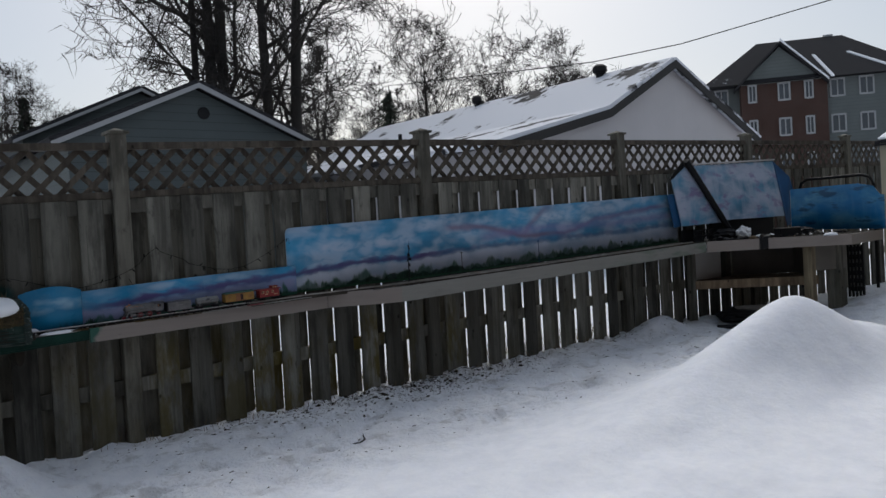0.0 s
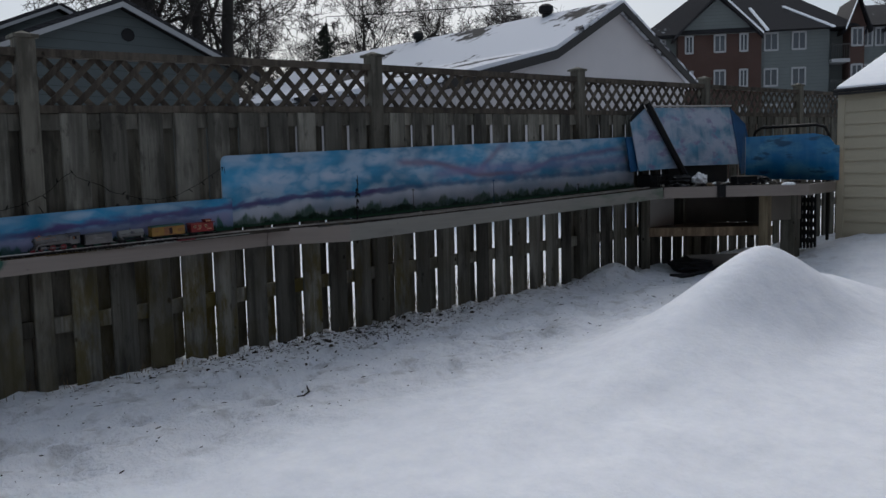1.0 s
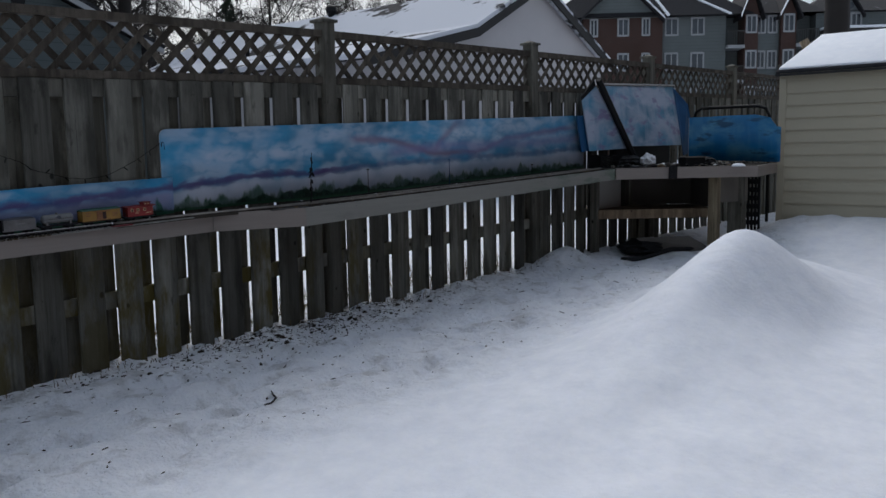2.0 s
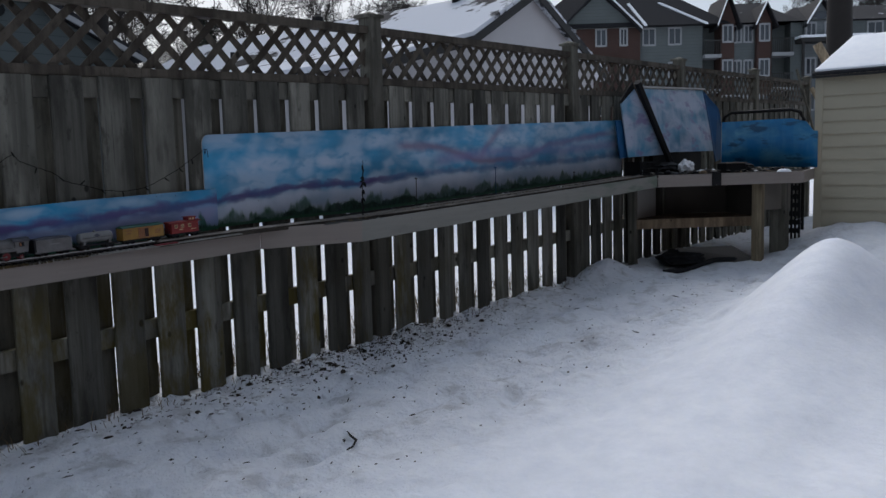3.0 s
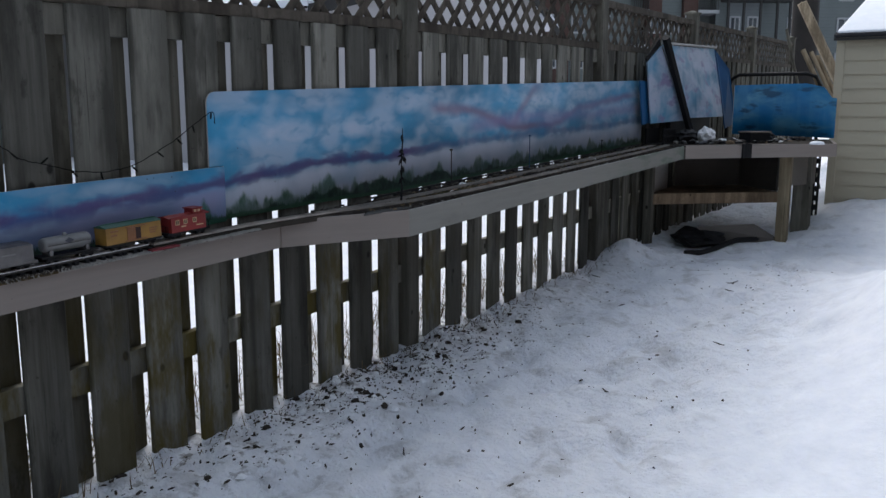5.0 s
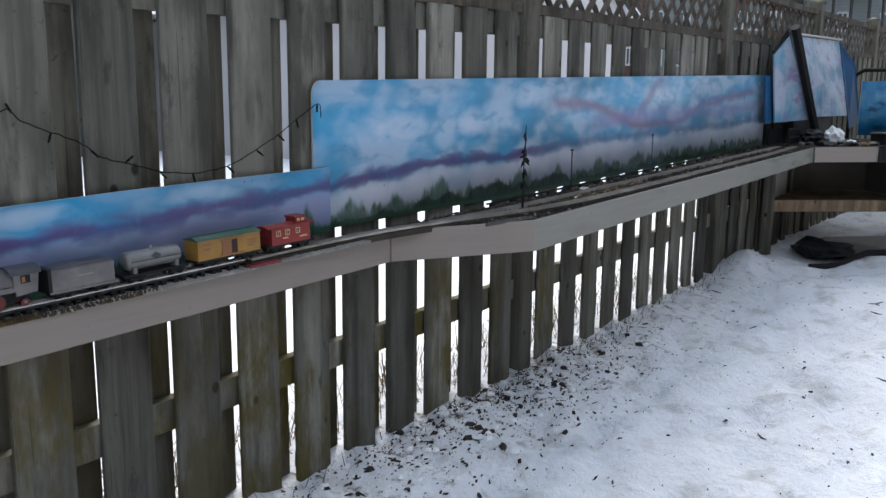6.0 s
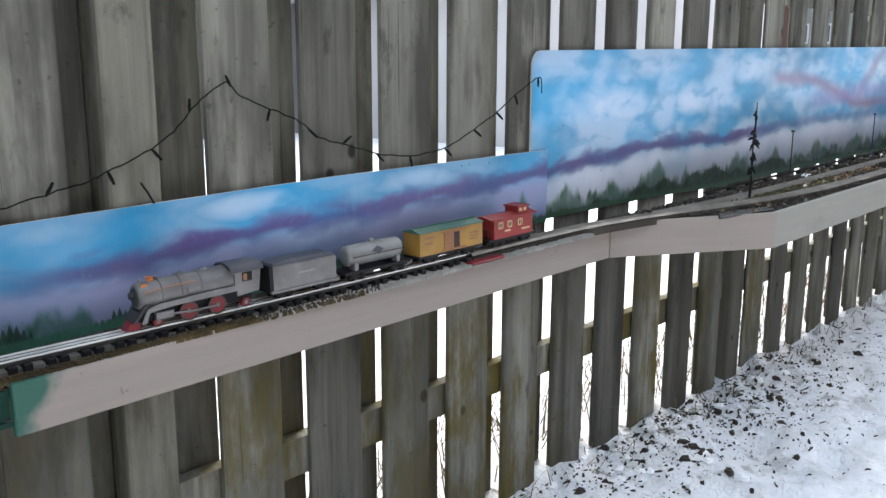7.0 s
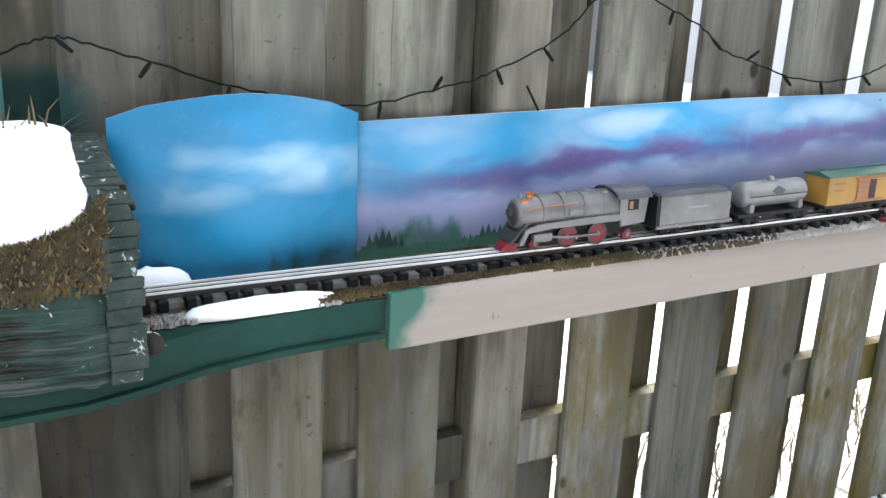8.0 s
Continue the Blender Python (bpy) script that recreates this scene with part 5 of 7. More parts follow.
def conifer(seed, height, width, label, at):
    rng = random.Random(seed)
    tree = new("conifer")
    tagged(tree, label, "tree", "conifers")
    tree.matrix_world = pose(*at)
    bm = bmesh.new()
    stem(bm, ((0, 0, 0), (0, 0, height * 0.95)), (0.14, 0.02), 7)
    part("trunk", bm, M_BARK, tree)
    verts, faces = [], []
    tiers = int(height * 4.5)
    for i in range(tiers):
        f = i / tiers
        z = height * (0.12 + 0.88 * f)
        for _ in range(13):
            a = rng.uniform(0, 6.28)
            r = width * (1 - f) ** 0.8 * rng.uniform(0.45, 1.1) + 0.08
            tip = Vector((math.cos(a) * r, math.sin(a) * r, z - r * rng.uniform(0.05, 0.45)))
            for _ in range(4):
                t = rng.uniform(0.25, 1.0)
                p = Vector((0, 0, z)).lerp(tip, t) + Vector((rng.gauss(0, 0.08), rng.gauss(0, 0.08), rng.gauss(0, 0.08)))
                s = rng.uniform(0.08, 0.2)
                e = Vector((rng.gauss(0, 1), rng.gauss(0, 1), rng.gauss(0, 0.5))).normalized() * s
                g = Vector((rng.gauss(0, 1), rng.gauss(0, 1), rng.gauss(0, 0.5))).normalized() * s * 0.5
                b = len(verts)
                verts += [tuple(p - e), tuple(p + g), tuple(p + e), tuple(p - g)]
                faces.append((b, b + 1, b + 2, b + 3))
    data = bpy.data.meshes.new("crown")
    data.from_pydata(verts, [], faces)
    data.materials.append(M_NEEDLE)
    ob = new("crown", data)
    ob.parent = tree


conifer(1, 8.8, 2.3, "small dark conifer behind the houses", (21.7, 31.2, 0))
conifer(2, 8.9, 1.25, "small dark conifer at the end of the street", (5.3, 38.3, 0))

# ---- overhead cable ----
cable = thing("overhead_cable", "dark overhead cable sagging between poles", "cable")
bm = bmesh.new()
pts = [(14.0, 20.2, 5.2), (14.0, 20.2, 6.82), (14.6, 19.4, 6.8), (18.35, 13.96, 6.83), (20.12, 11.58, 7.12), (22.33, 7.53, 7.85), (26.0, 0.8, 9.3), (30.0, -6.5, 11.0)]
stem(bm, pts, 0.018, 5)
part("wire", bm, M_CABLE, cable)


# ---- track ----
TRACK = ((-3.7, -0.105), (-3.2, -0.105), (-2.85, -0.107), (-2.5, -0.118), (-2.1, -0.128), (-1.7, -0.130), (-1.3, -0.128), (-1.05, -0.145), (-0.8, -0.195), (-0.5, -0.275), (-0.2, -0.325), (0.2, -0.345),
         (0.8, -0.345), (1.6, -0.335), (2.4, -0.33), (3.1, -0.30))
RAIL_TOP = 0.863


def spline(points, step=0.02):
    pts = [Vector((x, y, 0)) for x, y in points]
    pts = [2 * pts[0] - pts[1]] + pts + [2 * pts[-1] - pts[-2]]
    out = []
    for i in range(1, len(pts) - 2):
        a, b, c, d = pts[i - 1:i + 3]
        n = max(2, int((c - b).length / step))
        for k in range(n):
            t = k / n
            out.append(0.5 * ((2 * b) + (c - a) * t + (2 * a - 5 * b + 4 * c - d) * t * t + (3 * b - a - 3 * c + d) * t ** 3))
    out.append(pts[-2])
    return out


MAIN_LINE = spline(TRACK)


def line_at(x):
    """The point and heading of the main line at x."""
    for a, b in zip(MAIN_LINE, MAIN_LINE[1:]):
        if a.x <= x <= b.x:
            k = (x - a.x) / (b.x - a.x)
            return a.lerp(b, k), (b - a).normalized()


def sweep(bm, points, offset, half, low, high, lift=bench_lift):
    """A square bar beside a path."""
    rings = []
    for i, p in enumerate(points):
        d = (points[min(i + 1, len(points) - 1)] - points[max(i - 1, 0)]).normalized()
        n = Vector((-d.y, d.x, 0))
        ring = []
        for w, z in ((-half, low), (half, low), (half, high), (-half, high)):
            q = p + n * (offset + w)
            ring.append(bm.verts.new((q.x, q.y, z + lift(q.x))))
        rings.append(ring)
    for a, b in zip(rings, rings[1:]):
        for k in range(4):
            j = (k + 1) % 4
            bm.faces.new((a[k], a[j], b[j], b[k]))
    bm.faces.new(rings[0][::-1])
    bm.faces.new(rings[-1])


track = thing("model_railway_track", "three-rail tinplate toy train track with black ties", "track")
for off in (-0.016, 0.0, 0.016):
    bm = bmesh.new()
    sweep(bm, [p for p in MAIN_LINE if p.x < -1.6], off, 0.0017, RAIL_TOP - 0.0028, RAIL_TOP)
    part("rail", bm, M_RAIL, track)
    # Web in dark metal: the dark gaps between rail heads are put into colour.
    bm = bmesh.new()
    sweep(bm, [p for p in MAIN_LINE if p.x < -1.6], off, 0.0006, 0.853, RAIL_TOP - 0.0026)
    part("gap_dark_web", bm, M_IRON, track)
    bm = bmesh.new()
    sweep(bm, [p for p in MAIN_LINE if p.x > -1.61], off, 0.0015, 0.8535, RAIL_TOP - 0.002)
    part("rail", bm, M_RAIL_OLD, track, "rusty rail")
bm = bmesh.new()
sweep(bm, [p for p in MAIN_LINE if p.x < -1.6], 0.0, 0.015, 0.832, 0.8455)
part("roadbed", bm, M_PALE_BED, track, "pale fine ballast between the rails")
bm = bmesh.new()
box(bm, -0.0065, 0.0065, -0.029, 0.029, -0.006, 0.0095)
bevel(bm, 0.0012, 1)
tie_mesh = mesh_of("tie", bm, M_BLACK)
x = -3.05
k = 0
while x < -1.62:
    p, d = line_at(x)
    tie = new("tie", tie_mesh)
    tie.parent = track
    tie.matrix_world = pose(p.x, p.y, 0.845 + bench_lift(p.x), 0, -1.9, math.degrees(math.atan2(d.y, d.x)) + random.uniform(-4, 4))
    k += 1
    x += 0.021 if k % 2 else 0.034
side = thing("model_railway_track", "rusty toy siding track beside the backdrop", "track")
SIDING = spline(((-0.85, -0.155), (-0.6, -0.185), (-0.3, -0.20), (0.2, -0.205), (1.0, -0.20), (2.0, -0.195), (3.1, -0.19)))
for off in (-0.016, 0.0, 0.016):
    bm = bmesh.new()
    sweep(bm, SIDING, off, 0.0016, 0.842, 0.857)
    part("rail", bm, M_RAIL_OLD, side)
bm = bmesh.new()
sweep(bm, [p for p in MAIN_LINE if p.x > -1.61], 0.0, 0.023, 0.832, 0.850)
part("roadbed", bm, M_DECK, track, "grey felt roadbed")
# Shade in the gap under the backdrop, built as a black strip with blocks.
bm = bmesh.new()
sweep(bm, spline(((-0.35, -0.06), (0.5, -0.058), (1.8, -0.056), (3.15, -0.055))), 0.0, 0.003, 0.846, 0.8535)
gap_bar = part("guard_rail", bm, M_BLACK, side, "black strip for the dark gap along the backdrop foot")
for k in range(24):
    bm = bmesh.new()
    gx = -0.3 + 0.147 * k
    box(bm, gx - 0.02, gx + 0.02, -0.066, -0.05, 0.836, 0.8475, bench_lift)
    part("gap_strip_block", bm, M_BLACK, gap_bar)
bm = bmesh.new()
sweep(bm, [p for p in SIDING if p.x > -0.6], 0.0, 0.03, 0.832, 0.8455)
part("roadbed", bm, M_DECK, side, "grey felt roadbed")


# ---- ground cover on the bench ----
def scatter(name, label, category, material, count, spot, size, height, seed, lumpy=0.5, long=1.0):
    """Many small broken lumps as one object."""
    rng = random.Random(seed)
    verts, faces = [], []
    for _ in range(count):
        x, y, z = spot(rng)
        r = size * (0.35 + 1.6 * rng.random() ** 2.5) if long > 1 else size * rng.uniform(0.5, 1.4)
        turn = rng.uniform(-0.6, 1.0)
        ex, ey = math.cos(turn), math.sin(turn)
        pull = rng.uniform(1.0, long)

        def at(s, q):
            a0, b0 = s * math.cos(q) * pull, s * math.sin(q) / math.sqrt(pull)
            return x + a0 * ex - b0 * ey, y + a0 * ey + b0 * ex

        a = rng.uniform(0, 6.28)
        n = 5
        base = len(verts)
        for k in range(n):
            q = a + 2 * math.pi * k / n
            s = r * rng.uniform(1 - lumpy, 1.0)
            verts.append((*at(s, q), z - 0.2 * height))
        for k in range(n):
            q = a + 0.4 + 2 * math.pi * k / n
            s = 0.6 * r * rng.uniform(1 - lumpy, 1.0)
            verts.append((*at(s, q), z + height * rng.uniform(0.4, 1.0)))
        for k in range(n):
            j = (k + 1) % n
            faces.append((base + k, base + j, base + n + j, base + n + k))
        faces.append(tuple(base + n + k for k in range(n)))
    data = bpy.data.meshes.new(name)
    data.from_pydata(verts, [], faces)
    data.materials.append(material)
    return tagged(new(name, data), label, category, kind="stuff")


def fibres(name, label, category, material, count, spot, length, seed, lean=0.8, width=0.0018):
    """Many short bent blades as one object."""
    rng = random.Random(seed)
    verts, faces = [], []
    for _ in range(count):
        x, y, z = spot(rng)
        a = rng.uniform(0, 6.28)
        el = length * rng.uniform(0.4, 1.2)
        d = Vector((math.cos(a) * lean * rng.random(), math.sin(a) * lean * rng.random(), 1)).normalized() * el
        s = Vector((-math.sin(a), math.cos(a), 0)) * width
        p = Vector((x, y, z))
        base = len(verts)
        droop = Vector((math.cos(a), math.sin(a), -0.5)) * el * 0.35 * rng.random()
        for q, w in ((p, 1.0), (p + d * 0.6, 0.8), (p + d + droop, 0.15)):
            verts.append(tuple(q - s * w))
            verts.append(tuple(q + s * w))
        faces.append((base, base + 1, base + 3, base + 2))
        faces.append((base + 2, base + 3, base + 5, base + 4))
    data = bpy.data.meshes.new(name)
    data.from_pydata(verts, [], faces)
    data.materials.append(material)
    return tagged(new(name, data), label, category, kind="stuff")


def edge_strip(x0, x1, y0, y1, z):
    def spot(rng):
        x = rng.uniform(x0, x1)
        front = along(x, ((-1.0, -0.105), (-0.545, -0.375), (3.2, -0.375)))
        return x, rng.uniform(max(y0, front) if x > -1.0 else y0, y1), z + bench_lift(x)
    return spot


scatter("moss_strip", "dry yellow-brown moss along the bench edge", "moss", M_MOSS, 3000, edge_strip(-2.74, -2.2, -0.184, -0.156, 0.842), 0.0032, 0.007, 3)
scatter("moss_strip", "dark crumbs in the moss along the bench edge", "moss", M_DIRT, 500, edge_strip(-2.78, -1.9, -0.182, -0.156, 0.843), 0.0035, 0.007, 17)
scatter("moss_patch", "thin mossy ballast at the bench edge", "moss", M_MOSS, 260, edge_strip(-2.2, -1.95, -0.181, -0.165, 0.840), 0.006, 0.006, 4)
scatter("track_ballast", "pale grey gravel between track and bench edge", "gravel", M_GRANITE, 1300, edge_strip(-2.2, -1.15, -0.180, -0.155, 0.840), 0.006, 0.006, 5)
scatter("track_ballast", "dark gravel between track and backdrop", "gravel", M_DIRT, 700, edge_strip(-2.65, -0.9, -0.10, -0.066, 0.839), 0.007, 0.007, 6)
scatter("track_ballast", "snowy gravel in front of the track", "gravel", M_GRANITE, 900, edge_strip(-2.96, -2.68, -0.185, -0.15, 0.838), 0.004, 0.006, 7)


def patch_spot(cx, cy, rx, ry, z):
    def spot(rng):
        a, r = rng.uniform(0, 6.28), math.sqrt(rng.random())
        x = cx + rx * r * math.cos(a)
        return x, cy + ry * r * math.sin(a), z + bench_lift(x)
    return spot


scatter("moss_patch", "green and tan moss by the signal mast", "moss", M_MOSS_GREEN, 2200, patch_spot(0.0, -0.262, 0.42, 0.05, 0.842), 0.006, 0.009, 8)
scatter("leaf_litter", "dark leaf litter and bark over the bench deck", "litter", M_DIRT, 1500, edge_strip(-1.0, 3.15, -0.38, -0.09, 0.8475), 0.010, 0.007, 19, 0.7, 3.0)
scatter("leaf_litter", "pale dry leaf bits over the bench deck", "litter", M_TAN, 420, edge_strip(-0.7, 3.15, -0.37, -0.10, 0.8485), 0.010, 0.006, 20, 0.7, 3.0)
scatter("leaf_litter", "dry tan leaf litter round the signal mast", "litter", M_TAN, 500, patch_spot(0.1, -0.262, 0.6, 0.06, 0.846), 0.007, 0.006, 18)
scatter("loose_gravel", "loose brown gravel over the bench deck", "gravel", M_DIRT, 2200, edge_strip(-0.98, 3.15, -0.37, -0.09, 0.839), 0.010, 0.008, 9)
scatter("loose_gravel", "loose pale gravel over the bench deck", "gravel", M_GRANITE, 350, edge_strip(-0.6, 3.15, -0.37, -0.09, 0.839), 0.009, 0.008, 10)


def snow_lump(name, cx, cy, rx, ry, h, base, seed, label, lift=bench_lift):
    """A rounded patch of snow."""
    bm = bmesh.new()
    rng = random.Random(seed)
    n, rings = 26, 6
    wob = [rng.uniform(0.82, 1.12) for _ in range(n)]
    wob = [(wob[k - 1] + wob[k] + wob[(k + 1) % n]) / 3 for k in range(n)]
    top = bm.verts.new((cx, cy, base + h + lift(cx)))
    last = None
    for i in range(1, rings + 1):
        f = i / rings
        ring = []
        for k in range(n):
            a = 2 * math.pi * k / n
            x, y = cx + rx * f * wob[k] * math.cos(a), cy + ry * f * wob[k] * math.sin(a)
            z = base + h * math.sqrt(max(0.0, 1 - f ** 3)) * (0.92 + 0.08 * noise.noise(Vector((x * 30, y * 30, seed))))
            ring.append(bm.verts.new((x, y, z + lift(x))))
        for k in range(n):
            j = (k + 1) % n
            if last is None:
                bm.faces.new((top, ring[k], ring[j]))
            else:
                bm.faces.new((last[k], ring[k], ring[j], last[j]))
        last = ring
    bm.faces.new(last[::-1])
    return solid(name, bm, M_FRESH, label, "snow", smooth=True)


snow_lump("snow_patch", -2.80, -0.170, 0.115, 0.022, 0.019, 0.838, 1, "strip of white snow beside the track")
snow_lump("snow_patch", -2.93, -0.062, 0.058, 0.022, 0.044, 0.838, 2, "white snow drifted against the curved backdrop")
snow_lump("snow_patch", -2.82, -0.072, 0.13, 0.013, 0.013, 0.838, 3, "thin white snow behind the track")
snow_lump("snow_patch", -2.955, -0.232, 0.028, 0.018, 0.018, 0.836, 4, "small white snow clump at the tunnel mouth")
snow_lump("snow_patch", 4.1, -1.22, 0.09, 0.06, 0.03, TABLE_TOP - 0.003, 5, "white snow lump on the table corner", flat)
snow_lump("snow_patch", 0.35, -0.12, 0.05, 0.016, 0.008, 0.838, 6, "thin old snow on the bench deck")

# ---- green end of the bench and tunnel hill ----
bm = bmesh.new()
outline = [(-2.634, -0.182), (-2.78, -0.188), (-2.88, -0.205), (-2.95, -0.232), (-3.02, -0.252), (-3.25, -0.258), (-3.95, -0.258), (-3.95, -0.165), (-2.634, -0.165)]
slab(bm, outline, 0.788, 0.835, bench_lift)
part("end_board", bm, M_GREEN, bench, "dark green painted end board")
bm = bmesh.new()
slab(bm, [(x, y - 0.008) for x, y in outline[:7]] + [(-3.95, -0.10), (-2.75, -0.10)], 0.779, 0.787, bench_lift)
part("trim", bm, M_GREEN, bench)

HILL = ((-0.266, 0.812), (-0.271, 0.865), (-0.266, 0.925), (-0.252, 0.975), (-0.228, 1.013), (-0.19, 1.038), (-0.15, 1.050), (-0.085, 1.054), (-0.035, 1.052))
hill = thing("tunnel_hill", "dark green model hill with tunnel mouth and snow cap", "model hill")


def hill_profile(x, grow):
    out = []
    for y, z in HILL:
        k = noise.noise(Vector((x * 14, z * 14, 2.0))) * 0.016 + noise.noise(Vector((x * 50, z * 60, 7.0))) * 0.008
        out.append((y * (1 + grow) + k * 0.8 - 0.0, z + k * 0.5 + grow * 0.02))
    return out


bm = bmesh.new()
rows = []
xs = [-3.95 + 0.02 * k for k in range(49)]
for x in xs:
    rows.append([bm.verts.new((x, y, z + bench_lift(x))) for y, z in hill_profile(x, 0.0)])
for a, b in zip(rows, rows[1:]):
    for k in range(len(HILL) - 1):
        bm.faces.new((a[k], b[k], b[k + 1], a[k + 1]))
part("hillside", bm, M_HILL, hill, smooth=True)
def lean(z):
    """The portal leans back into the hill towards its crown."""
    return -0.020 * ease(z, 0.99, 1.055)


courses = [0.0]
while courses[-1] < 1.0:
    courses.append(courses[-1] + random.uniform(0.024, 0.052))
courses[-1] = 1.0
for i in range(len(courses) - 1):
    t0, t1 = courses[i], courses[i + 1] - 0.0006
    bm = bmesh.new()
    n = len(HILL) - 1

    def on_arch(t, out):
        s = t * n
        k = min(int(s), n - 1)
        (ya, za), (yb, zb) = HILL[k], HILL[k + 1]
        f = s - k
        y, z = ya + (yb - ya) * f, za + (zb - za) * f
        d = Vector((yb - ya, zb - za)).normalized()
        return y - d.y * out, z + d.x * out

    vs = []
    for x in (-2.992, -2.955 + random.uniform(-0.004, 0.004)):
        for t in (t0, t1):
            for out in (-0.02, 0.004 + random.uniform(0, 0.004)):
                y, z = on_arch(t, out)
                vs.append(bm.verts.new((x + lean(z) + random.uniform(-0.0015, 0.0015), y, z + bench_lift(x))))
    for q in ((0, 1, 3, 2), (4, 6, 7, 5), (0, 4, 5, 1), (2, 3, 7, 6), (0, 2, 6, 4), (1, 5, 7, 3)):
        bm.faces.new([vs[k] for k in q])
    bmesh.ops.recalc_face_normals(bm, faces=bm.faces)
    bevel(bm, 0.0018, 1)
    part("portal_stone", bm, M_PORTAL, hill)
bm = bmesh.new()
rows = []
rim = [0.0, 0.012, 0.02, 0.03, 0.055, 0.09] + [0.12 + 0.05 * k for k in range(17)]
for s in rim:
    x = -2.985 - s
    thick = 0.024 * math.sqrt(min(1.0, s / 0.06)) if s > 0 else 0.0
    row = []
    for j in range(15):
        low = 2.85 + 0.30 * noise.noise(Vector((x * 25, 0, 0))) + 1.5 * math.exp(-s / 0.028)
        t = low + (7.9 - low) * j / 14
        k = min(int(t), len(HILL) - 2)
        f = t - k
        y = HILL[k][0] + (HILL[k + 1][0] - HILL[k][0]) * f
        z = HILL[k][1] + (HILL[k + 1][1] - HILL[k][1]) * f
        edge = math.sqrt(min(1.0, j / 2.5)) if j < 3 else 1.0
        bump = 0.010 * noise.noise(Vector((x * 12, y * 12, 3.0)))
        out = (thick + bump) * edge - (0.004 if s == 0 or j == 0 else 0)
        d = Vector((HILL[k + 1][0] - HILL[k][0], HILL[k + 1][1] - HILL[k][1])).normalized()
        row.append(bm.verts.new((x + lean(z), y - d.y * out, z + d.x * out + bench_lift(x))))
    rows.append(row)
for a, b in zip(rows, rows[1:]):
    for k in range(14):
        bm.faces.new((a[k], a[k + 1], b[k + 1], b[k]))
part("snow_cap", bm, M_FRESH, hill, "thick white snow cap", smooth=True)


def moss_band(rng):
    x = rng.uniform(-3.5, -2.985)
    k = rng.uniform(2.05 + 0.45 * noise.noise(Vector((x * 22, 0, 5))), 2.95 + 1.5 * math.exp((x + 2.985) / 0.03)) - 0.25 * rng.random() ** 3
    k = min(max(k, 0.0), 6.9)
    i = int(k)
    f = k - i
    return x, HILL[i][0] + (HILL[i + 1][0] - HILL[i][0]) * f - 0.004, HILL[i][1] + (HILL[i + 1][1] - HILL[i][1]) * f + bench_lift(x)


scatter("moss_band", "brown moss under the snow on the hill", "moss", M_MOSS, 5200, moss_band, 0.0028, 0.006, 12)
# Dark crumbs mixed in to deepen the moss tone.
scatter("moss_band", "dark crumbs in the moss on the hill", "moss", M_DIRT, 1500, moss_band, 0.003, 0.007, 15)
scatter("moss_band", "olive moss on the hill", "moss", M_MOSS_GREEN, 1500, moss_band, 0.003, 0.0065, 16)
fibres("moss_band", "dry straw moss hanging on the hill", "moss", M_TAN, 1500, moss_band, 0.018, 13, 1.4, 0.0014)
fibres("dry_twigs", "dry twigs above the snow cap", "twigs", M_TAN, 60, lambda rng: (rng.uniform(-3.3, -3.02), rng.uniform(-0.08, -0.03), 1.055 + bench_lift(-3.1)), 0.06, 14, 1.5, 0.0016)
for k in range(11):
    bm = bmesh.new()
    z = 0.838 + 0.0058 * k
    pts = [(-3.6 + 0.05 * i, -0.269 + 0.003 * math.sin(i * 1.7 + k), z + 0.003 * math.sin(i * 0.8 + k * 2) + bench_lift(-3.6 + 0.05 * i)) for i in range(12)]
    stem(bm, pts, 0.0014, 5)
    part("ledge", bm, M_ROCK, hill)
bm = bmesh.new()
bmesh.ops.create_icosphere(bm, subdivisions=2, radius=0.014)
for v in bm.verts:
    v.co *= 1 + 0.3 * noise.noise(v.co * 60)
    v.co += Vector((-2.945, -0.242, 0.842 + bench_lift(-2.935)))
solid("stone", bm, M_ROCK, "small brown stone at the tunnel mouth", "stone", smooth=True)
bm = bmesh.new()
vs = [(-3.035, 0.77), (-2.985, 0.77), (-2.99, 0.715), (-3.0, 0.695), (-3.015, 0.692), (-3.028, 0.72)]
rows = [[bm.verts.new((x, y, z + bench_lift(x))) for x, z in vs] for y in (-0.20, -0.005)]
bm.faces.new(rows[0])
bm.faces.new(rows[1][::-1])
for k in range(6):
    j = (k + 1) % 6
    bm.faces.new((rows[0][k], rows[1][k], rows[1][j], rows[0][j]))
part("bracket", bm, M_ROCK, bench, "dark wooden bracket")


# ---- toy train ----
def on_wheels(base, axles, radius, gauge, mat, parent, rim=None):
    for x in axles:
        for side in (-1, 1):
            bm = bmesh.new()
            y = side * gauge / 2
            disc_bar(bm, (x, y - 0.002, radius), (x, y + 0.002, radius), radius, 18)
            disc_bar(bm, (x, y - side * 0.0035, radius), (x, y - side * 0.002, radius), radius * 1.12, 18)
            wheel = part("wheel", bm, mat, parent)
            bm = bmesh.new()
            disc_bar(bm, (x, y + side * 0.002, radius), (x, y + side * 0.0032, radius), radius * 0.42, 10)
            part("hub", bm, rim or M_SILVER, wheel)
        bm = bmesh.new()
        disc_bar(bm, (x, -gauge / 2, radius), (x, gauge / 2, radius), 0.0016, 8)
        part("axle", bm, M_IRON, parent)


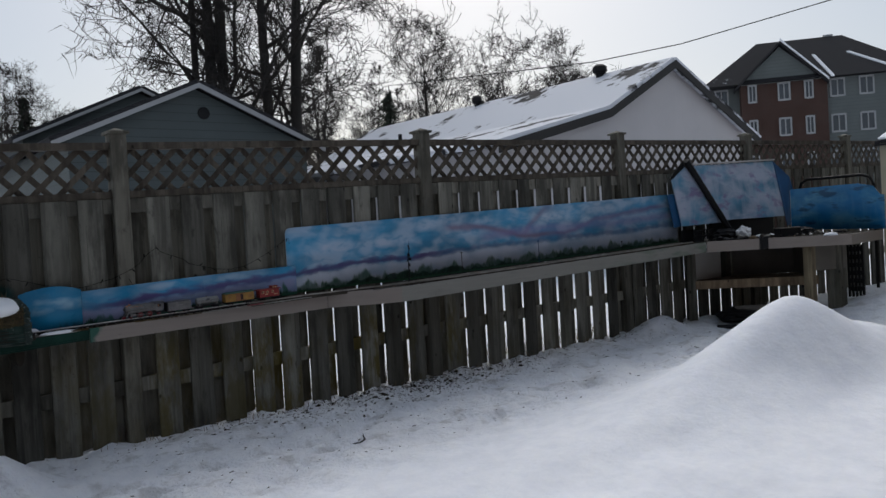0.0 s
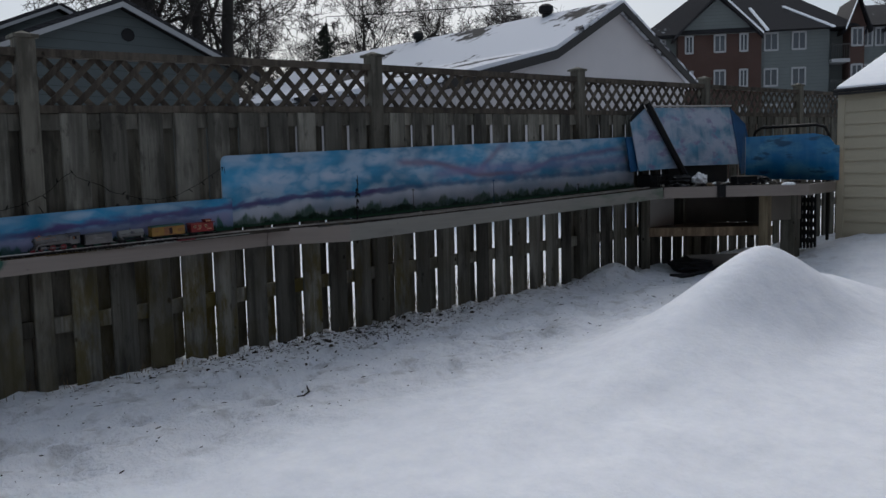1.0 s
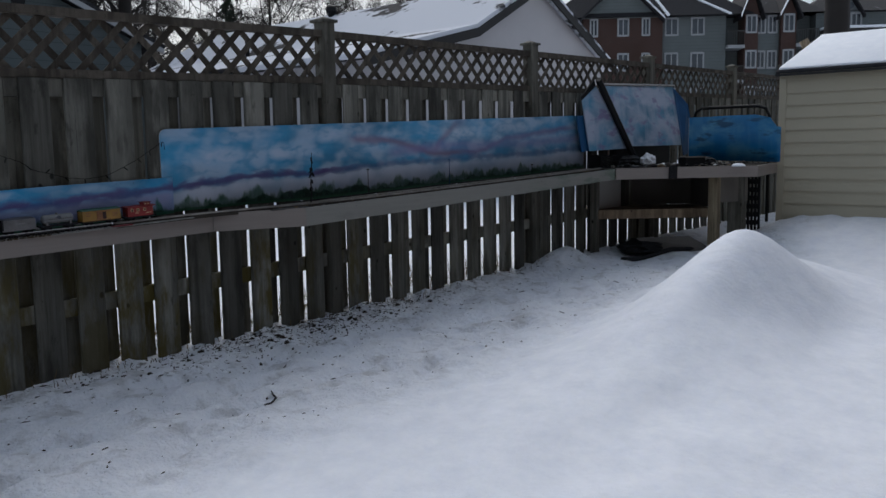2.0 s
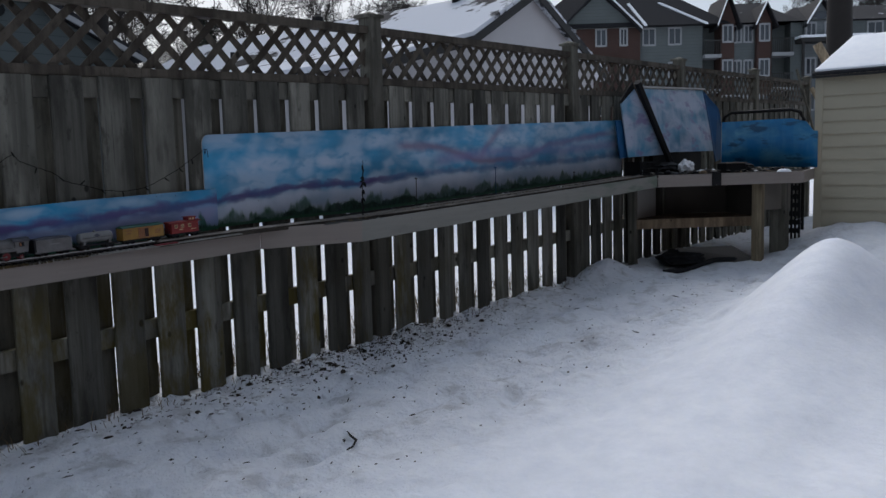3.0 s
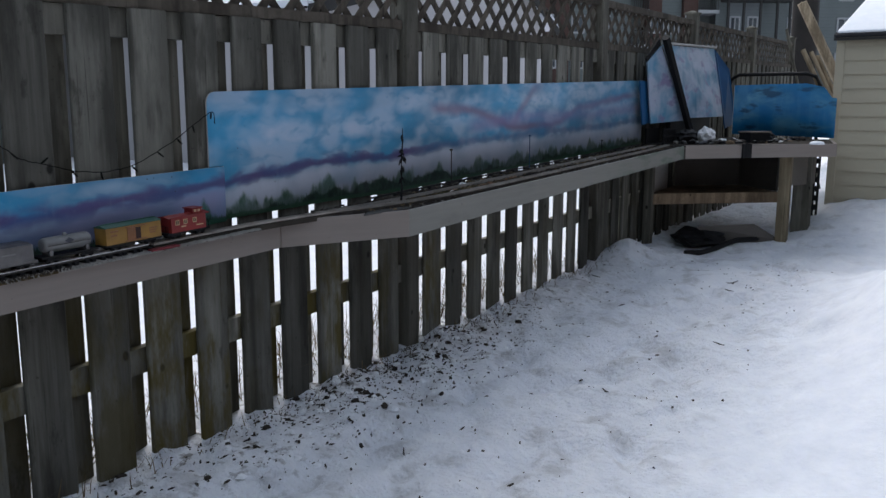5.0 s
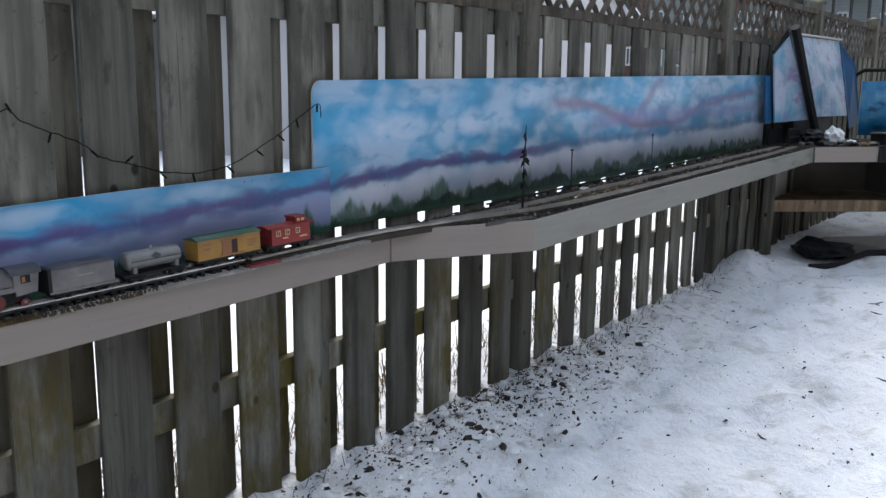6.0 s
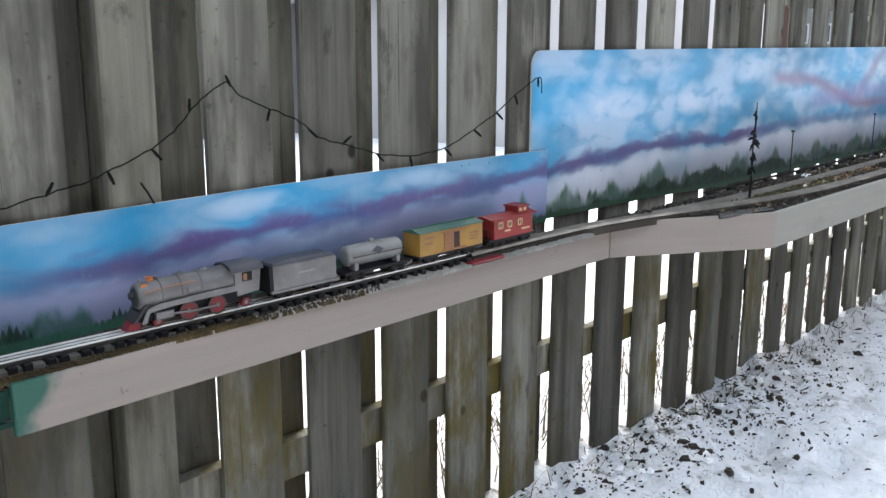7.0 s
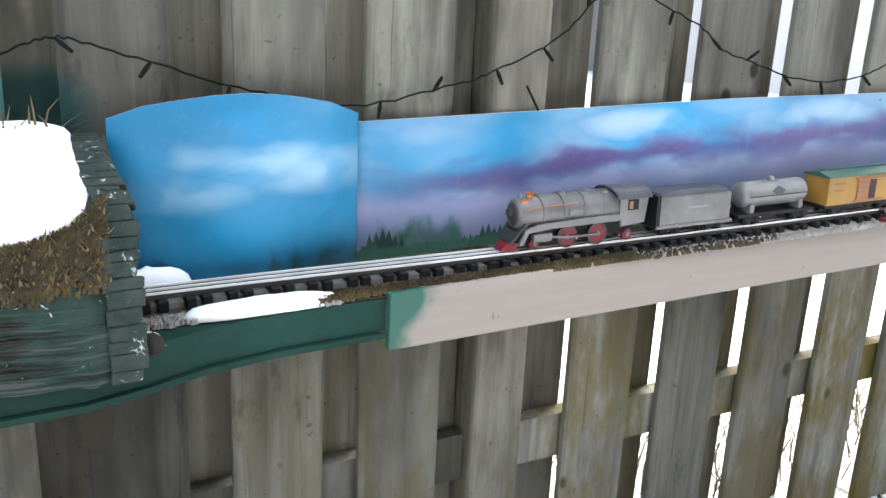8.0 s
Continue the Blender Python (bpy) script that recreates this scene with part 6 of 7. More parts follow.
def truck(x, parent):
    bm = bmesh.new()
    for side in (-1, 1):
        box(bm, x - 0.02, x + 0.02, side * 0.0195 - 0.0015, side * 0.0195 + 0.0015, 0.006, 0.0125)
        for w in (-0.0125, 0.0125):
            box(bm, x + w - 0.0035, x + w + 0.0035, side * 0.0195 - 0.003, side * 0.0195 + 0.003, 0.0035, 0.014)
    box(bm, x - 0.006, x + 0.006, -0.018, 0.018, 0.009, 0.014)
    frame_part = part("truck_frame", bm, M_BLACK, parent)
    on_wheels(None, (x - 0.0125, x + 0.0125), 0.0072, 0.032, M_BLACK, parent)
    return frame_part


def coupler(x, sign, parent):
    bm = bmesh.new()
    box(bm, min(x, x + sign * 0.014), max(x, x + sign * 0.014), -0.003, 0.003, 0.008, 0.013)
    box(bm, x + sign * 0.014 - 0.004, x + sign * 0.014 + 0.004, -0.006, 0.006, 0.006, 0.015)
    part("coupler", bm, M_SILVER, parent)


def bars(parent, x0, x1, y, z, h, mat, n=1, gap=0.004, side=-1):
    """Unreadable lettering as plain bars."""
    for k in range(n):
        bm = bmesh.new()
        box(bm, x0, x1 - 0.004 * k, y, y + side * 0.0006, z - k * gap, z - k * gap + h)
        part("lettering", bm, mat, parent)


def loft(bm, sections):
    """Joins closed rings of equal count."""
    rings = [[bm.verts.new(p) for p in ring] for ring in sections]
    n = len(rings[0])
    for a, b in zip(rings, rings[1:]):
        for k in range(n):
            j = (k + 1) % n
            bm.faces.new((a[k], a[j], b[j], b[k]))
    bm.faces.new(rings[0][::-1])
    bm.faces.new(rings[-1])


def round_ring(x, r, z, n=24, flat_side=1.0):
    return [(x, r * flat_side * math.cos(2 * math.pi * k / n), z + r * math.sin(2 * math.pi * k / n)) for k in range(n)]


def build_loco(parent):
    """Faces -x; its front buffer stands at x = 0, the rails at z = 0."""
    bm = bmesh.new()
    loft(bm, [round_ring(x, r, z) for x, r, z in ((0.020, 0.016, 0.056), (0.022, 0.0215, 0.0555), (0.026, 0.0245, 0.055), (0.05, 0.0255, 0.055), (0.12, 0.0265, 0.0555), (0.195, 0.0275, 0.056), (0.2, 0.0275, 0.056))])
    part("boiler", bm, M_SILVER, parent, smooth=True)
    for x in (0.062, 0.098, 0.135, 0.17):
        bm = bmesh.new()
        loft(bm, [round_ring(x - 0.0015, 0.0277, 0.0555, 28), round_ring(x + 0.0015, 0.0279, 0.0556, 28)])
        part("boiler_band", bm, M_SILVER, parent)
    bm = bmesh.new()
    loft(bm, [round_ring(0.0185, 0.014, 0.056), round_ring(0.0215, 0.0195, 0.0555)])
    disc_bar(bm, (0.012, 0, 0.058), (0.02, 0, 0.058), 0.006, 14)
    part("smokebox_front", bm, M_IRON, parent, "dark smokebox front with headlamp")
    for side in (-1, 1):
        bm = bmesh.new()
        y0, y1 = side * 0.0255, side * 0.0295
        out = [(0.018, 0.012), (0.026, 0.012), (0.034, 0.03), (0.075, 0.034), (0.2, 0.036), (0.2, 0.026), (0.245, 0.03), (0.245, 0.047), (0.2, 0.047), (0.13, 0.046), (0.05, 0.042), (0.03, 0.036)]
        rows = [[bm.verts.new((x, y, z)) for x, z in out] for y in (y0, y1)]
        bm.faces.new(rows[0])
        bm.faces.new(rows[1][::-1])
        for k in range(len(out)):
            j = (k + 1) % len(out)
            bm.faces.new((rows[0][k], rows[1][k], rows[1][j], rows[0][j]))
        part("running_board", bm, M_SILVER, parent)
        bm = bmesh.new()
        box(bm, 0.045, 0.078, side * 0.021 - 0.006, side * 0.021 + 0.006, 0.013, 0.027)
        bevel(bm, 0.003, 2)
        part("cylinder_block", bm, M_SILVER, parent, smooth=False)
        bm = bmesh.new()
        stem(bm, ((0.07, side * 0.0235, 0.02), (0.112, side * 0.0235, 0.016), (0.165, side * 0.0235, 0.016)), 0.002, 6)
        part("side_rod", bm, M_SILVER, parent)
        bm = bmesh.new()
        stem(bm, ((0.03, side * 0.0235, 0.064), (0.05, side * 0.0265, 0.068), (0.12, side * 0.027, 0.071)), 0.0007, 6)
        part("handrail", bm, M_COPPER, parent)
        bm = bmesh.new()
        box(bm, 0.105, 0.128, side * 0.0262 - 0.003, side * 0.0262 + 0.003, 0.05, 0.061)
        bevel(bm, 0.002, 1)
        part("running_gear_box", bm, M_SILVER, parent)
    bm = bmesh.new()
    cab = [(0.196, 0.036), (0.245, 0.036), (0.25, 0.072), (0.236, 0.078), (0.196, 0.078)]
    for y0, y1 in ((-0.03, -0.027), (0.027, 0.03)):
        rows = [[bm.verts.new((x, y, z)) for x, z in cab] for y in (y0, y1)]
        bm.faces.new(rows[0])
        bm.faces.new(rows[1][::-1])
        for k in range(5):
            j = (k + 1) % 5
            bm.faces.new((rows[0][k], rows[1][k], rows[1][j], rows[0][j]))
    box(bm, 0.196, 0.199, -0.027, 0.027, 0.036, 0.08)
    cabin = part("cab", bm, M_SILVER, parent)
    for side in (-1, 1):
        bm = bmesh.new()
        # Black plate stands for the unlit cab behind the window.
        box(bm, 0.211, 0.231, side * 0.0302 - 0.0006, side * 0.0302 + 0.0006, 0.052, 0.069)
        part("cab_window", bm, M_BLACK, cabin, "dark plate for the cab window opening")
        bm = bmesh.new()
        box(bm, 0.213, 0.220, side * 0.0310 - 0.0005, side * 0.0310 + 0.0005, 0.054, 0.066)
        part("window_post", bm, M_TAN_DOOR, cabin)
    bm = bmesh.new()
    n = 10
    arc = [(-0.034 * math.cos(math.pi * k / n), 0.074 + 0.013 * math.sin(math.pi * k / n)) for k in range(n + 1)]
    sections = [[(x, y, z) for y, z in arc] + [(x, y, z - 0.003) for y, z in arc[::-1]] for x in (0.188, 0.254)]
    loft(bm, sections)
    part("cab_roof", bm, M_SILVER_DARK, parent)
    bm = bmesh.new()
    box(bm, 0.02, 0.235, -0.014, 0.014, 0.012, 0.034)
    part("chassis", bm, M_BLACK, parent, "black chassis")
    bm = bmesh.new()
    pil = [[(0.018, -0.022, 0.015), (0.018, 0.022, 0.015), (0.018, 0.022, 0.002), (0.018, -0.022, 0.002)],
           [(0.006, -0.013, 0.013), (0.006, 0.013, 0.013), (-0.004, 0.011, 0.001), (-0.004, -0.011, 0.001)]]
    loft(bm, pil)
    bmesh.ops.recalc_face_normals(bm, faces=bm.faces)
    part("pilot", bm, M_RED_DULL, parent, "dull red pilot")
    bm = bmesh.new()
    loft(bm, [[(0.008, -0.02, 0.015), (0.008, 0.02, 0.015), (0.012, 0.02, 0.013), (0.012, -0.02, 0.013)], [(0.03, -0.026, 0.044), (0.03, 0.026, 0.044), (0.035, 0.026, 0.042), (0.035, -0.026, 0.042)]])
    part("nose_plate", bm, M_IRON, parent, "dark sloping nose")
    bm = bmesh.new()
    stem(bm, ((0.05, 0, 0.078), (0.05, 0, 0.084), (0.05, 0, 0.0865)), (0.007, 0.006, 0.0085), 14)
    part("chimney", bm, M_COPPER, parent, "copper-coloured chimney")
    bm = bmesh.new()
    stem(bm, ((0.032, 0, 0.078), (0.032, 0, 0.085)), (0.004, 0.0025), 10)
    part("bell", bm, M_SILVER, parent)
    bm = bmesh.new()
    box(bm, 0.028, 0.038, -0.016, -0.011, 0.071, 0.078)
    part("marker_plate", bm, M_COPPER, parent)
    for x, r in ((0.105, 0.0055), (0.15, 0.0065)):
        bm = bmesh.new()
        stem(bm, ((x, 0, 0.078), (x, 0, 0.083), (x, 0, 0.0855)), (r * 1.4, r * 1.2, r * 0.5), 14)
        part("dome", bm, M_SILVER, parent, smooth=True)
    for x in (0.108, 0.163):
        for side in (-1, 1):
            bm = bmesh.new()
            y = side * 0.018
            disc_bar(bm, (x, y - 0.0022, 0.0165), (x, y + 0.0022, 0.0165), 0.0165, 26)
            wheel = part("driving_wheel", bm, M_RED, parent, "red driving wheel")
            bm = bmesh.new()
            disc_bar(bm, (x, y + side * 0.0022, 0.0165), (x, y + side * 0.0036, 0.0165), 0.004, 12)
            part("hub", bm, M_SILVER, wheel)
            bm = bmesh.new()
            m = 26
            ring = []
            for rr, yy in ((0.0165, 0.0), (0.0178, 0.0), (0.0178, side * 0.0026), (0.0150, side * 0.0030)):
                ring.append([bm.verts.new((x + rr * math.cos(2 * math.pi * k / m), y + yy, 0.0165 + rr * math.sin(2 * math.pi * k / m))) for k in range(m)])
            for a, b in zip(ring, ring[1:]):
                for k in range(m):
                    j = (k + 1) % m
                    bm.faces.new((a[k], a[j], b[j], b[k]))
            part("tyre", bm, M_IRON, wheel)
    on_wheels(None, (0.052, 0.222), 0.0085, 0.032, M_RED, parent)


def build_tender(parent):
    bm = bmesh.new()
    box(bm, 0.0, 0.15, -0.028, 0.028, 0.018, 0.066)
    bevel(bm, 0.003, 2)
    part("tank", bm, M_SILVER, parent)
    bm = bmesh.new()
    loft(bm, [[(0.002, -0.0255, 0.0655), (0.002, 0.0255, 0.0655), (0.147, 0.0255, 0.0655), (0.147, -0.0255, 0.0655)], [(0.006, -0.0235, 0.0705), (0.006, 0.0235, 0.0705), (0.143, 0.0235, 0.0705), (0.143, -0.0235, 0.0705)],
              [(0.05, -0.019, 0.0745), (0.05, 0.019, 0.0745), (0.138, 0.019, 0.0735), (0.138, -0.019, 0.0735)]])
    part("coal_load", bm, M_SILVER_DARK, parent, "dark grey coal load")
    bm = bmesh.new()
    box(bm, -0.006, 0.002, -0.029, 0.029, 0.016, 0.07)
    part("front_plate", bm, M_BLACK, parent, "black front plate")
    bm = bmesh.new()
    box(bm, -0.004, 0.154, -0.0295, 0.0295, 0.014, 0.019)
    part("underframe", bm, M_SILVER, parent)
    bars(parent, 0.058, 0.098, -0.0282, 0.044, 0.004, M_SILVER_BRIGHT)
    truck(0.03, parent)
    truck(0.12, parent)
    coupler(0.154, 1, parent)


def build_tank_car(parent):
    bm = bmesh.new()
    loft(bm, [round_ring(x, r, 0.05) for x, r in ((0.014, 0.012), (0.016, 0.018), (0.02, 0.0215), (0.026, 0.0225), (0.152, 0.0225), (0.158, 0.0215), (0.162, 0.018), (0.164, 0.012))])
    part("tank", bm, M_SILVER_BRIGHT, parent, smooth=True)
    bm = bmesh.new()
    stem(bm, ((0.089, 0, 0.07), (0.089, 0, 0.0765), (0.089, 0, 0.079)), (0.007, 0.006, 0.003), 14)
    part("dome", bm, M_SILVER_BRIGHT, parent, smooth=True)
    bm = bmesh.new()
    m = pose(0.089, -0.0221, 0.057, 90 - 18, 0, 0)
    plate(bm, ((-0.015, 0), (0, -0.009), (0.015, 0), (0, 0.009)), 0.001, m)
    part("emblem", bm, M_SILVER_DARK, parent, "grey diamond emblem")
    bm = bmesh.new()
    stem(bm, ((0.022, -0.0238, 0.05), (0.156, -0.0238, 0.05)), 0.0011, 6)
    part("handrail", bm, M_IRON, parent)
    for x in (0.032, 0.146):
        bm = bmesh.new()
        box(bm, x - 0.005, x + 0.005, -0.021, 0.021, 0.021, 0.036)
        part("saddle", bm, M_SILVER, parent)
    bm = bmesh.new()
    box(bm, 0.0, 0.178, -0.024, 0.024, 0.015, 0.021)
    part("underframe", bm, M_BLACK, parent, "black underframe")
    truck(0.034, parent)
    truck(0.144, parent)
    coupler(0.0, -1, parent)
    coupler(0.178, 1, parent)


def build_box_car(parent):
    bm = bmesh.new()
    box(bm, 0.002, 0.203, -0.0275, 0.0275, 0.02, 0.071)
    part("body", bm, M_YELLOW, parent)
    bm = bmesh.new()
    loft(bm, [[(x, -0.0295, 0.071), (x, 0.0295, 0.071), (x, 0.0295, 0.073), (x, 0, 0.0805), (x, -0.0295, 0.073)] for x in (0.0, 0.205)])
    part("roof", bm, M_GREEN_ROOF, parent, "dark green roof")
    bm = bmesh.new()
    box(bm, 0.006, 0.199, -0.003, 0.003, 0.0795, 0.082)
    part("roof_walk", bm, M_GREEN_ROOF, parent)
    bm = bmesh.new()
    box(bm, 0.076, 0.106, -0.0288, -0.0274, 0.025, 0.064)
    for k in range(4):
        box(bm, 0.076, 0.106, -0.0296, -0.0286, 0.0275 + 0.0095 * k, 0.034 + 0.0095 * k)
    part("door", bm, M_TAN_DOOR, parent, "brown sliding door")
    bm = bmesh.new()
    # Dark plate on the wall; the unlit inside is put into its colour.
    box(bm, 0.107, 0.126, -0.0282, -0.0274, 0.026, 0.062)
    part("doorway", bm, M_DOORWAY, parent, "dark plate for the open doorway")
    for z in (0.0645, 0.0225):
        bm = bmesh.new()
        box(bm, 0.07, 0.148, -0.0296, -0.0274, z, z + 0.003)
        part("door_track", bm, M_TAN_DOOR, parent)
    bars(parent, 0.018, 0.045, -0.0277, 0.057, 0.005, M_TAN_DOOR, 2, 0.012)
    bars(parent, 0.158, 0.19, -0.0277, 0.05, 0.004, M_TAN_DOOR, 3, 0.007)
    bm = bmesh.new()
    box(bm, 0.0, 0.205, -0.026, 0.026, 0.014, 0.02)
    part("underframe", bm, M_BLACK, parent, "black underframe")
    truck(0.04, parent)
    truck(0.165, parent)
    coupler(0.0, -1, parent)
    coupler(0.205, 1, parent)


def build_caboose(parent):
    bm = bmesh.new()
    box(bm, 0.016, 0.160, -0.0275, 0.0275, 0.02, 0.068)
    part("body", bm, M_RED_CAR, parent)
    bm = bmesh.new()
    loft(bm, [[(x, -0.03, 0.068), (x, 0.03, 0.068), (x, 0.03, 0.070), (x, 0, 0.076), (x, -0.03, 0.070)] for x in (0.002, 0.176)])
    part("roof", bm, M_RED_CAR, parent)
    bm = bmesh.new()
    box(bm, 0.112, 0.150, -0.021, 0.021, 0.070, 0.087)
    box(bm, 0.108, 0.154, -0.024, 0.024, 0.087, 0.0905)
    cup = part("cupola", bm, M_RED_CAR, parent)
    for x in (0.122, 0.138):
        bm = bmesh.new()
        box(bm, x - 0.005, x + 0.005, -0.0216, -0.0208, 0.077, 0.0845)
        part("window", bm, M_CREAM, cup)
    for x in (0.04, 0.073, 0.112):
        bm = bmesh.new()
        for a, b, c, d in ((-0.008, -0.0058, -0.008, 0.008), (0.0058, 0.008, -0.008, 0.008), (-0.0058, 0.0058, 0.006, 0.008), (-0.0058, 0.0058, -0.008, -0.006), (-0.0008, 0.0008, -0.006, 0.006)):
            box(bm, x + a, x + b, -0.0286, -0.0274, 0.052 + c, 0.052 + d)
        win = part("window", bm, M_CREAM, parent, "cream window frame")
        bm = bmesh.new()
        box(bm, x - 0.0058, x + 0.0058, -0.0279, -0.0274, 0.046, 0.058)
        part("pane", bm, M_DOORWAY, win)
    bars(parent, 0.055, 0.075, -0.0277, 0.035, 0.004, M_CREAM)
    bars(parent, 0.118, 0.148, -0.0277, 0.032, 0.004, M_CREAM)
    bm = bmesh.new()
    box(bm, 0.0, 0.178, -0.026, 0.026, 0.014, 0.02)
    part("underframe", bm, M_BLACK, parent, "black underframe")
    for x in (0.004, 0.174):
        bm = bmesh.new()
        for y in (-0.024, -0.012, 0.012, 0.024):
            stem(bm, ((x, y, 0.02), (x, y, 0.042)), 0.0009, 5)
        stem(bm, ((x, -0.024, 0.042), (x, 0.024, 0.042)), 0.0009, 5)
        part("end_rail", bm, M_BLACK, parent)
    truck(0.038, parent)
    truck(0.14, parent)
    coupler(0.0, -1, parent)


TRAIN_HEAD = -2.425
at = TRAIN_HEAD
for name, build, length, label, kind in (("toy_locomotive", build_loco, 0.25, "silver-grey die-cast toy steam locomotive with red wheels", "locomotive"),
                                         ("toy_tender", build_tender, 0.15, "silver-grey toy tender behind the locomotive", "tender"),
                                         ("toy_tank_car", build_tank_car, 0.178, "bright silver toy tank car with diamond emblem", "rail car"),
                                         ("toy_box_car", build_box_car, 0.205, "yellow toy box car with dark green roof", "rail car"),
                                         ("toy_caboose", build_caboose, 0.178, "red toy caboose with cupola and cream windows", "rail car")):
    a, _ = line_at(at + 0.04)
    b, _ = line_at(at + length - 0.04)
    d = (b - a).normalized()
    o = a - d * 0.04
    vehicle = new(name)
    vehicle.empty_display_size = 0.05
    tagged(vehicle, label, kind, "toy train")
    vehicle.matrix_world = pose(o.x, o.y, RAIL_TOP + bench_lift(o.x) + 0.0005, 0, -math.degrees(math.atan(0.033)), math.degrees(math.atan2(d.y, d.x)))
    build(vehicle)
    at += length + 0.024


# ---- light string on the fence ----
def string_of_lights(points, seed):
    rng = random.Random(seed)
    string = thing("light_string", "dark green string of tiny lights hung on the fence", "light string")
    pts = [Vector((x - 0.010, y - 0.014, z + 0.033 * x)) for x, y, z in points]
    pts = [2 * pts[0] - pts[1]] + pts + [2 * pts[-1] - pts[-2]]
    out = []
    for i in range(1, len(pts) - 2):
        a, b, c, d = pts[i - 1:i + 3]
        for k in range(8):
            t = k / 8
            out.append(0.5 * ((2 * b) + (c - a) * t + (2 * a - 5 * b + 4 * c - d) * t * t + (3 * b - a - 3 * c + d) * t ** 3) + Vector((0, 0, rng.uniform(-0.002, 0.002))))
    out.append(pts[-2])
    bm = bmesh.new()
    stem(bm, out, 0.0015, 5)
    part("wire", bm, M_CABLE, string)
    run = 0.0
    nxt = 0.06
    for a, b in zip(out, out[1:]):
        run += (b - a).length
        if run > nxt:
            nxt += rng.uniform(0.085, 0.12)
            w = Vector((rng.uniform(-0.8, 0.8), -0.35, rng.choice((-1, -1, 1)) * rng.uniform(0.6, 1.0))).normalized()
            bm = bmesh.new()
            stem(bm, (b, b + w * 0.010, b + w * 0.026), (0.0020, 0.0034, 0.0024), 6)
            part("bulb", bm, M_CABLE, string)


string_of_lights(((-3.6, -0.012, 1.12), (-3.3, -0.012, 1.10), (-3.09, -0.012, 1.152), (-3.02, -0.012, 1.176), (-2.98, -0.012, 1.170), (-2.87, -0.012, 1.135), (-2.77, -0.012, 1.106), (-2.62, -0.012, 1.079), (-2.46, -0.014, 1.106),
                  (-2.39, -0.018, 1.126), (-2.28, -0.014, 1.174), (-2.21, -0.010, 1.235), (-2.15, -0.010, 1.273), (-2.11, -0.010, 1.243), (-1.99, -0.010, 1.194), (-1.93, -0.010, 1.153), (-1.83, -0.010, 1.122),
                  (-1.72, -0.010, 1.095), (-1.60, -0.010, 1.094), (-1.52, -0.010, 1.113), (-1.39, -0.010, 1.169), (-1.28, -0.012, 1.230), (-1.235, -0.036, 1.26), (-1.225, -0.036, 1.22)), 5)
bm = bmesh.new()
stem(bm, ((-2.34, -0.016, 1.03), (-2.335, -0.02, 1.02), (-2.325, -0.02, 1.005), (-2.32, -0.034, 0.985)), 0.002, 5)
solid("hanging_wire", bm, M_CABLE, "short loose wire hooked over the backdrop", "wire")

# ---- signal mast and model poles ----
mast = thing("signal_mast", "dark model tree mast standing on the bench", "model mast")
base = Vector((-0.35, -0.224, 0.838 + bench_lift(-0.35)))
tip = Vector((-0.325, -0.215, 1.150))
bm = bmesh.new()
stem(bm, [base.lerp(tip, t) + Vector((0.004 * math.sin(t * 9), 0, 0)) for t in (0, 0.2, 0.4, 0.6, 0.8, 1.0)], (0.005, 0.0048, 0.0045, 0.004, 0.003, 0.0012), 8)
part("mast", bm, M_BLACK, mast)
rng = random.Random(4)
for t, n, r in ((0.33, 4, 0.014), (0.47, 4, 0.012), (0.62, 8, 0.019), (0.70, 5, 0.013), (0.88, 4, 0.012)):
    bm = bmesh.new()
    for _ in range(n):
        a = rng.uniform(0, 6.28)
        p = base.lerp(tip, t + rng.uniform(-0.03, 0.03))
        q = p + Vector((math.cos(a) * r, math.sin(a) * r, -rng.uniform(0.006, 0.03)))
        stem(bm, (p, p.lerp(q, 0.5) + Vector((0, 0, 0.002)), q), (0.004, 0.005, 0.0015), 5)
    part("bough", bm, M_BLACK, mast)
for x, y, h, m in ((0.30, -0.075, 0.18, M_IRON), (1.18, -0.075, 0.20, M_PAINT_BLUE), (-0.86, -0.165, 0.028, M_IRON), (2.3, -0.08, 0.10, M_IRON)):
    bm = bmesh.new()
    z = 0.838 + bench_lift(x)
    stem(bm, ((x, y, z), (x, y, z + h)), 0.0024, 7)
    pole = thing("model_pole", "thin dark model pole standing on the bench", "model pole")
    part("shaft", bm, m, pole)
    bm = bmesh.new()
    box(bm, x - 0.008, x + 0.008, y - 0.004, y + 0.004, z + h - 0.004, z + h + 0.004)
    part("cap", bm, m, pole)

# ---- loose bits on the bench deck ----
rng = random.Random(21)
for k in range(34):
    x = rng.uniform(-0.1, 3.1)
    y = rng.uniform(-0.30, -0.11)
    z = 0.845 + bench_lift(x)
    a = rng.uniform(-0.5, 0.5)
    n = rng.uniform(0.02, 0.075)
    bm = bmesh.new()
    d = Vector((math.cos(a), math.sin(a) * 0.6, 0.033))
    stem(bm, (Vector((x, y, z)), Vector((x, y, z)) + d * n * 0.5 + Vector((0, 0, 0.004)), Vector((x, y, z)) + d * n), (0.004, 0.0055, 0.003), 6)
    solid("wood_chip", bm, rng.choice((M_POLE, M_POLE, M_WHITE, M_TIMBER)), "small pale stick lying on the bench deck", "stick", "sticks on the bench")
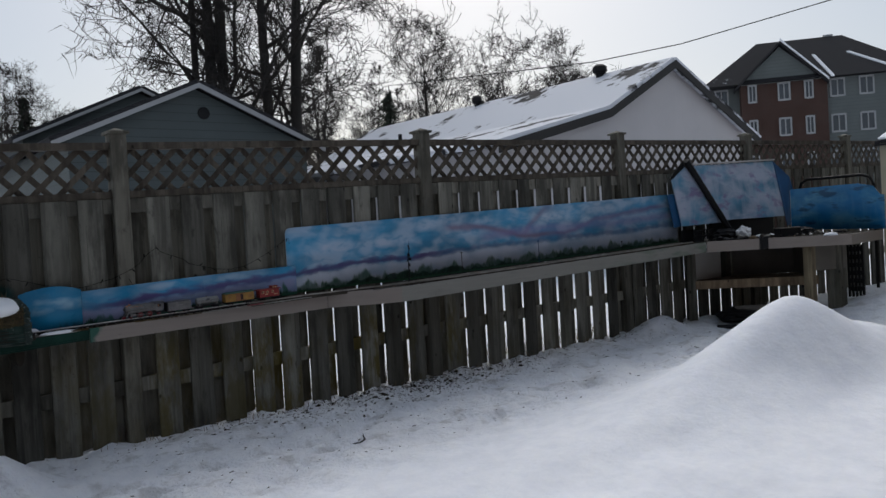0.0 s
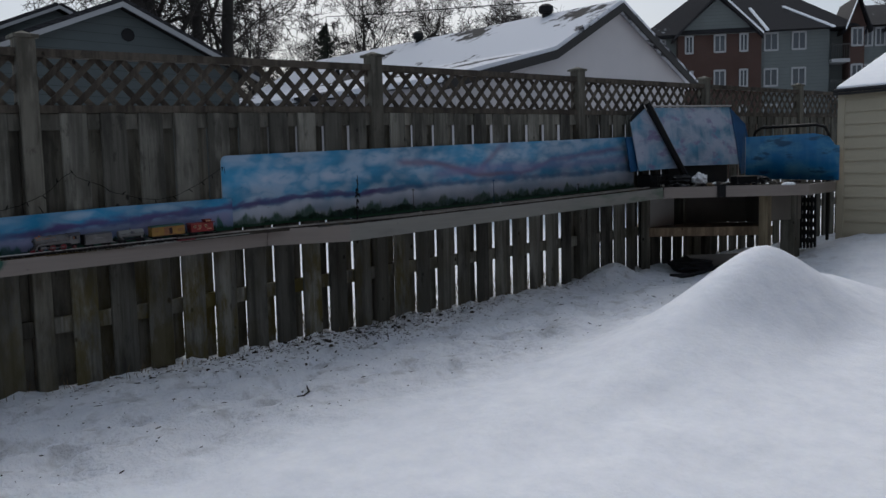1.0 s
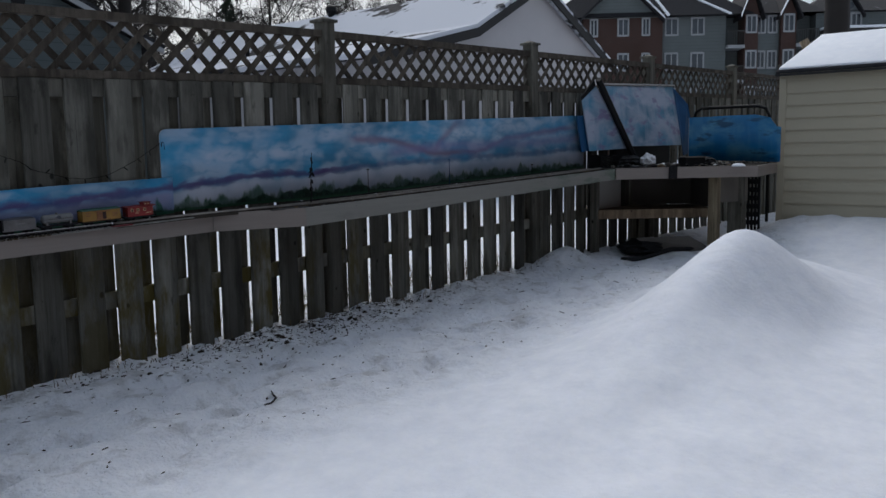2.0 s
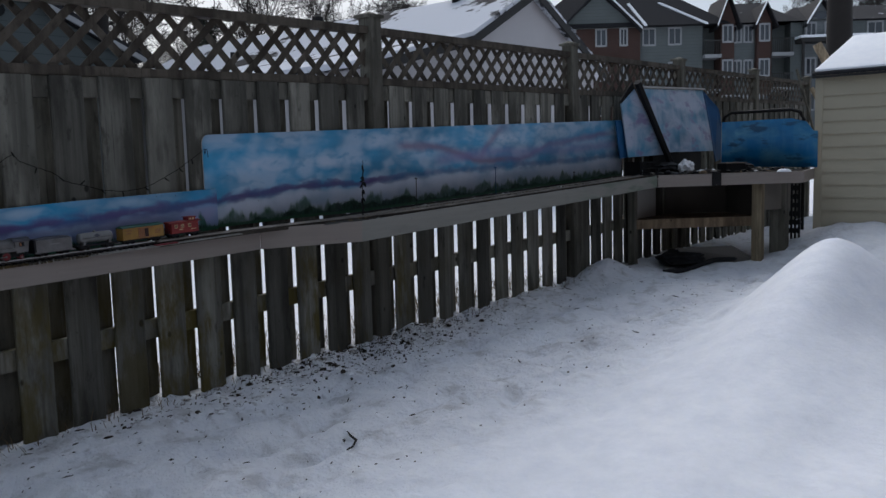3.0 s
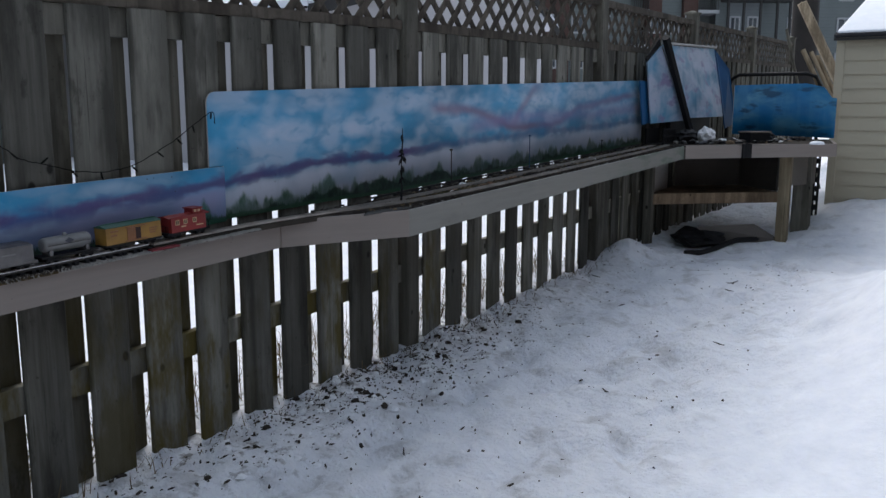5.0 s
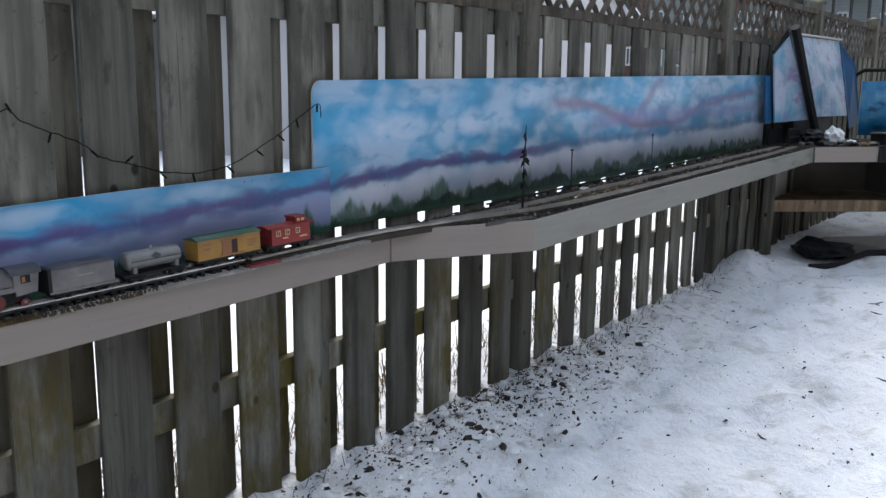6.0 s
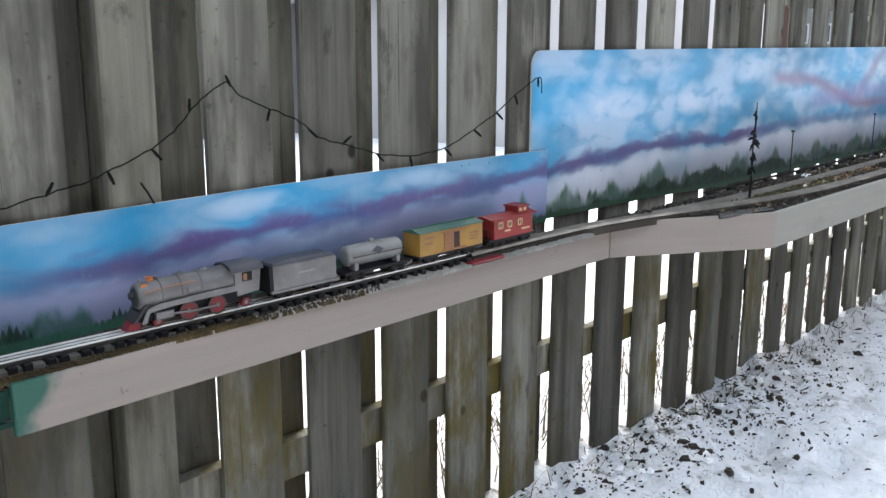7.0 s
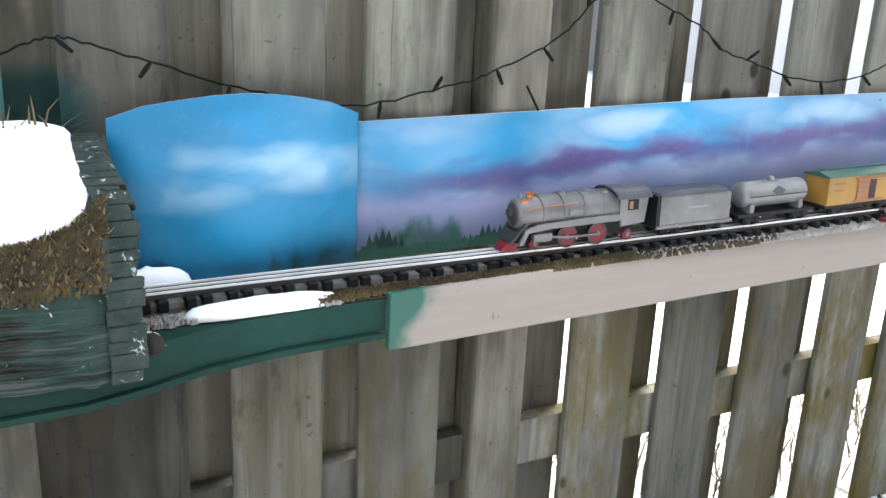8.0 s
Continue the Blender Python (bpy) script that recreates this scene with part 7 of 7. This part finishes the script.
for k in range(18):
    x, y = rng.uniform(-0.15, 0.85), rng.uniform(-0.315, -0.235)
    a, n = rng.uniform(-0.25, 0.35), rng.uniform(0.05, 0.12)
    bm = bmesh.new()
    z = 0.846 + bench_lift(x)
    stem(bm, ((x, y, z), (x + 0.5 * n, y + 0.5 * n * a, z + 0.006), (x + n, y + n * a, z + 0.002 + 0.033 * n)), (0.003, 0.0045, 0.0025), 6)
    solid("twig", bm, rng.choice((M_TIMBER, M_TAN, M_TAN_DOOR)), "reddish-tan dry stick lying on the bench deck", "stick", "sticks on the bench")
bm = bmesh.new()
box(bm, -1.63, -1.52, -0.183, -0.158, 0.842, 0.849, bench_lift)
bevel(bm, 0.002, 1)
solid("track_end_piece", bm, M_RED_DULL, "dull red flat piece at the bench edge", "track piece")
for x0, x1, y in ((-0.95, -0.62, -0.17), (-0.74, -0.5, -0.325)):
    bm = bmesh.new()
    for k in range(3):
        stem(bm, ((x0 + 0.03 * k, y + 0.018 * k, 0.846 + bench_lift(x0)), ((x0 + x1) / 2, y + 0.02 * k - 0.02, 0.85 + bench_lift(x0)), (x1, y + 0.015 * k - 0.05, 0.846 + bench_lift(x1))), 0.004, 5)
    solid("loose_rails", bm, M_IRON, "loose dark rails lying on the bench", "rails")

# ---- corner clutter ----
crate = thing("plastic_crate", "black slatted plastic crate under the painted hood", "crate")
cm = pose(3.30, -0.20, TABLE_TOP - 0.002, 0, 0, 2)
for x in [0.0 + 0.028 * k for k in range(13)]:
    bm = bmesh.new()
    box(bm, x, x + 0.012, 0.0, 0.006, 0.01, 0.115, m=cm)
    part("slat", bm, M_BLACK, crate)
bm = bmesh.new()
for a in (0.0, 0.055, 0.112):
    box(bm, -0.005, 0.36, -0.003, 0.009, a, a + 0.014, m=cm)
box(bm, -0.005, 0.36, 0.14, 0.15, 0, 0.126, m=cm)
box(bm, -0.005, 0.36, 0.0, 0.15, 0.0, 0.006, m=cm)
part("rim", bm, M_BLACK, crate)


def crumpled(name, cx, cy, cz, rx, ry, rz, mat, label, cat, seed):
    bm = bmesh.new()
    bmesh.ops.create_icosphere(bm, subdivisions=3, radius=1.0)
    for v in bm.verts:
        k = 1 + 0.35 * noise.noise(v.co * 2.2 + Vector((seed, 0, 0))) + 0.18 * noise.noise(v.co * 5.0 + Vector((0, seed, 0)))
        v.co = Vector((cx + v.co.x * rx * k, cy + v.co.y * ry * k, max(cz + v.co.z * rz * k, cz - 0.9 * rz)))
    return solid(name, bm, mat, label, cat)


T = TABLE_TOP - 0.003
crumpled("white_sheet", 3.95, -0.36, T + 0.062, 0.085, 0.07, 0.070, M_WHITE, "crumpled white plastic sheet on the table", "plastic sheet", 1)
crumpled("white_sheet", 4.10, -0.46, T + 0.015, 0.06, 0.035, 0.018, M_WHITE, "crumpled white plastic sheet lying flat on the table", "plastic sheet", 2)
crumpled("black_bag", 3.82, -0.24, T + 0.055, 0.22, 0.07, 0.06, M_BLACK, "crumpled black bag on the table", "bag", 3)
crumpled("black_bag", 4.55, -0.72, T + 0.04, 0.14, 0.08, 0.045, M_BLACK, "small crumpled black bag on the table", "bag", 4)
box_thing = thing("black_box", "black box with grey rim on the table", "box")
bm = bmesh.new()
bx = pose(4.22, -0.70, T, 0, 0, -35)
box(bm, -0.11, 0.11, -0.07, 0.07, 0, 0.085, m=bx)
bevel(bm, 0.004, 1)
part("body", bm, M_BLACK, box_thing)
bm = bmesh.new()
box(bm, -0.115, 0.115, -0.075, 0.075, 0.085, 0.096, m=bx)
part("rim", bm, M_GREY_BOARD, box_thing)
rng = random.Random(8)
for k in range(70):
    t = rng.random()
    x, y = 3.35 + 1.6 * t, -0.35 - 0.75 * t + rng.uniform(-0.12, 0.22)
    s = rng.uniform(0.012, 0.034)
    flatness = rng.uniform(0.35, 0.9)
    bm = bmesh.new()
    bmesh.ops.create_icosphere(bm, subdivisions=1, radius=1.0)
    a = rng.uniform(0, 3.1)
    for v in bm.verts:
        k = s * (1 + 0.5 * noise.noise(v.co * 1.7 + Vector((t * 50, 0, 0))))
        px, py = v.co.x * k * 1.6, v.co.y * k * 0.8
        v.co = Vector((x + px * math.cos(a) - py * math.sin(a), y + px * math.sin(a) + py * math.cos(a), T + max(0.0, (v.co.z * k + 0.75 * s) * flatness)))
    solid("scenery_scrap", bm, rng.choice((M_BLACK, M_BLACK, M_BLACK, M_IRON, M_IRON, M_DIRT, M_TIMBER, M_SILVER_DARK, M_GREY_BOARD, M_WHITE)), "small scrap of model scenery on the table", "scrap", "scraps on the table")

rack = thing("metal_rack", "black latticed metal rack beside the shed", "rack")
rm = pose(4.92, -1.06, 0.0, 0, 0, -80)
g = ground_height(4.92, -1.06)
for a in (-0.07, -0.035, 0.0, 0.035, 0.07):
    bm = bmesh.new()
    box(bm, a - 0.010, a + 0.010, -0.02, 0.02, g, 0.82, m=rm)
    part("upright", bm, M_BLACK, rack)
for k in range(6):
    bm = bmesh.new()
    box(bm, -0.08, 0.08, -0.014, 0.014, g + 0.06 + 0.085 * k, g + 0.11 + 0.085 * k, m=rm)
    part("shelf_bar", bm, M_BLACK, rack)
bm = bmesh.new()
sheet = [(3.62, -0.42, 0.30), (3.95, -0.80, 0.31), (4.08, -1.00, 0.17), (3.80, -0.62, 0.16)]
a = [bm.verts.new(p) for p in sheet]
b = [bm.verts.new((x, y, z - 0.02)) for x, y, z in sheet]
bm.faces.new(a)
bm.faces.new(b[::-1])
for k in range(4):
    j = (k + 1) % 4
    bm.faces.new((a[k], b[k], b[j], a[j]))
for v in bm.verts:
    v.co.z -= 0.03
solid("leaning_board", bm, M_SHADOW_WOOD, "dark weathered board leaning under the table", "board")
crumpled("dark_tarp", 3.75, -0.40, ground_height(3.75, -0.4) + 0.05, 0.30, 0.22, 0.07, M_BLACK, "dark tarp heaped under the table", "tarp", 6)
bm = bmesh.new()
stem(bm, [(3.3 + 0.12 * k, -0.42 - 0.075 * k - 0.02 * math.sin(k), ground_height(3.3 + 0.12 * k, -0.42 - 0.075 * k) + 0.022) for k in range(7)], 0.022, 8)
solid("hose", bm, M_BLACK, "thick black hose lying on the snow", "hose")

# ---- behind the corner ----
for head, low, r, m in (((9.80, -0.02, 2.74), (10.05, -0.46, 1.80), 0.075, M_POLE), ((8.62, -0.06, 2.28), (8.72, -0.17, 1.80), 0.02, M_POST), ((8.4, -0.32, 1.99), (8.4, -0.50, 1.63), 0.035, M_POLE),
                        ((8.4, -0.42, 1.96), (8.4, -0.58, 1.63), 0.03, M_POLE), ((8.5, -0.48, 1.92), (8.5, -0.63, 1.62), 0.028, M_POLE)):
    bm = bmesh.new()
    head, low = Vector(head), Vector(low)
    d = (low - head).normalized()
    foot = head + d * ((head.z - 0.16) / -d.z)
    stem(bm, (foot, foot.lerp(head, 0.5), head), (r, r * 0.97, r * 0.9), 10)
    solid("timber_pole", bm, m, "pale timber pole leaning behind the shed", "pole", "poles behind the shed")
bm = bmesh.new()
arch = [(5.58, -0.12, 0.3), (5.58, -0.12, 1.45), (5.58, -0.15, 1.54), (5.58, -0.22, 1.58), (5.60, -0.85, 1.58), (5.60, -0.94, 1.55), (5.60, -0.98, 1.47), (5.60, -0.98, 0.3)]
stem(bm, arch, 0.018, 8)
solid("tube_frame", bm, M_BLACK, "bent black tube frame standing behind the backdrop", "frame")

# ---- litter on the snow ----
def near_fence(rng):
    x = rng.gauss(-0.35, 0.62)
    y = -0.02 - abs(rng.gauss(0, 0.22))
    return x, y, ground_height(x, y)


def wide_yard(rng):
    x = rng.uniform(-3.0, 3.2)
    y = -0.02 - 1.55 * rng.random() ** 1.4
    return x, y, ground_height(x, y)


scatter("seed_litter", "dark seed husks scattered on the snow below the bench", "litter", M_DIRT, 1500, near_fence, 0.0075, 0.004, 31, 0.75, 2.6)
scatter("seed_litter", "dark crumbs of soil on the trodden snow", "litter", M_DIRT, 620, wide_yard, 0.008, 0.004, 32, 0.7, 3.0)
scatter("soil_clods", "dark soil clods on the snow by the fence", "soil", M_DIRT, 120, near_fence, 0.015, 0.012, 33, 0.5, 1.6)
scatter("snow_crumbs", "white snow crumbs by the fence", "snow", M_FRESH, 90, near_fence, 0.018, 0.009, 34, 0.3)


def fence_foot(rng):
    x = rng.uniform(-2.6, 2.2)
    y = rng.uniform(0.075, 0.45)
    return x, y, ground_height(x, y) - 0.01


fibres("dry_grass", "dry tan grass standing at the fence foot", "grass", M_TAN, 1500, fence_foot, 0.20, 35, 1.0, 0.0022)
fibres("dry_grass", "short dry grass poking through the snow", "grass", M_TAN, 350, lambda rng: (lambda x, y: (x, y, ground_height(x, y) - 0.005))(rng.uniform(-2.6, 2.6), rng.uniform(-0.12, 0.0)), 0.07, 36, 1.3, 0.0018)
bm = bmesh.new()
stem(bm, [(x, y, ground_height(x, y) + 0.012) for x, y in ((-1.355, -1.06), (-1.385, -1.11), (-1.41, -1.165), (-1.47, -1.205), (-1.535, -1.24))], (0.003, 0.005, 0.0055, 0.0045, 0.003), 6)
solid("twig", bm, M_BARK, "curved dark twig lying on the snow", "twig")
rng = random.Random(50)
for k in range(9):
    x, y = rng.uniform(-2.6, 2.4), rng.uniform(-1.45, -0.15)
    a = rng.uniform(0, 6.28)
    n = rng.uniform(0.02, 0.045)
    bm = bmesh.new()
    pts = []
    for t in (-1, 0, 1):
        px, py = x + math.cos(a) * n * t + 0.2 * n * math.sin(a) * (t == 0), y + math.sin(a) * n * t
        pts.append((px, py, ground_height(px, py) + 0.005))
    stem(bm, pts, (0.002, 0.0035, 0.0015), 5)
    solid("twig", bm, M_BARK, "small dark twig lying on the snow", "twig", "twigs on the snow")
